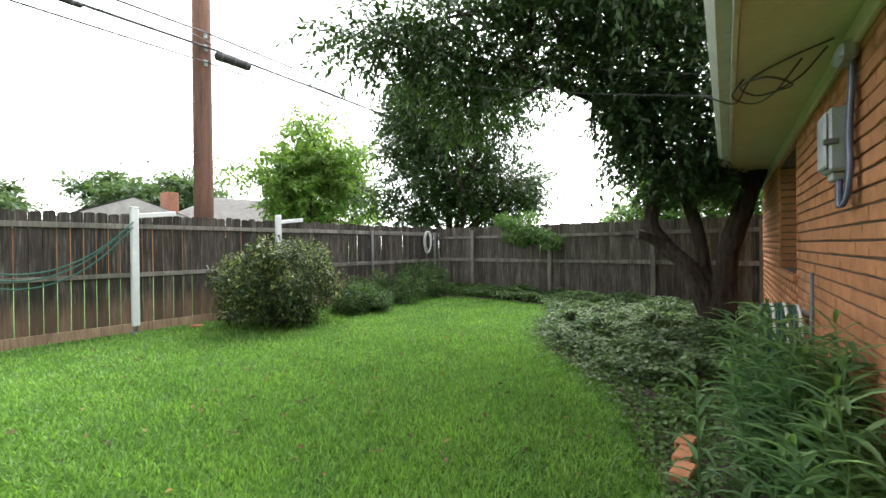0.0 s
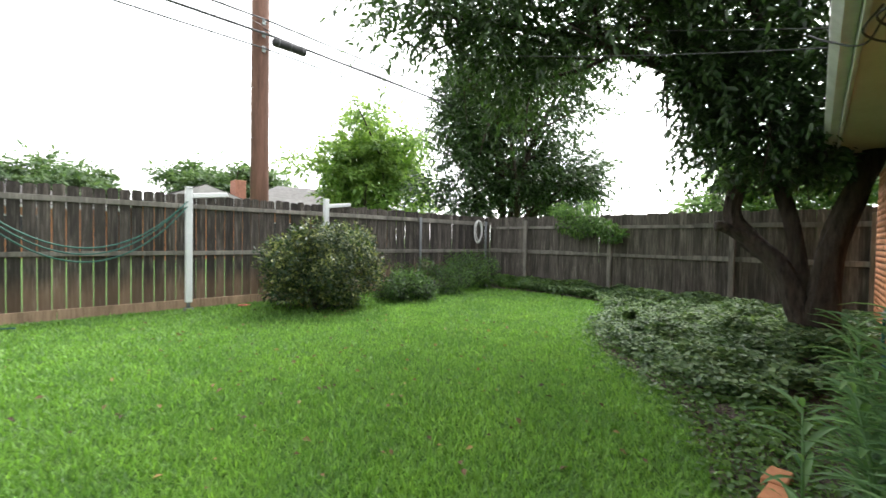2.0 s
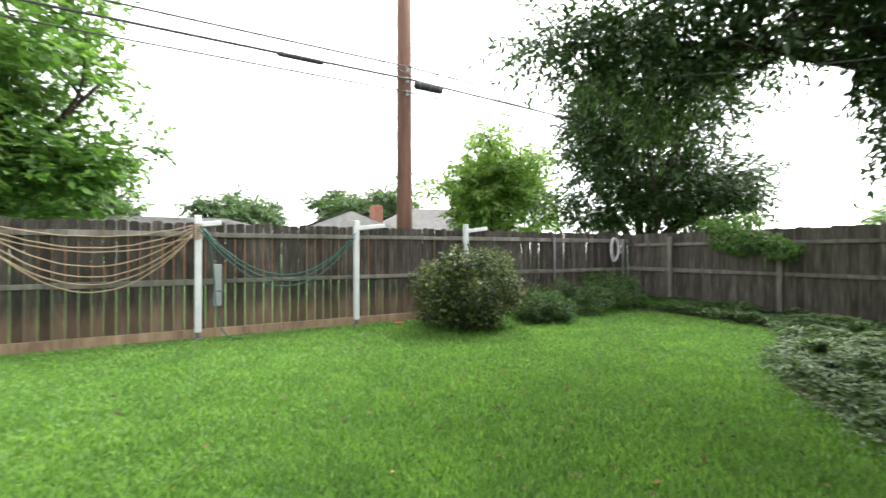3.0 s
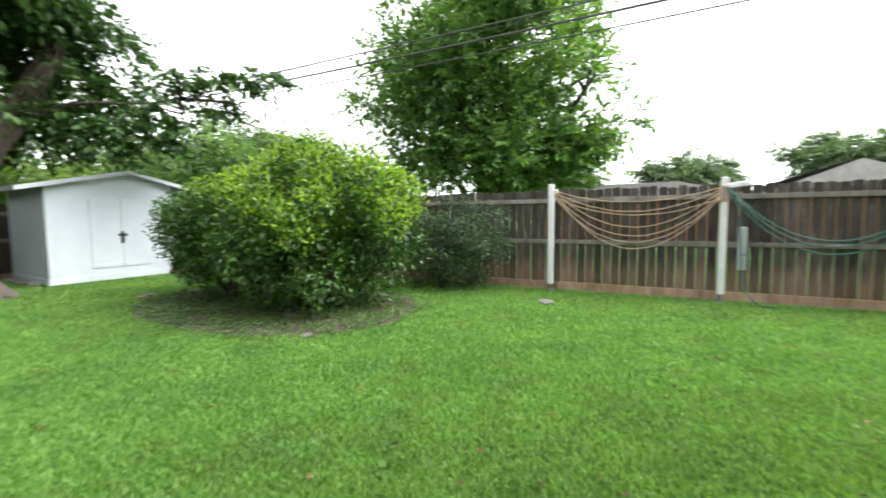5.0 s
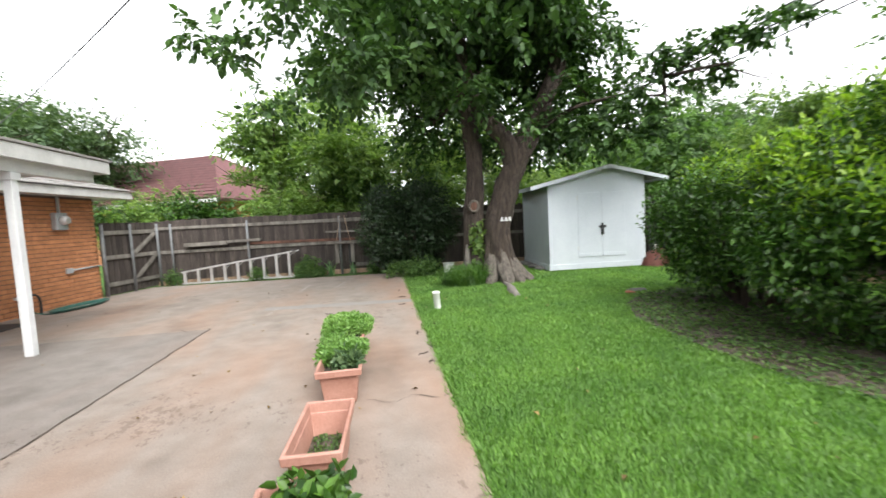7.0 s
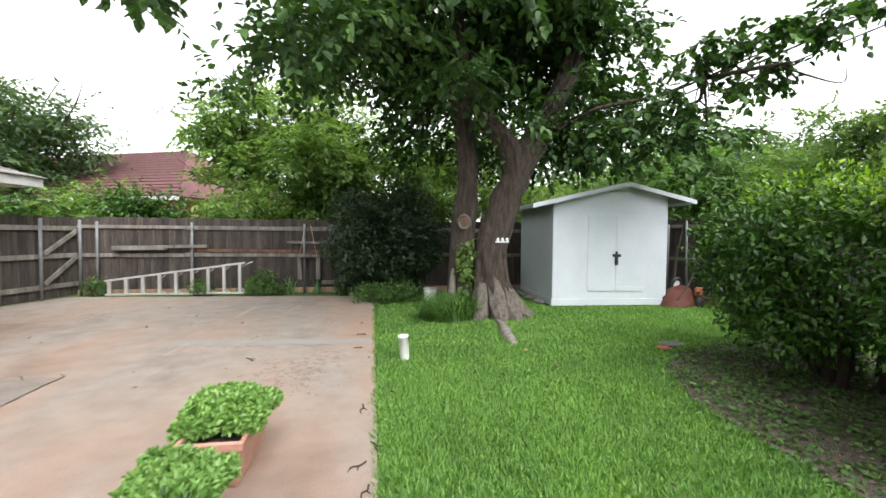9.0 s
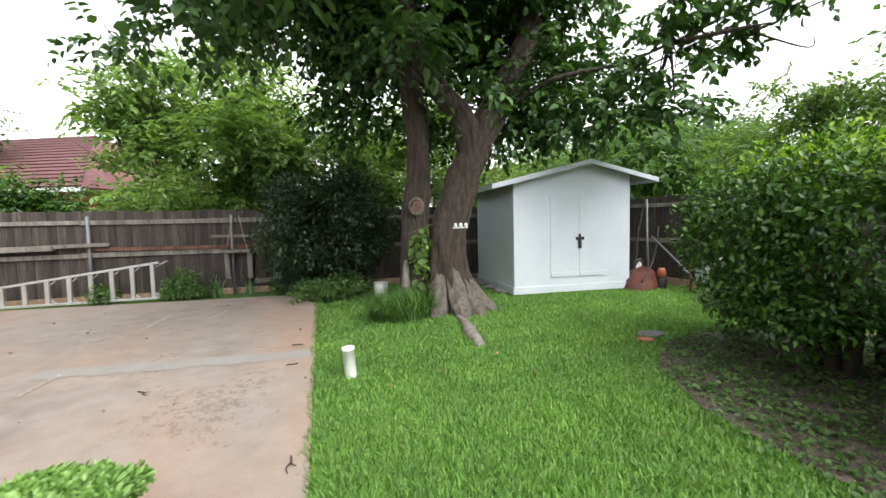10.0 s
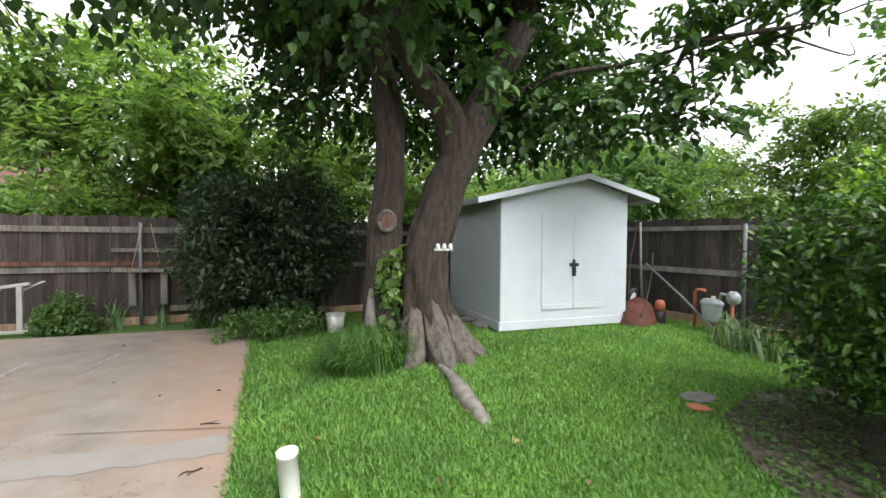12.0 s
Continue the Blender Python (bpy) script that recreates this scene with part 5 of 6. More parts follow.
splice(1.3, 2.35, 6.0, 0.055, "long black cable splice case on the wire")
splice(4.75, 5.6, 5.93, 0.105, "stout black cable splice case beside the pole")
rr = random.Random(5)
for k in range(16):
    y = -2.5 + k * 0.85
    if 1.2 < y < 2.5 or 4.2 < y < 5.7:
        continue
    bm = bmesh.new()
    tube(bm, [(WX, y, 6.03), (WX + 0.01, y + 0.02, 6.1), (WX, y + 0.045, 6.1), (WX, y + 0.05, 6.04)], 0.008, 5)
    tagged(part("cable_clip", bm, CABLE), "small dark clip on the overhead cable", "cable clip", "cable clips")
for a, b, r, s in (((WX, PY, 6.3), (0.62, 5.2, 2.75), 0.005, 0.35), ((WX, PY + 0.02, 6.2), (6.3, -9.6, 2.9), 0.005, 0.8), ((WX, PY, 6.9), (0.7, 6.4, 3.3), 0.006, 0.3), ((WX, PY + 0.3, 6.3), (WX - 0.2, 42, 6.5), 0.008, 0.5), ((WX - 0.1, PY, 6.2), (WX, 30, 5.9), 0.012, 0.3), ((WX, PY - 0.3, 6.25), (-9.0, -34, 7.3), 0.008, 0.5)):
    tagged(pipe("service_wire", sag(a, b, s, 18), r, CABLE), "thin service wire from the pole to the house", "wire", "overhead wires")


# ---- clothesline posts, ropes and hoses on the fence ----
def clothes_post(y, arm, label):
    p = tagged(empty("clothesline_post", pose(-7.34, y, 0)), label, "clothesline post", "clothesline posts")
    bm = bmesh.new()
    tube(bm, [(0, 0, 0), (0, 0, 0.2)], 0.03, 10)
    part("pipe", bm, POSTSTEEL, p, "rusty pipe foot")
    bm = bmesh.new()
    bmesh.ops.create_cone(bm, cap_ends=True, segments=14, radius1=0.1, radius2=0.07, depth=0.05, matrix=Matrix.Translation((0, 0, 0.015)))
    part("footing", bm, STONE, p, "small concrete footing")
    part("sleeve", bx((-0.05, -0.05, 0.13), (0.05, 0.05, 2.02), None, 0.012), WHITE, p)
    part("cap", bx((-0.054, -0.054, 2.02), (0.054, 0.054, 2.05), None, 0.012), WHITE, p)
    if arm:
        bm = bmesh.new()
        box(bm, (-0.05, 0.052, -0.04), (0.03, arm, 0.04), pose(0, 0, 1.9, 7, 0, 6), 0.008)
        part("arm", bm, WHITE, p, "white cross arm")
    return p


for y, arm in ((5.0, 0.62), (2.5, 0.62), (-0.15, 0.34), (-2.92, 0.12)):
    clothes_post(y, arm, "white painted clothesline post with a short arm")
rng5 = random.Random(9)
for k, (za, zb, drop) in enumerate(((1.92, 1.88, 0.22), (1.9, 1.84, 0.36), (1.8, 1.7, 0.30), (1.92, 1.8, 0.62), (1.86, 1.74, 0.72), (1.8, 1.7, 0.78), (1.9, 1.72, 0.95))):
    pts = sag((-7.27, -2.86, za), (-7.26 + 0.01 * k, -0.22, zb), drop, 20)
    pts = [(x + rng5.uniform(-0.01, 0.01), y, z + rng5.uniform(-0.006, 0.006)) for x, y, z in pts]
    tagged(pipe("rope", smooth_line(pts, 2), 0.009, ROPE), "tan clothesline rope hanging slack between posts", "rope", "clothesline ropes")
bm = bmesh.new()
for k in range(9):
    ring = [(-7.34 + (0.062 + 0.004 * (k % 3)) * math.cos(a), -0.15 + (0.062 + 0.004 * (k % 2)) * math.sin(a), 1.66 + 0.03 * k + 0.01 * math.sin(a)) for a in np.linspace(0, 6.283, 13)]
    tube(bm, ring, 0.01, 6, cap=False)
tagged(part("rope_coil", bm, ROPE), "tan rope wound round the clothesline post", "rope")
for k, (za, zb, drop) in enumerate(((1.86, 1.8, 0.88), (1.8, 1.72, 0.92), (1.88, 1.8, 0.80))):
    tagged(pipe("garden_hose", sag((-7.26 + 0.012 * k, -0.12, za), (-7.26 + 0.012 * k, 2.46, zb), drop, 26), 0.011, HOSE, segs=8), "green garden hose looped between two posts", "hose", "hoses on the fence")
tagged(pipe("garden_hose", smooth_line([(-7.25, -0.02, 1.8), (-7.24, 0.06, 1.3), (-7.25, 0.1, 0.7), (-7.22, 0.14, 0.3), (-7.1, 0.3, 0.05), (-6.9, 0.5, 0.045)], 5), 0.011, HOSE, segs=8), "green garden hose hanging down to the grass", "hose", "hoses on the fence")


def fence_panel_box():
    b = tagged(empty("utility_box", pose(-7.40, 0.13, 0.82)), "pale grey-green metal panel on the fence", "utility box")
    part("body", bx((-0.03, -0.06, -0.28), (0.03, 0.06, 0.42), None, 0.008), GREYMETAL, b)
    part("latch", bx((0.031, -0.02, -0.04), (0.045, 0.1, -0.015), None, 0.003), POSTSTEEL, b)


fence_panel_box()


def hung_hose(base, r, mat, label, turns=5, squash=1.6, axis="y"):
    bm = bmesh.new()
    rg = random.Random(3)
    for k in range(turns):
        q = r * rg.uniform(0.85, 1.05)
        o = rg.uniform(-0.02, 0.02)
        ring = []
        for a in np.linspace(0, 6.283, 25):
            u, w = q * math.cos(a) + o, q * squash * math.sin(a) - q * squash
            ring.append((base[0] + (u if axis == "x" else 0.015 * k), base[1] + (u if axis == "y" else 0.015 * k), base[2] + w))
        tube(bm, ring, 0.011, 6, cap=False)
    return tagged(part("hose_coil", bm, mat), label, "hose")


hung_hose((-7.40, 9.9, 1.82), 0.17, PIPEWHITE, "pale coiled hose hung on the fence corner", 4, 2.0)

# ---- planters on the slab ----


def planter(m, soil, label, sx=1.0, sy=1.0):
    p = tagged(empty("planter", m), label, "planter", "planters on the slab")
    bm = bmesh.new()
    rings = []
    for w, l, z in ((0.12, 0.25, 0.0), (0.145, 0.30, 0.24), (0.175, 0.335, 0.245), (0.18, 0.34, 0.30), (0.155, 0.315, 0.302), (0.148, 0.305, 0.24), (0.125, 0.26, 0.02)):
        rings.append([bm.verts.new((x * w * sx, y * l * sy, z)) for x, y in ((-1, -1), (1, -1), (1, 1), (-1, 1))])
    for a, b in zip(rings, rings[1:]):
        for k in range(4):
            bm.faces.new((a[k], a[(k + 1) % 4], b[(k + 1) % 4], b[k]))
    bm.faces.new(rings[0][::-1])
    bm.faces.new(rings[-1])
    bmesh.ops.recalc_face_normals(bm, faces=bm.faces)
    bmesh.ops.bevel(bm, geom=[e for e in bm.edges], offset=0.006, segments=1, affect="EDGES")
    part("trough", bm, TERRACOTTA, p, "faded terracotta plastic trough")
    bm = bmesh.new()
    bmesh.ops.create_grid(bm, x_segments=10, y_segments=18, size=1)
    for v in bm.verts:
        v.co = Vector((v.co.x * sx * (0.125 + 0.06 * soil), v.co.y * sy * (0.262 + 0.11 * soil), soil + 0.012 * noise.noise(Vector((v.co.x * 5, v.co.y * 9, soil * 50)))))
    part("soil", bm, SOIL, p)
    return p


def leafy_plant(name, base, rows, count, length, mat, label, seed, droop=0.1, aspect=0.6, category="plant", stems=5, h=0.2):
    rng = np.random.default_rng(seed)
    t = tagged(empty(name, pose(*base)), label, category)
    bm = bmesh.new()
    for k in range(stems):
        a = 6.28 * k / stems
        tube(bm, smooth_line([(0.02 * math.cos(a), 0.02 * math.sin(a), -0.01), (0.06 * math.cos(a), 0.08 * math.sin(a), h * 0.5), (0.1 * math.cos(a), 0.15 * math.sin(a), h)], 3), 0.006, 5)
    part("stems", bm, mat, t)
    foliage("leaves", rng, np.array(rows, float), count, length, mat, t, droop, aspect, full=True)
    return t


Z0 = 0.036
for i, (x, y, yaw, soil, sx, sy) in enumerate(((1.19, -4.44, 2, 0.2, 1.03, 0.66), (1.175, -5.19, -2, 0.1, 0.86, 0.95), (1.18, -6.37, 1, 0.22, 1.0, 1.0), (1.19, -7.3, -1, 0.24, 1.0, 1.0))):
    planter(pose(x, y, Z0, 0, 0, yaw), soil, ("half-full terracotta trough with a leafy plant", "almost empty terracotta trough with dry soil", "terracotta trough with sedum plants", "terracotta trough filled with bright sedum")[i], sx, sy)
leafy_plant("potted_plant", (1.14, -4.43, Z0 + 0.21), [(x, y, z, 0.07, 0.06, 0.05) for x in (-0.12, -0.03, 0.06) for y in (-0.1, 0.0, 0.1) for z in (0.08, 0.14)], 420, 0.068, BUSHLEAF, "broad-leaved green potted plant in the trough", 91, 0.15, 0.72, stems=5, h=0.13)
leafy_plant("sedum", (1.18, -6.55, Z0 + 0.22), [(x, y, 0.09 + 0.04 * math.cos(9 * x + 5 * y), 0.075, 0.075, 0.06) for x in (-0.14, -0.05, 0.05, 0.14) for y in (-0.16, -0.05, 0.06, 0.15)], 5600, 0.034, SUCCULENT, "dense bright green sedum in the trough", 92, -0.3, 0.6)
leafy_plant("sedum", (1.12, -6.25, Z0 + 0.22), [(x, y, 0.08, 0.06, 0.06, 0.05) for x in (-0.06, 0.05) for y in (-0.06, 0.05)], 420, 0.05, COVERLEAF, "grey-green sedum rosettes in the trough", 93, -0.1, 0.7)
leafy_plant("sedum", (1.19, -7.32, Z0 + 0.24), [(x, y, 0.15 - 0.9 * (x * x + y * y) + 0.02 * math.cos(7 * x + 6 * y), 0.085, 0.085, 0.065) for x in (-0.17, -0.06, 0.06, 0.17) for y in (-0.2, -0.1, 0.0, 0.1, 0.2)], 9500, 0.033, SUCCULENT, "dense bright green sedum filling the trough", 94, -0.3, 0.6)


leafy_plant("weeds", (1.175, -5.22, Z0 + 0.1), [(x, y, 0.012, 0.03, 0.04, 0.012) for x in (-0.05, 0.02, 0.06) for y in (-0.16, -0.05, 0.06, 0.15)], 420, 0.022, MIDLEAF, "small green weeds sprouting in dry soil", 96, 0.0, 0.6, stems=3, h=0.02)


def dry_stalk():
    s = tagged(empty("dry_flower_stalk", pose(1.31, -4.4, Z0 + 0.2)), "dry brown flower stalk leaning from the trough", "dry stalk")
    pipe("stalk", smooth_line([(0, 0, 0), (0.1, 0.06, 0.12), (0.22, 0.1, 0.26)], 4), 0.003, DEADLEAF, s)
    rng = np.random.default_rng(4)
    foliage("flower_head", rng, np.array([[0.22, 0.1, 0.28, 0.05, 0.05, 0.025]]), 60, 0.025, DEADLEAF, s, 0, 0.6)


dry_stalk()


# ---- things along the back fence ----
def ladder():
    """A tapering aluminium orchard-type ladder lying on its side against the fence."""
    l = tagged(empty("ladder", pose(3.3, -14.95, 0.036)), "aluminium step ladder lying on its side by the fence", "ladder")
    L = 2.95
    for z0, z1 in ((0.03, 0.03), (0.74, 0.34)):
        bm = bmesh.new()
        ang = math.degrees(math.atan2(z1 - z0, L))
        box(bm, (0, -0.03, -0.022), (math.hypot(L, z1 - z0), 0.03, 0.022), pose(0, 0, z0, 0, -ang, 0), 0.005)
        part("side_rail", bm, ALUMINIUM, l)
    for k in range(9):
        x = 0.12 + k * (L - 0.2) / 8
        top = 0.74 + (0.34 - 0.74) * x / L
        part("rung", bx((x - 0.035, -0.035, 0.05), (x + 0.035, 0.02, top - 0.02), None, 0.005), ALUMINIUM, l)
        if 0 < k < 6:
            bm = bmesh.new()
            tube(bm, [(x + 0.02, -0.03, top - 0.14), (x - 0.12, -0.03, top - 0.02)], 0.009, 6)
            part("brace", bm, ALUMINIUM, l)
            bm = bmesh.new()
            tube(bm, [(x + 0.02, -0.03, 0.14), (x - 0.12, -0.03, 0.045)], 0.009, 6)
            part("brace", bm, ALUMINIUM, l)
    bm = bmesh.new()
    tube(bm, [(0.13, -0.03, 0.62), (-0.13, -0.03, 0.76), (-0.16, -0.03, 0.76)], 0.014, 8)
    part("hook", bm, ALUMINIUM, l)
    bm = bmesh.new()
    tube(bm, [(0.13, -0.03, 0.16), (-0.02, -0.03, 0.03), (-0.16, -0.03, 0.03)], 0.014, 8)
    part("hook", bm, ALUMINIUM, l)


ladder()


def swing_seat():
    s = tagged(empty("swing_seat", pose(1.9, BY + 0.15, 0)), "small weathered wooden swing seat hung on a post", "swing seat")
    part("seat", bx((-0.27, -0.07, 0.90), (0.24, 0.12, 0.96), None, 0.008), RAILWOOD, s)
    for x in (-0.24, 0.2):
        part("leg", bx((x - 0.05, -0.02, 0.35), (x + 0.05, 0.03, 0.898), None, 0.006), RAILWOOD, s, "pale painted board")
    part("backboard", bx((-0.30, -0.06, 0.32), (-0.12, -0.03, 0.898), None, 0.006), BLACK, s, "dark board")
    for x in (-0.2, 0.2):
        bm = bmesh.new()
        tube(bm, [(x, 0.04, 0.96), (x * 0.3, 0.03, 1.7)], 0.007, 6)
        part("rope", bm, ROPE, s)


swing_seat()
REDBOARD = weathered_wood("red_stained_board", (0.06, 0.03, 0.022), (0.15, 0.075, 0.055), (0.25, 0.14, 0.10), 0.1)
# loose boards nailed along the back fence
for i, (x0, x1, z, w, t, mat) in enumerate(((1.2, 4.5, 1.02, 0.075, 0.03, REDBOARD), (5.1, 6.2, 1.12, 0.1, 0.14, RAILWOOD), (4.2, 5.3, 1.16, 0.07, 0.1, RAILWOOD), (1.0, 2.4, 1.25, 0.06, 0.03, RAILWOOD), (0.3, 1.6, 0.28, 0.1, 0.035, RAILWOOD))):
    b = part("board", bx((0, 0, -w / 2), (x1 - x0, t, w / 2), None, 0.004), mat)
    b.matrix_world = pose(x0, BY + 0.055, z, 0, (-0.8, 0.5, 1.0, -0.5, 0.6)[i], 0)
    tagged(b, ("long reddish board fixed along the back fence", "weathered grey board on the fence rail")[min(i, 1)], "board", "boards on the back fence")


def bucket(m, label):
    b = tagged(empty("bucket", m), label, "bucket")
    bm = bmesh.new()
    tube(bm, [(0, 0, 0), (0, 0, 0.3)], [0.12, 0.145], 20)
    part("body", bm, PIPEWHITE, b)
    bm = bmesh.new()
    ring = [(0.148 * math.cos(a), 0.148 * math.sin(a), 0.29) for a in np.linspace(0, 6.283, 21)]
    tube(bm, ring, 0.009, 6, cap=False)
    part("rim", bm, PIPEWHITE, b)


bucket(pose(-0.92, -13.6, 0.0), "white plastic bucket behind the tree")

# vent pipe in the lawn
vp = tagged(empty("vent_pipe", pose(-0.05, -9.4, 0, 0, 4, 0)), "short white plastic pipe standing in the lawn", "pipe")
bm = bmesh.new()
ringset = []
for r, z in ((0.056, -0.05), (0.056, 0.27), (0.06, 0.272), (0.06, 0.30), (0.05, 0.301), (0.049, 0.2)):
    ringset.append([bm.verts.new((r * math.cos(2 * math.pi * k / 20), r * math.sin(2 * math.pi * k / 20), z)) for k in range(20)])
for a, b in zip(ringset, ringset[1:]):
    for k in range(20):
        bm.faces.new((a[k], a[(k + 1) % 20], b[(k + 1) % 20], b[k])).smooth = True
bm.faces.new(ringset[-1])
part("pipe", bm, PIPEWHITE, vp)

# insulators nailed to the tree
ins = tagged(empty("insulator_rack", pose(-1.93, -11.63, 1.36, 0, 0, 8)), "white porcelain insulator rack nailed to the tree", "insulator")
part("bar", bx((-0.13, -0.012, -0.012), (0.13, 0.012, 0.012), None, 0.003), WHITE, ins)
for x in (-0.09, 0.0, 0.09):
    bm = bmesh.new()
    tube(bm, [(x, 0.01, 0.01), (x, 0.01, 0.03), (x, 0.01, 0.045), (x, 0.01, 0.075)], [0.03, 0.022, 0.026, 0.012], 10)
    part("insulator", bm, WHITE, ins)


# ---- beside the shed ----
def _torus(R, r, n=24, k=10):
    bm = bmesh.new()
    tube(bm, [(R * math.cos(a), R * math.sin(a), 0) for a in np.linspace(0, 2 * math.pi, n + 1)], r, k, cap=False)
    return bm


def wheelbarrow():
    w = tagged(empty("wheelbarrow", pose(-6.2, -12.55, 0, 0, 0, 35)), "faded red wheelbarrow tipped over by the shed", "wheelbarrow")
    bm = bmesh.new()
    rings = []
    for k, (r, z) in enumerate(((1.0, 0.0), (0.92, 0.1), (0.78, 0.2), (0.62, 0.27), (0.3, 0.3))):
        rings.append([bm.verts.new((0.60 * r * math.cos(a) * (1.15 if math.cos(a) > 0 else 0.95), 0.36 * r * math.sin(a), z)) for a in np.linspace(0, 2 * math.pi, 20, endpoint=False)])
    for a, b in zip(rings, rings[1:]):
        for k in range(20):
            bm.faces.new((a[k], a[(k + 1) % 20], b[(k + 1) % 20], b[k])).smooth = True
    bm.faces.new(rings[-1])
    bmesh.ops.solidify(bm, geom=bm.faces[:], thickness=0.006)
    bmesh.ops.transform(bm, matrix=pose(0, 0, 0.05, 0, 18, 0), verts=bm.verts)
    part("tray", bm, TRAYRED, w)
    wheel = part("wheel", _torus(0.13, 0.042), BLACK, w, "black rubber wheel")
    wheel.matrix_basis = pose(-0.18, -0.1, 0.43, 75, 0, -20)
    bm = bmesh.new()
    tube(bm, [(0, 0, -0.03), (0, 0, 0.03)], 0.09, 16)
    part("hub", bm, PIPEWHITE, wheel)
    for y in (-0.14, 0.14):
        pipe("handle", smooth_line([(0.5, y, 0.18), (0.0, y * 1.1, 0.36), (-0.45, y * 1.3, 0.7), (-0.62, y * 1.5, 1.25)], 5), 0.016, DARKWOOD, w)


wheelbarrow()
for pts, r, mat, lab in (
        ([(-6.6, -12.75, 0.02), (-6.64, -12.85, 0.9), (-6.66, -12.9, 1.85)], 0.022, POSTSTEEL, "grey metal pole leaning on the fence"),
        ([(-6.45, -11.2, 0.03), (-6.58, -11.9, 0.5), (-6.66, -12.75, 1.05)], 0.02, POSTSTEEL, "grey metal pipe leaning against the fence"),
        ([(-6.3, -13.0, 0.02), (-6.5, -13.0, 1.0), (-6.66, -12.98, 1.75)], 0.016, BARK, "brown wooden handle leaning on the fence")):
    tagged(pipe("leaning_pole", pts, r, mat, segs=8), lab, "pole")


def orange_jug():
    j = tagged(empty("fuel_jug", pose(-6.45, -12.25, 0.0)), "black jug with an orange top by the fence", "jug")
    bm = bmesh.new()
    tube(bm, [(0, 0, 0), (0, 0, 0.02), (0, 0, 0.2), (0, 0, 0.24)], [0.08, 0.095, 0.095, 0.07], 14)
    part("body", bm, BLACK, j)
    bm = bmesh.new()
    tube(bm, [(0, 0, 0.24), (0, 0, 0.38), (0, 0, 0.42)], [0.085, 0.08, 0.05], 14)
    part("lid", bm, RUST, j, "bright orange top")


orange_jug()


def gas_meter():
    g = tagged(empty("gas_meter", pose(-6.62, -11.35, 0, 0, 0, -5)), "pale grey gas meter on rusty pipes by the fence", "gas meter")
    pipe("inlet_pipe", [(0.05, -0.35, 0), (0.05, -0.35, 0.62), (0.05, -0.3, 0.68), (0.05, -0.16, 0.68)], 0.026, RUST, g, 10)
    pipe("outlet_pipe", [(0.05, 0.1, 0.58), (0.05, 0.12, 0.66), (0.05, 0.34, 0.64)], 0.022, GREYMETAL, g, 10)
    bm = bmesh.new()
    rings = []
    for z, a, b in ((0.18, 0.05, 0.10), (0.22, 0.08, 0.14), (0.36, 0.09, 0.155), (0.45, 0.09, 0.165), (0.47, 0.1, 0.18), (0.50, 0.1, 0.18), (0.55, 0.07, 0.13)):
        rings.append([bm.verts.new((0.05 + a * math.cos(t) * abs(math.cos(t)) ** -0.3, -0.04 + b * math.sin(t) * abs(math.sin(t) + 1e-6) ** -0.3, z)) for t in np.linspace(0.05, 2 * math.pi + 0.05, 20, endpoint=False)])
    for p, q in zip(rings, rings[1:]):
        for k in range(20):
            bm.faces.new((p[k], p[(k + 1) % 20], q[(k + 1) % 20], q[k]))
    bm.faces.new(rings[0][::-1])
    bm.faces.new(rings[-1])
    part("meter_body", bm, GREYMETAL, g)
    bm = bmesh.new()
    tube(bm, [(0.05, 0.34, 0.62), (0.10, 0.34, 0.62), (0.11, 0.34, 0.62), (0.16, 0.34, 0.62)], [0.10, 0.11, 0.06, 0.04], 18)
    part("regulator", bm, GREYMETAL, g, "round grey pressure regulator")
    pipe("riser", [(0.05, 0.3, 0), (0.05, 0.3, 0.55)], 0.024, RUST, g, 10)
    part("tag", bx((0.14, 0.02, 0.56), (0.15, 0.1, 0.62)), WHITE, g)


gas_meter()


def strap_plant(base, n, length, width, mat, label, name="strap_leaved_plant", spread=0.25, lean=0.6, seed=1, segs=5, category="plant"):
    """Long arching leaves from a crown, each bending under its own weight."""
    rng = np.random.default_rng(seed)
    V, F = [], []
    for i in range(n):
        a = rng.uniform(0, 6.283)
        r0 = spread * math.sqrt(rng.random())
        p = np.array([r0 * math.cos(a * 1.7), r0 * math.sin(a * 1.7), 0.0])
        L, W = length * rng.uniform(0.55, 1.15), width * rng.uniform(0.7, 1.2)
        el = rng.uniform(0.9, 1.45)
        out = np.array([math.cos(a), math.sin(a), 0])
        side = np.array([-math.sin(a), math.cos(a), 0])
        s = len(V)
        for k in range(segs + 1):
            t = k / segs
            w = W * (1 - t) ** 0.6 * (0.7 + 0.6 * t) * 0.5
            V += [tuple(p - side * w), tuple(p + side * w)]
            e = el - lean * 1.7 * t * t
            p = p + (out * math.cos(e) + np.array([0, 0, math.sin(e)])) * L / segs
        F += [(s + 2 * k, s + 2 * k + 1, s + 2 * k + 3, s + 2 * k + 2) for k in range(segs)]
    t = tagged(empty(name, pose(*base)), label, category)
    arrays("leaves", np.array(V), np.array(F), mat, t)
    return t


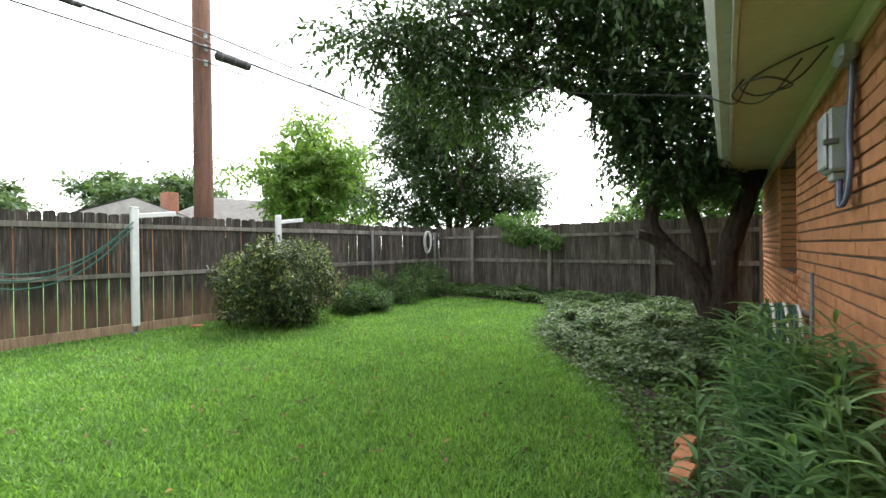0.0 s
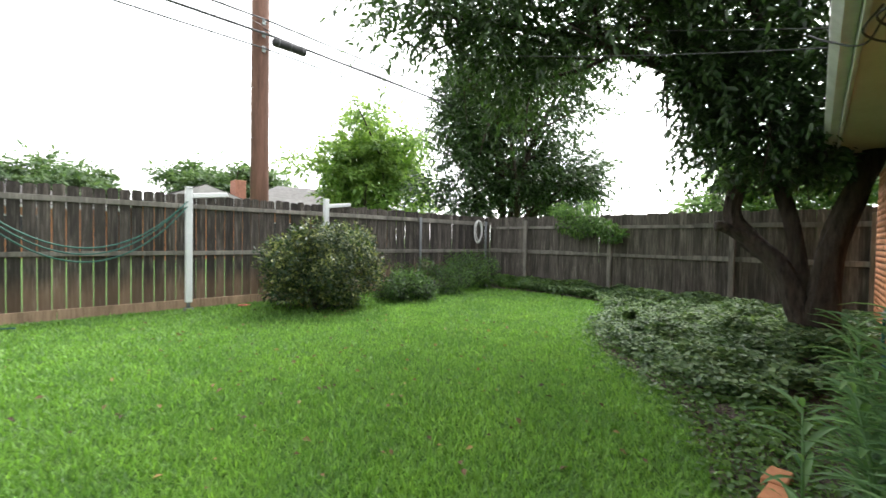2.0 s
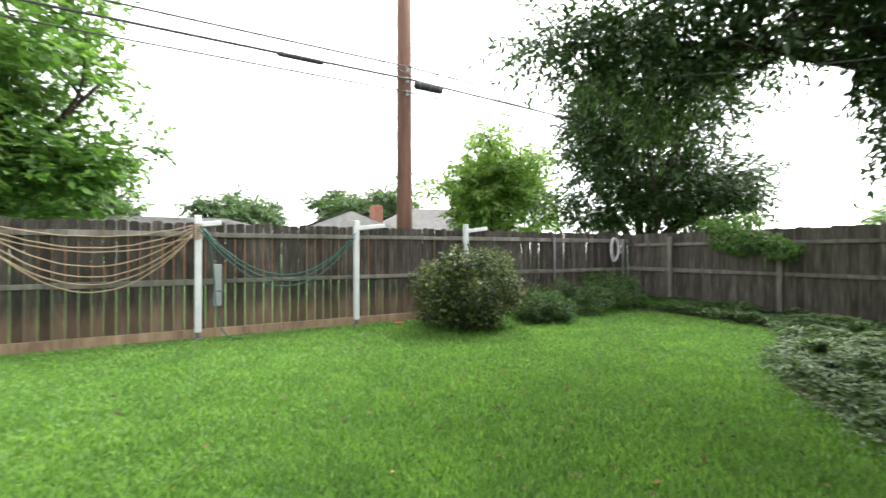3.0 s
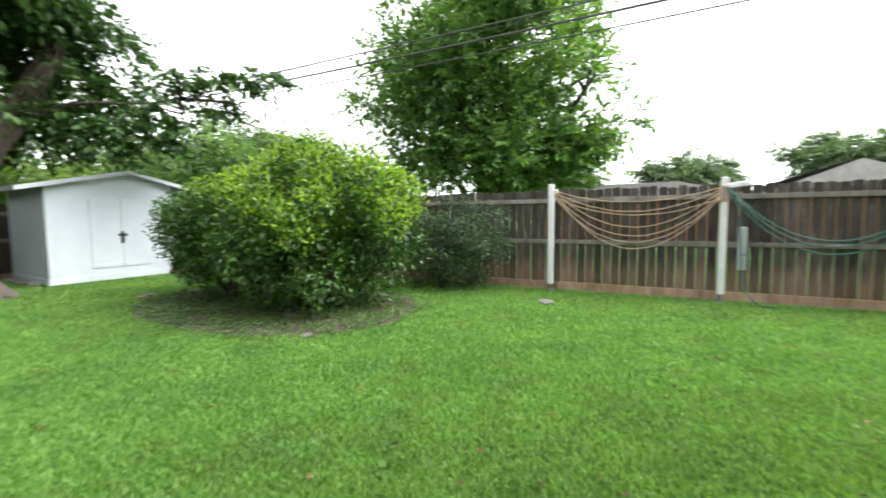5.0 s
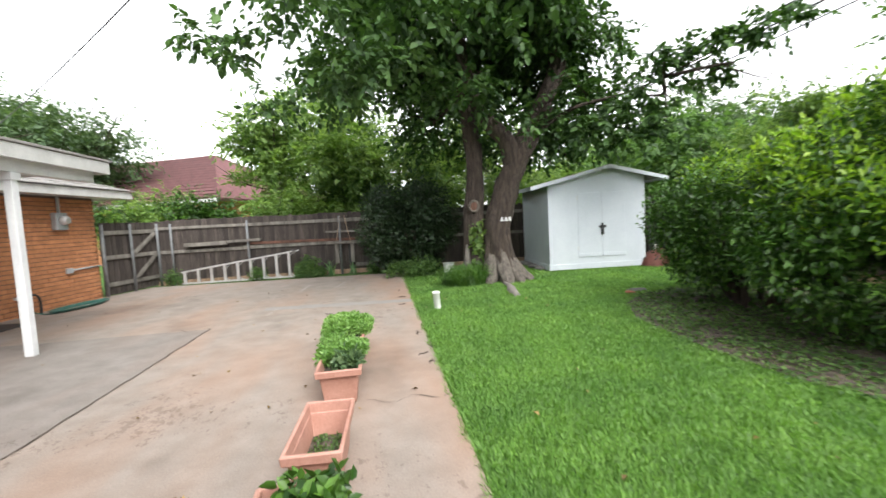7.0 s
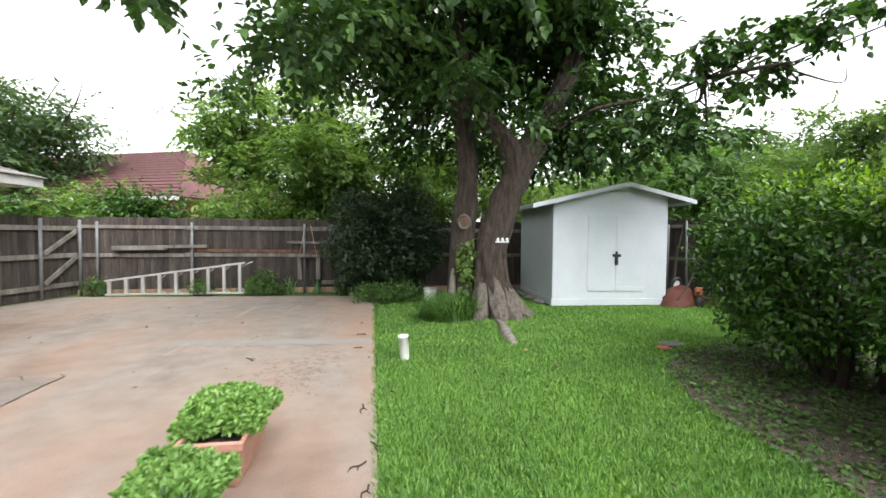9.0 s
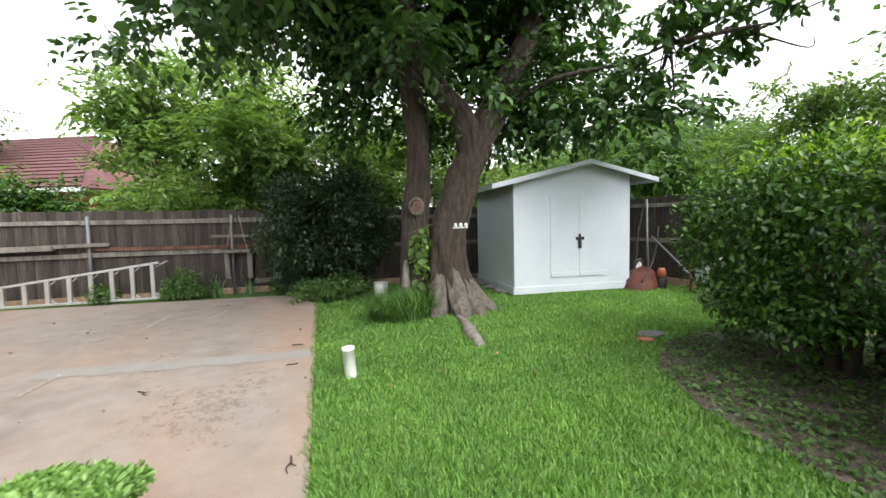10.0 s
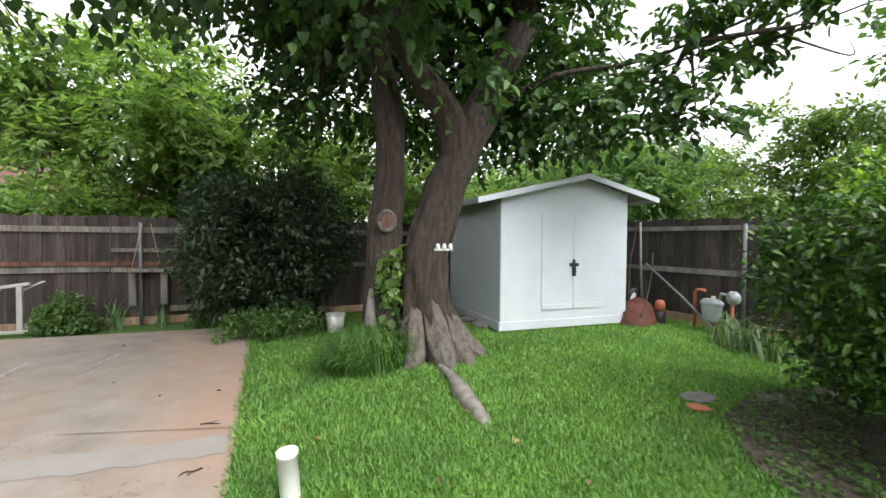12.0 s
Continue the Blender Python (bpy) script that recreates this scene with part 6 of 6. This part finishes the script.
strap_plant((-0.95, -11.75, 0), 1700, 0.62, 0.017, LILYLEAF, "thick clump of strappy green grass at the tree", spread=0.5, lean=1.25, seed=2, name="grass_clump")
strap_plant((-6.1, -10.7, 0), 90, 0.6, 0.035, COVERLEAF, "grey-green arching strap-leaved plant", spread=0.35, lean=0.8, seed=3)
strap_plant((-5.8, -10.2, 0), 80, 0.5, 0.035, COVERLEAF, "grey-green arching strap-leaved plant", spread=0.35, lean=0.8, seed=4)
strap_plant((2.32, -15.02, 0), 40, 0.5, 0.035, SPEARLEAF, "upright green iris leaves by the fence", spread=0.12, lean=0.25, seed=5, name="iris")
strap_plant((1.7, -15.05, 0), 24, 0.42, 0.03, SPEARLEAF, "upright green iris leaves by the fence", spread=0.12, lean=0.35, seed=6, name="iris")
for i, (x, y, w, h, n) in enumerate(((2.85, -14.95, 0.42, 0.5, 3200), (0.9, -14.7, 0.3, 0.25, 900), (0.3, -13.4, 0.45, 0.35, 1600), (-0.25, -13.5, 0.4, 0.45, 1500), (6.5, -15.1, 0.2, 0.4, 500), (4.3, -15.05, 0.25, 0.3, 600))):
    c = shell_clumps(130 + i, (0, 0, h * 0.5), (w, min(w, 0.25), h * 0.5), 26, 0.13, 0.03)
    shrub("plant", (x, y, 0.02), [(c, n, 0.07, MIDLEAF, 0.2, 0.5)], "low leafy green plant by the back fence", 140 + i, 3, 0.008, h * 0.6, 0.2, category="plant")

# loose board leaning by the fence shrub, and small things on the lawn
lb = part("board", bx((0, -0.06, -0.015), (0.95, 0.06, 0.015), None, 0.004), RAILWOOD)
lb.matrix_world = pose(-7.25, -6.35, 0.08, 0, -38, 80)
tagged(lb, "weathered board leaning on the fence", "board")
for i, (x, y, s, mat, lab) in enumerate(((-3.65, -9.55, 0.16, STONE, "flat grey stone at the bed's edge"), (-4.2, -9.2, 0.17, STONE, "flat grey stepping stone in the bed"), (-4.9, -8.95, 0.17, STONE, "flat grey stepping stone in the bed"), (-3.42, -9.38, 0.09, RUST, "broken orange brick at the bed's edge"), (-2.85, -4.85, 0.08, STONE, "flat grey stone at the bed's edge"), (-6.05, -2.72, 0.16, STONE, "flat dark stone sunk in the lawn"), (-7.1, 3.3, 0.1, RUST, "orange brick by the fence foot"))):
    bm = bmesh.new()
    bmesh.ops.create_icosphere(bm, subdivisions=2, radius=1)
    for v in bm.verts:
        k = 1 + 0.3 * noise.noise(v.co * 1.3 + Vector((i * 3, 0, 0)))
        v.co = Vector((v.co.x * s * k * 1.15, v.co.y * s * k * 0.8, v.co.z * 0.02))
    o = tagged(part("stone", bm, mat), lab, "stone")
    o.matrix_world = pose(x, y, 0.035, 0, 0, 40 * i)

# ---- on and beside the houses ----
def on_house(u, z, out=0.0):
    """A pose on the lawn-side wall: u metres along it from the far corner."""
    return house.matrix_basis @ pose(u, -out, z)


def phone_box():
    b = tagged(empty("junction_box", on_house(6.46, 1.92)), "grey plastic telephone junction box on the brick wall", "junction box")
    part("body", bx((-0.12, -0.10, -0.17), (0.12, -0.004, 0.17), None, 0.012), GREYMETAL, b)
    part("cover", bx((-0.11, -0.118, -0.15), (0.11, -0.101, 0.15), None, 0.008), GREYMETAL, b)
    part("latch", bx((0.10, -0.125, -0.03), (0.135, -0.06, 0.0), None, 0.004), POSTSTEEL, b)
    part("gland", bx((-0.06, -0.08, -0.22), (0.06, -0.02, -0.171), None, 0.006), GREYMETAL, b)
    BLUE = mottled("blue_grey_cable", (0.05, 0.06, 0.13), (0.10, 0.11, 0.2), 9, 60, 0.5, 0, 0.1)
    for k, (x, mat) in enumerate(((0.17, CABLE), (0.19, BLUE), (0.215, GREYMETAL), (0.235, BLUE))):
        pts = smooth_line([(x, -0.02, 0.44), (x + 0.01, -0.03, 0.2), (x - 0.01, -0.035, 0.0), (x + 0.03, -0.04, -0.18), (x, -0.05, -0.33), (x - 0.08, -0.06, -0.36), (0.02 + 0.02 * k, -0.05, -0.22)], 5)
        pipe("cable", pts, 0.011, mat, b, 6)
    part("conduit_head", bx((0.13, -0.09, 0.36), (0.3, -0.01, 0.455), None, 0.02), GREYMETAL, b)


phone_box()
for k, pts in enumerate((
        [(6.3, -0.08, 2.42), (6.2, -0.25, 2.40), (5.9, -0.42, 2.41), (5.5, -0.5, 2.38), (5.35, -0.66, 2.5), (5.2, -0.75, 2.62)],
        [(6.25, -0.1, 2.40), (6.0, -0.2, 2.33), (5.7, -0.36, 2.35), (5.9, -0.48, 2.37), (6.15, -0.36, 2.33), (6.0, -0.22, 2.30), (5.7, -0.3, 2.36)],
        [(5.9, -0.46, 2.42), (5.75, -0.52, 2.36), (5.6, -0.4, 2.33), (5.85, -0.3, 2.31), (6.2, -0.2, 2.38)])):
    c = pipe("loose_cable", smooth_line([(u + 0.3, v, w + 0.03) for u, v, w in pts], 5), 0.006, CABLE)
    c.matrix_world = house.matrix_basis
    tagged(c, "loose black cable looped under the soffit", "cable", "cables under the soffit")


def hose_hanger():
    h = tagged(empty("hose_reel", on_house(5.05, 0.6, 0.04)), "green garden hose coiled on a wall hanger", "hose")
    part("hanger", bx((-0.12, -0.28, 0.16), (0.12, 0.04, 0.2), None, 0.01), GREYMETAL, h)
    rg = random.Random(8)
    for k in range(9):
        q, o = rg.uniform(0.21, 0.27), rg.uniform(-0.02, 0.02)
        ring = [(q * math.cos(a) * 1.1 + o, -0.03 - 0.028 * k, 0.2 + q * 1.05 * (math.sin(a) - 0.85)) for a in np.linspace(0, 6.283, 25)]
        bm = bmesh.new()
        tube(bm, ring, 0.012, 6, cap=False)
        part("hose_loop", bm, HOSE if k % 3 else PIPEWHITE, h)


hose_hanger()
pp = pipe("wall_pipe", [(5.55, -0.04, 0.02), (5.55, -0.04, 1.14)], 0.013, POSTSTEEL, segs=8)
pp.matrix_world = house.matrix_basis
tagged(pp, "thin grey pipe up the brick wall", "pipe")


def on_wing(u, z):
    return patio_wing.matrix_basis @ pose(u, 0, z)


def power_meter():
    m = tagged(empty("electric_meter", on_wing(1.0, 1.85)), "grey electric meter box with a conduit on the brick wall", "electric meter")
    part("box", bx((-0.14, 0.004, -0.2), (0.14, 0.12, 0.16), None, 0.012), GREYMETAL, m)
    bm = bmesh.new()
    tube(bm, [(0.0, 0.12, 0.0), (0, 0.16, 0.0), (0, 0.23, 0), (0, 0.25, 0)], [0.1, 0.09, 0.085, 0.04], 18)
    part("dial", bm, ALUMINIUM, m, "round glass meter dial")
    pipe("conduit", [(0.0, 0.06, 0.16), (0.0, 0.06, 0.53)], 0.03, GREYMETAL, m, 10)
    c = tagged(empty("conduit_run", on_wing(0.85, 0.78)), "grey conduit with a socket box along the brick", "conduit")
    part("socket_box", bx((-0.06, 0.004, -0.06), (0.09, 0.06, 0.05), None, 0.006), GREYMETAL, c)
    pipe("conduit", [(-0.06, 0.03, 0.0), (-0.86, 0.03, 0.02)], 0.018, GREYMETAL, c, 8)


power_meter()


def tap_and_hose():
    t = tagged(empty("tap", on_wing(1.75, 0.0)), "rusty standing tap with a brass head", "tap")
    pipe("standpipe", smooth_line([(0, 0.16, 0.0), (0, 0.16, 0.3), (0.08, 0.16, 0.42), (0.28, 0.14, 0.43), (0.3, 0.02, 0.4)], 4), 0.022, BLACK, t, 8)
    part("tap_head", bx((0.28, 0.1, 0.38), (0.45, 0.16, 0.43), None, 0.01), ALUMINIUM, t)
    bm = bmesh.new()
    rg = random.Random(2)
    for k in range(4):
        ring = [(0.0 + (0.34 + 0.03 * k) * math.cos(a) * 1.6 - 0.5, 0.5 + (0.18 + 0.02 * k) * math.sin(a), 0.05 + 0.012 * k + 0.01 * rg.random()) for a in np.linspace(0, 6.283, 33)]
        tube(bm, ring, 0.012, 6, cap=False)
    tube(bm, smooth_line([(0.4, 0.14, 0.38), (0.45, 0.3, 0.2), (0.2, 0.45, 0.06), (-0.2, 0.55, 0.05)], 5), 0.012, 6)
    h = tagged(part("garden_hose", bm, HOSE), "green garden hose lying coiled on the slab", "hose")
    h.matrix_world = patio_wing.matrix_basis @ pose(1.75, 0, 0)


tap_and_hose()
mat_ = part("doormat", bx((-0.45, -0.3, 0), (0.45, 0.3, 0.015), None, 0.004), BLACK)
mat_.matrix_world = on_wing(3.1, 0.036) @ pose(0, 0.55, 0)
tagged(mat_, "black rubber doormat on the slab", "doormat")

# brick edging by the house, two bricks visible at the bed's corner
for i, (x, y, a, mat) in enumerate(((0.25, 3.40, 85, BRICK), (0.268, 3.19, 85, BRICK), (0.287, 2.98, 85, BRICK))):
    b = part("edging_brick", bx((-0.1, -0.05, 0), (0.1, 0.05, 0.065), None, 0.006), mat)
    b.matrix_world = pose(x, y, 0.014, 0, 1.5, a)
    tagged(b, "orange-red edging brick half sunk in soil", "brick", "edging bricks")

# the greyer slab under the porch, poured on its own
porch_slab = sheet("porch_slab", [(3.335, -2.21), (8.14, -2.21), (7.72, -9.2), (3.35, -9.2)], 0.0395, GREYSLAB, "greyer concrete slab under the porch", "patio")
# cracks in the slab
crack(line_points((3.32, -2.25), (3.34, -9.2), 60), 0.014)
crack([(3.34 + 0.7 * i / 12, -9.21 - 0.08 * math.sin(i)) for i in range(13)], 0.012)
crack(line_points((0.3, -10.45), (1.5, -10.8), 14), 0.012)
cement_patch(-10.2, 0.3, 0.33, 2.9)
PALESCRATCH = mottled("pale_scratch", (0.28, 0.25, 0.225), (0.37, 0.335, 0.305), 9, 60, 0.9, 0, 0.1)
for a_, b_, w_ in (((3.5, -11.11), (2.84, -11.63), 0.03), ((2.72, -9.84), (2.68, -10.38), 0.022), ((2.63, -12.18), (2.57, -13.1), 0.05), ((2.5, -5.1), (1.9, -5.05), 0.018), ((1.9, -12.4), (1.75, -13.2), 0.03)):
    n_ = 16
    crack([(a_[0] + (b_[0] - a_[0]) * i / n_ + 0.015 * math.sin(i * 1.7), a_[1] + (b_[1] - a_[1]) * i / n_) for i in range(n_ + 1)], w_, PALESCRATCH, "pale scraped mark on the slab")
crack([(0.31 + 0.66 * i / 14, -6.08 + 0.05 * math.sin(i * 0.8)) for i in range(15)], 0.01)


def twig(x, y, yaw, length):
    """A dry forked twig lying flat."""
    bm = bmesh.new()
    tube(bm, smooth_line([(0, 0, 0.006), (length * 0.4, 0.012, 0.009), (length * 0.7, -0.008, 0.012), (length, 0.01, 0.006)], 3), [0.006, 0.006, 0.0055, 0.005, 0.005, 0.0045, 0.004, 0.004, 0.003, 0.002], 5)
    tube(bm, [(length * 0.45, 0.01, 0.009), (length * 0.7, 0.05, 0.014)], [0.004, 0.002], 5)
    t = tagged(part("twig", bm, BARK), "dry brown twig lying by the slab edge", "twig", "twigs on the slab")
    t.matrix_world = pose(x, y, 0.036, 0, 0, yaw)


for i, (x, y) in enumerate(((0.34, -6.95), (0.36, -7.2), (0.33, -7.45), (0.4, -8.1), (0.45, -9.9), (0.55, -10.6), (1.75, -9.6))):
    twig(x, y, (70, 40, 110, 85, 20, 160, 130)[i], 0.13 + 0.02 * (i % 4))


# ---- spear-leaved plants by the house ----
def spear_plant(base, n, h, seed):
    """Upright stems set with long narrow leaves that arch outwards."""
    rng = np.random.default_rng(seed)
    t = tagged(empty("leafy_plant", pose(*base)), "tall green plant with long narrow leaves", "plant", "plants by the house wall")
    V, F = [], []
    for s_ in range(n):
        a, lean = rng.uniform(0, 6.283), rng.uniform(0.05, 0.32)
        foot = np.array([rng.normal() * 0.12, rng.normal() * 0.16, 0])
        tip = foot + np.array([math.cos(a) * lean * h, math.sin(a) * lean * h, h * rng.uniform(0.7, 1.1)])
        bm = bmesh.new()
        tube(bm, [tuple(foot), tuple((foot + tip) / 2 + np.array([0, 0, 0.03])), tuple(tip)], [0.007, 0.006, 0.003], 5)
        part("stem", bm, SPEARLEAF, t)
        for k in range(24):
            q = 0.12 + 0.88 * k / 23
            p = foot + (tip - foot) * q
            b = k * 2.4 + rng.uniform(-0.4, 0.4)
            L, W = rng.uniform(0.15, 0.26), rng.uniform(0.017, 0.03)
            out = np.array([math.cos(b), math.sin(b), 0])
            side = np.array([-math.sin(b), math.cos(b), 0])
            e0, c = rng.uniform(0.3, 1.0), len(V)
            for j in range(5):
                u = j / 4
                w = W * math.sin(math.pi * (0.12 + 0.86 * u)) * 0.5 + 0.001
                V += [tuple(p - side * w), tuple(p + np.array([0, 0, -w * 0.5])), tuple(p + side * w)]
                e = e0 - 1.15 * u
                p = p + (out * math.cos(e) + np.array([0, 0, math.sin(e)])) * L / 4
            for j in range(4):
                r0, r1 = c + 3 * j, c + 3 * j + 3
                F += [(r0, r0 + 1, r1 + 1, r1), (r0 + 1, r0 + 2, r1 + 2, r1 + 1)]
    arrays("leaves", np.array(V), np.array(F), SPEARLEAF, t)
    return t


for i, (x, y, n, h) in enumerate(((0.70, 3.3, 13, 0.88), (0.85, 2.95, 14, 0.95), (0.74, 2.9, 13, 0.72), (0.88, 3.6, 10, 0.66), (0.84, 2.5, 12, 0.62), (1.0, 2.65, 10, 0.78), (0.66, 3.75, 8, 0.46), (0.96, 3.2, 12, 0.9), (0.8, 4.1, 8, 0.4))):
    spear_plant((x, y, 0.02), n, h, 200 + i)


# ---- ground cover, lawn and litter ----
def scatter(rng, poly, n):
    px, py = [p[0] for p in poly], [p[1] for p in poly]
    x, y = rng.uniform(min(px), max(px), n * 3), rng.uniform(min(py), max(py), n * 3)
    k = inside(poly, x, y)
    return x[k][:n], y[k][:n]


COVER = [(-6.6, 10.4), (-5.2, 9.3), (-4.6, 9.35), (-3.1, 9.1), (-2.3, 7.4), (-1.9, 6.2), (-1.2, 5.3), (-0.5, 4.7), (-0.05, 4.6), (0.45, 5.6), (0.5, 7.4), (0.55, 10.3)]


def ground_cover(name, poly, n, height, length, mat, label, seed, aspect=0.7):
    rng = np.random.default_rng(seed)
    x, y = scatter(rng, poly, n)
    x, y = x + rng.normal(size=len(x)) * 0.12, y + rng.normal(size=len(y)) * 0.12
    lump = np.array([noise.noise(Vector((a * 1.6, b * 1.6, 3.0))) for a, b in zip(x, y)])
    thin = np.array([noise.noise(Vector((a * 3.0, b * 3.0, 9.0))) for a, b in zip(x, y)])
    k = thin > -0.36
    x, y, lump = x[k], y[k], lump[k]
    z = 0.03 + height * (0.55 + 0.7 * lump) * np.sqrt(rng.random(len(x)))
    z = np.maximum(z, 0.03)
    m = len(x)
    a = rng.uniform(0, 6.283, m)
    axis = np.stack([np.cos(a), np.sin(a), rng.uniform(-0.7, 0.5, m)], 1)
    side = np.stack([-np.sin(a), np.cos(a), rng.normal(size=m) * 0.45], 1)
    L = length * rng.uniform(0.6, 1.3, m)
    ob = blades(name, np.stack([x, y, z], 1), axis, side, L, L * aspect, mat, None, 0.15, full=True)
    return tagged(ob, label, "ground cover", kind="stuff")


ground_cover("ground_cover", COVER, 80000, 0.3, 0.062, COVERLEAF, "grey-green leafy ground cover filling the bed", 301)
ground_cover("ground_cover", [(-7.3, 10.4), (-7.2, 9.5), (-5.4, 9.4), (-4.4, 9.5), (-4.2, 10.4)], 5000, 0.3, 0.08, MIDLEAF, "green leafy ground cover along the far fence", 302)
ground_cover("bed_weeds", BED_BUSH, 12000, 0.05, 0.045, MIDLEAF, "small scattered weeds in the mulched bed", 303)
ground_cover("bed_edge_weeds", [(-2.6, 7.4), (-2.15, 6.1), (-1.4, 5.0), (-0.5, 4.2), (0.0, 3.6), (0.3, 3.9), (-0.3, 4.9), (-1.1, 5.6), (-1.8, 6.5), (-2.1, 7.4)], 3800, 0.08, 0.045, MIDLEAF, "low green weeds and creepers at the bed's edge", 305)
ground_cover("bed_edge_weeds", [(-0.5, 4.6), (0.02, 3.6), (0.28, 2.6), (0.7, 1.9), (0.45, 3.4), (0.45, 4.6), (-0.1, 5.0)], 2200, 0.07, 0.045, MIDLEAF, "small green weeds along the bed's edge", 304)


def mulch(poly, n, seed, label):
    rng = np.random.default_rng(seed)
    x, y = scatter(rng, poly, n)
    a = rng.uniform(0, 6.283, len(x))
    axis = np.stack([np.cos(a), np.sin(a), rng.normal(size=len(x)) * 0.3], 1)
    side = np.stack([-np.sin(a), np.cos(a), rng.normal(size=len(x)) * 0.5], 1)
    L = rng.uniform(0.018, 0.05, len(x))
    tagged(blades("mulch", np.stack([x, y, np.full(len(x), 0.035)], 1), axis, side, L, L * 0.45, MULCH, None, 0.2), label, "mulch", kind="stuff")


MULCH = leafy("bark_mulch", (0.03, 0.024, 0.02), (0.19, 0.15, 0.118), 0.9, 0.0)
mulch(BED_BUSH, 9000, 311, "dark bark chips and dead leaves in the bed")
mulch([(-2.3, 6.6), (-1.5, 5.2), (-0.45, 4.25), (0.24, 2.7), (0.5, 2.2), (0.3, 4.8), (-0.4, 5.4), (-1.4, 6.4)], 6500, 312, "brown leaf litter at the edge of the ground cover")


def lawn(n, seed):
    """Grass blades, thickest along the strip that is walked, thinning towards the fences."""
    rng = np.random.default_rng(seed)
    xs, ys = [], []
    total = 0
    while total < n:
        m = 400000
        x, y = rng.uniform(-7.4, 1.1, m), rng.uniform(-15.1, 10.3, m)
        line = np.clip((0.5 - y) / 8.0, 0, 1)
        d = np.hypot(x - (0.6 - 0.5 * line), y - (0.5 - 8.0 * line))
        k = rng.random(m) < 1.0 / (1.0 + (d / 2.6) ** 2)
        k &= ~(inside(BED_BUSH, x, y) & (rng.random(m) < 0.9)) & ~inside(COVER, x, y) & ~inside(SLAB, x, y)
        k &= ~((x > -6.0) & (x < -3.25) & (y < -12.6)) & (x < 0.62 - 0.058 * (y - 9.9))
        front = inside(BED_FRONT, x, y)
        k &= ~(front & (rng.random(m) < 0.7))
        xs.append(x[k])
        ys.append(y[k])
        total += k.sum()
    x, y = np.concatenate(xs)[:n], np.concatenate(ys)[:n]
    d = np.hypot(x - 0.4, np.clip(y, -8, 0.5) - y)
    a = rng.uniform(0, 6.283, n)
    el = rng.uniform(0.5, 1.45, n)
    axis = np.stack([np.cos(a) * np.cos(el), np.sin(a) * np.cos(el), np.sin(el)], 1)
    side = np.stack([-np.sin(a), np.cos(a), rng.normal(size=n) * 0.2], 1)
    tuft = 0.5 + 0.5 * np.sin(x * 23 + 2.0 * np.sin(y * 17)) * np.sin(y * 21 + 1.7 * np.sin(x * 13))
    L = rng.uniform(0.036, 0.078, n) * (0.88 + 0.24 * tuft)
    W = rng.uniform(0.0065, 0.012, n) * (1 + d * 0.14)
    ob = blades("lawn_grass", np.stack([x, y, np.full(n, -0.004)], 1), axis, side, L, W, GRASSBLADE, None, 0.1, 0.4)
    return tagged(ob, "green mown lawn grass blades", "grass", kind="stuff")


lawn(520000, 321)


def edge_grass(seed):
    """Longer grass leaning over the slab's edge and round the foot of things."""
    rng = np.random.default_rng(seed)
    n = 9000
    y = rng.uniform(-14.3, -2.0, n)
    x = 0.29 - np.abs(rng.normal(size=n)) * 0.05 + 0.015 * np.sin(y * 9)
    a = rng.normal(size=n) * 0.9
    el = rng.uniform(0.3, 1.2, n)
    axis = np.stack([np.cos(a) * np.cos(el), np.sin(a) * np.cos(el), np.sin(el)], 1)
    side = np.stack([-np.sin(a), np.cos(a), rng.normal(size=n) * 0.2], 1)
    L = rng.uniform(0.04, 0.10, n)
    tagged(blades("edge_grass", np.stack([x, y, np.zeros(n)], 1), axis, side, L, L * 0.11, GRASSBLADE, None, 0.1, 0.4), "longer grass along the slab edge", "grass", kind="stuff")


edge_grass(331)


def litter(n, seed, poly, z, label):
    rng = np.random.default_rng(seed)
    x, y = scatter(rng, poly, n)
    n = len(x)
    a = rng.uniform(0, 6.283, n)
    axis = np.stack([np.cos(a), np.sin(a), rng.normal(size=n) * 0.25], 1)
    side = np.stack([-np.sin(a), np.cos(a), rng.normal(size=n) * 0.35], 1)
    L = rng.uniform(0.025, 0.065, n)
    tagged(blades("fallen_leaves", np.stack([x, y, np.full(n, z)], 1), axis, side, L, L * 0.6, DEADLEAF, None, 0.3), label, "fallen leaves", kind="stuff")


litter(150, 341, [(-7.0, -3.5), (0.25, -3.5), (1.0, 0.5), (0.2, 3.0), (-2.5, 6.0), (-6.5, 6.0)], 0.058, "fallen yellow and brown leaves on the lawn")
litter(50, 342, [(-2.4, -14), (0.2, -14), (0.2, -4), (-2.0, -4)], 0.056, "fallen leaves on the lawn by the slab")
litter(70, 343, SLAB, 0.042, "fallen leaf scraps on the concrete")

litter(170, 345, [(-5.5, 1.5), (-0.2, 0.6), (0.3, 1.6), (-0.3, 3.6), (-1.6, 5.0), (-3.4, 6.5), (-5.5, 5.0)], 0.05, "small dark dead leaves strewn over the lawn")
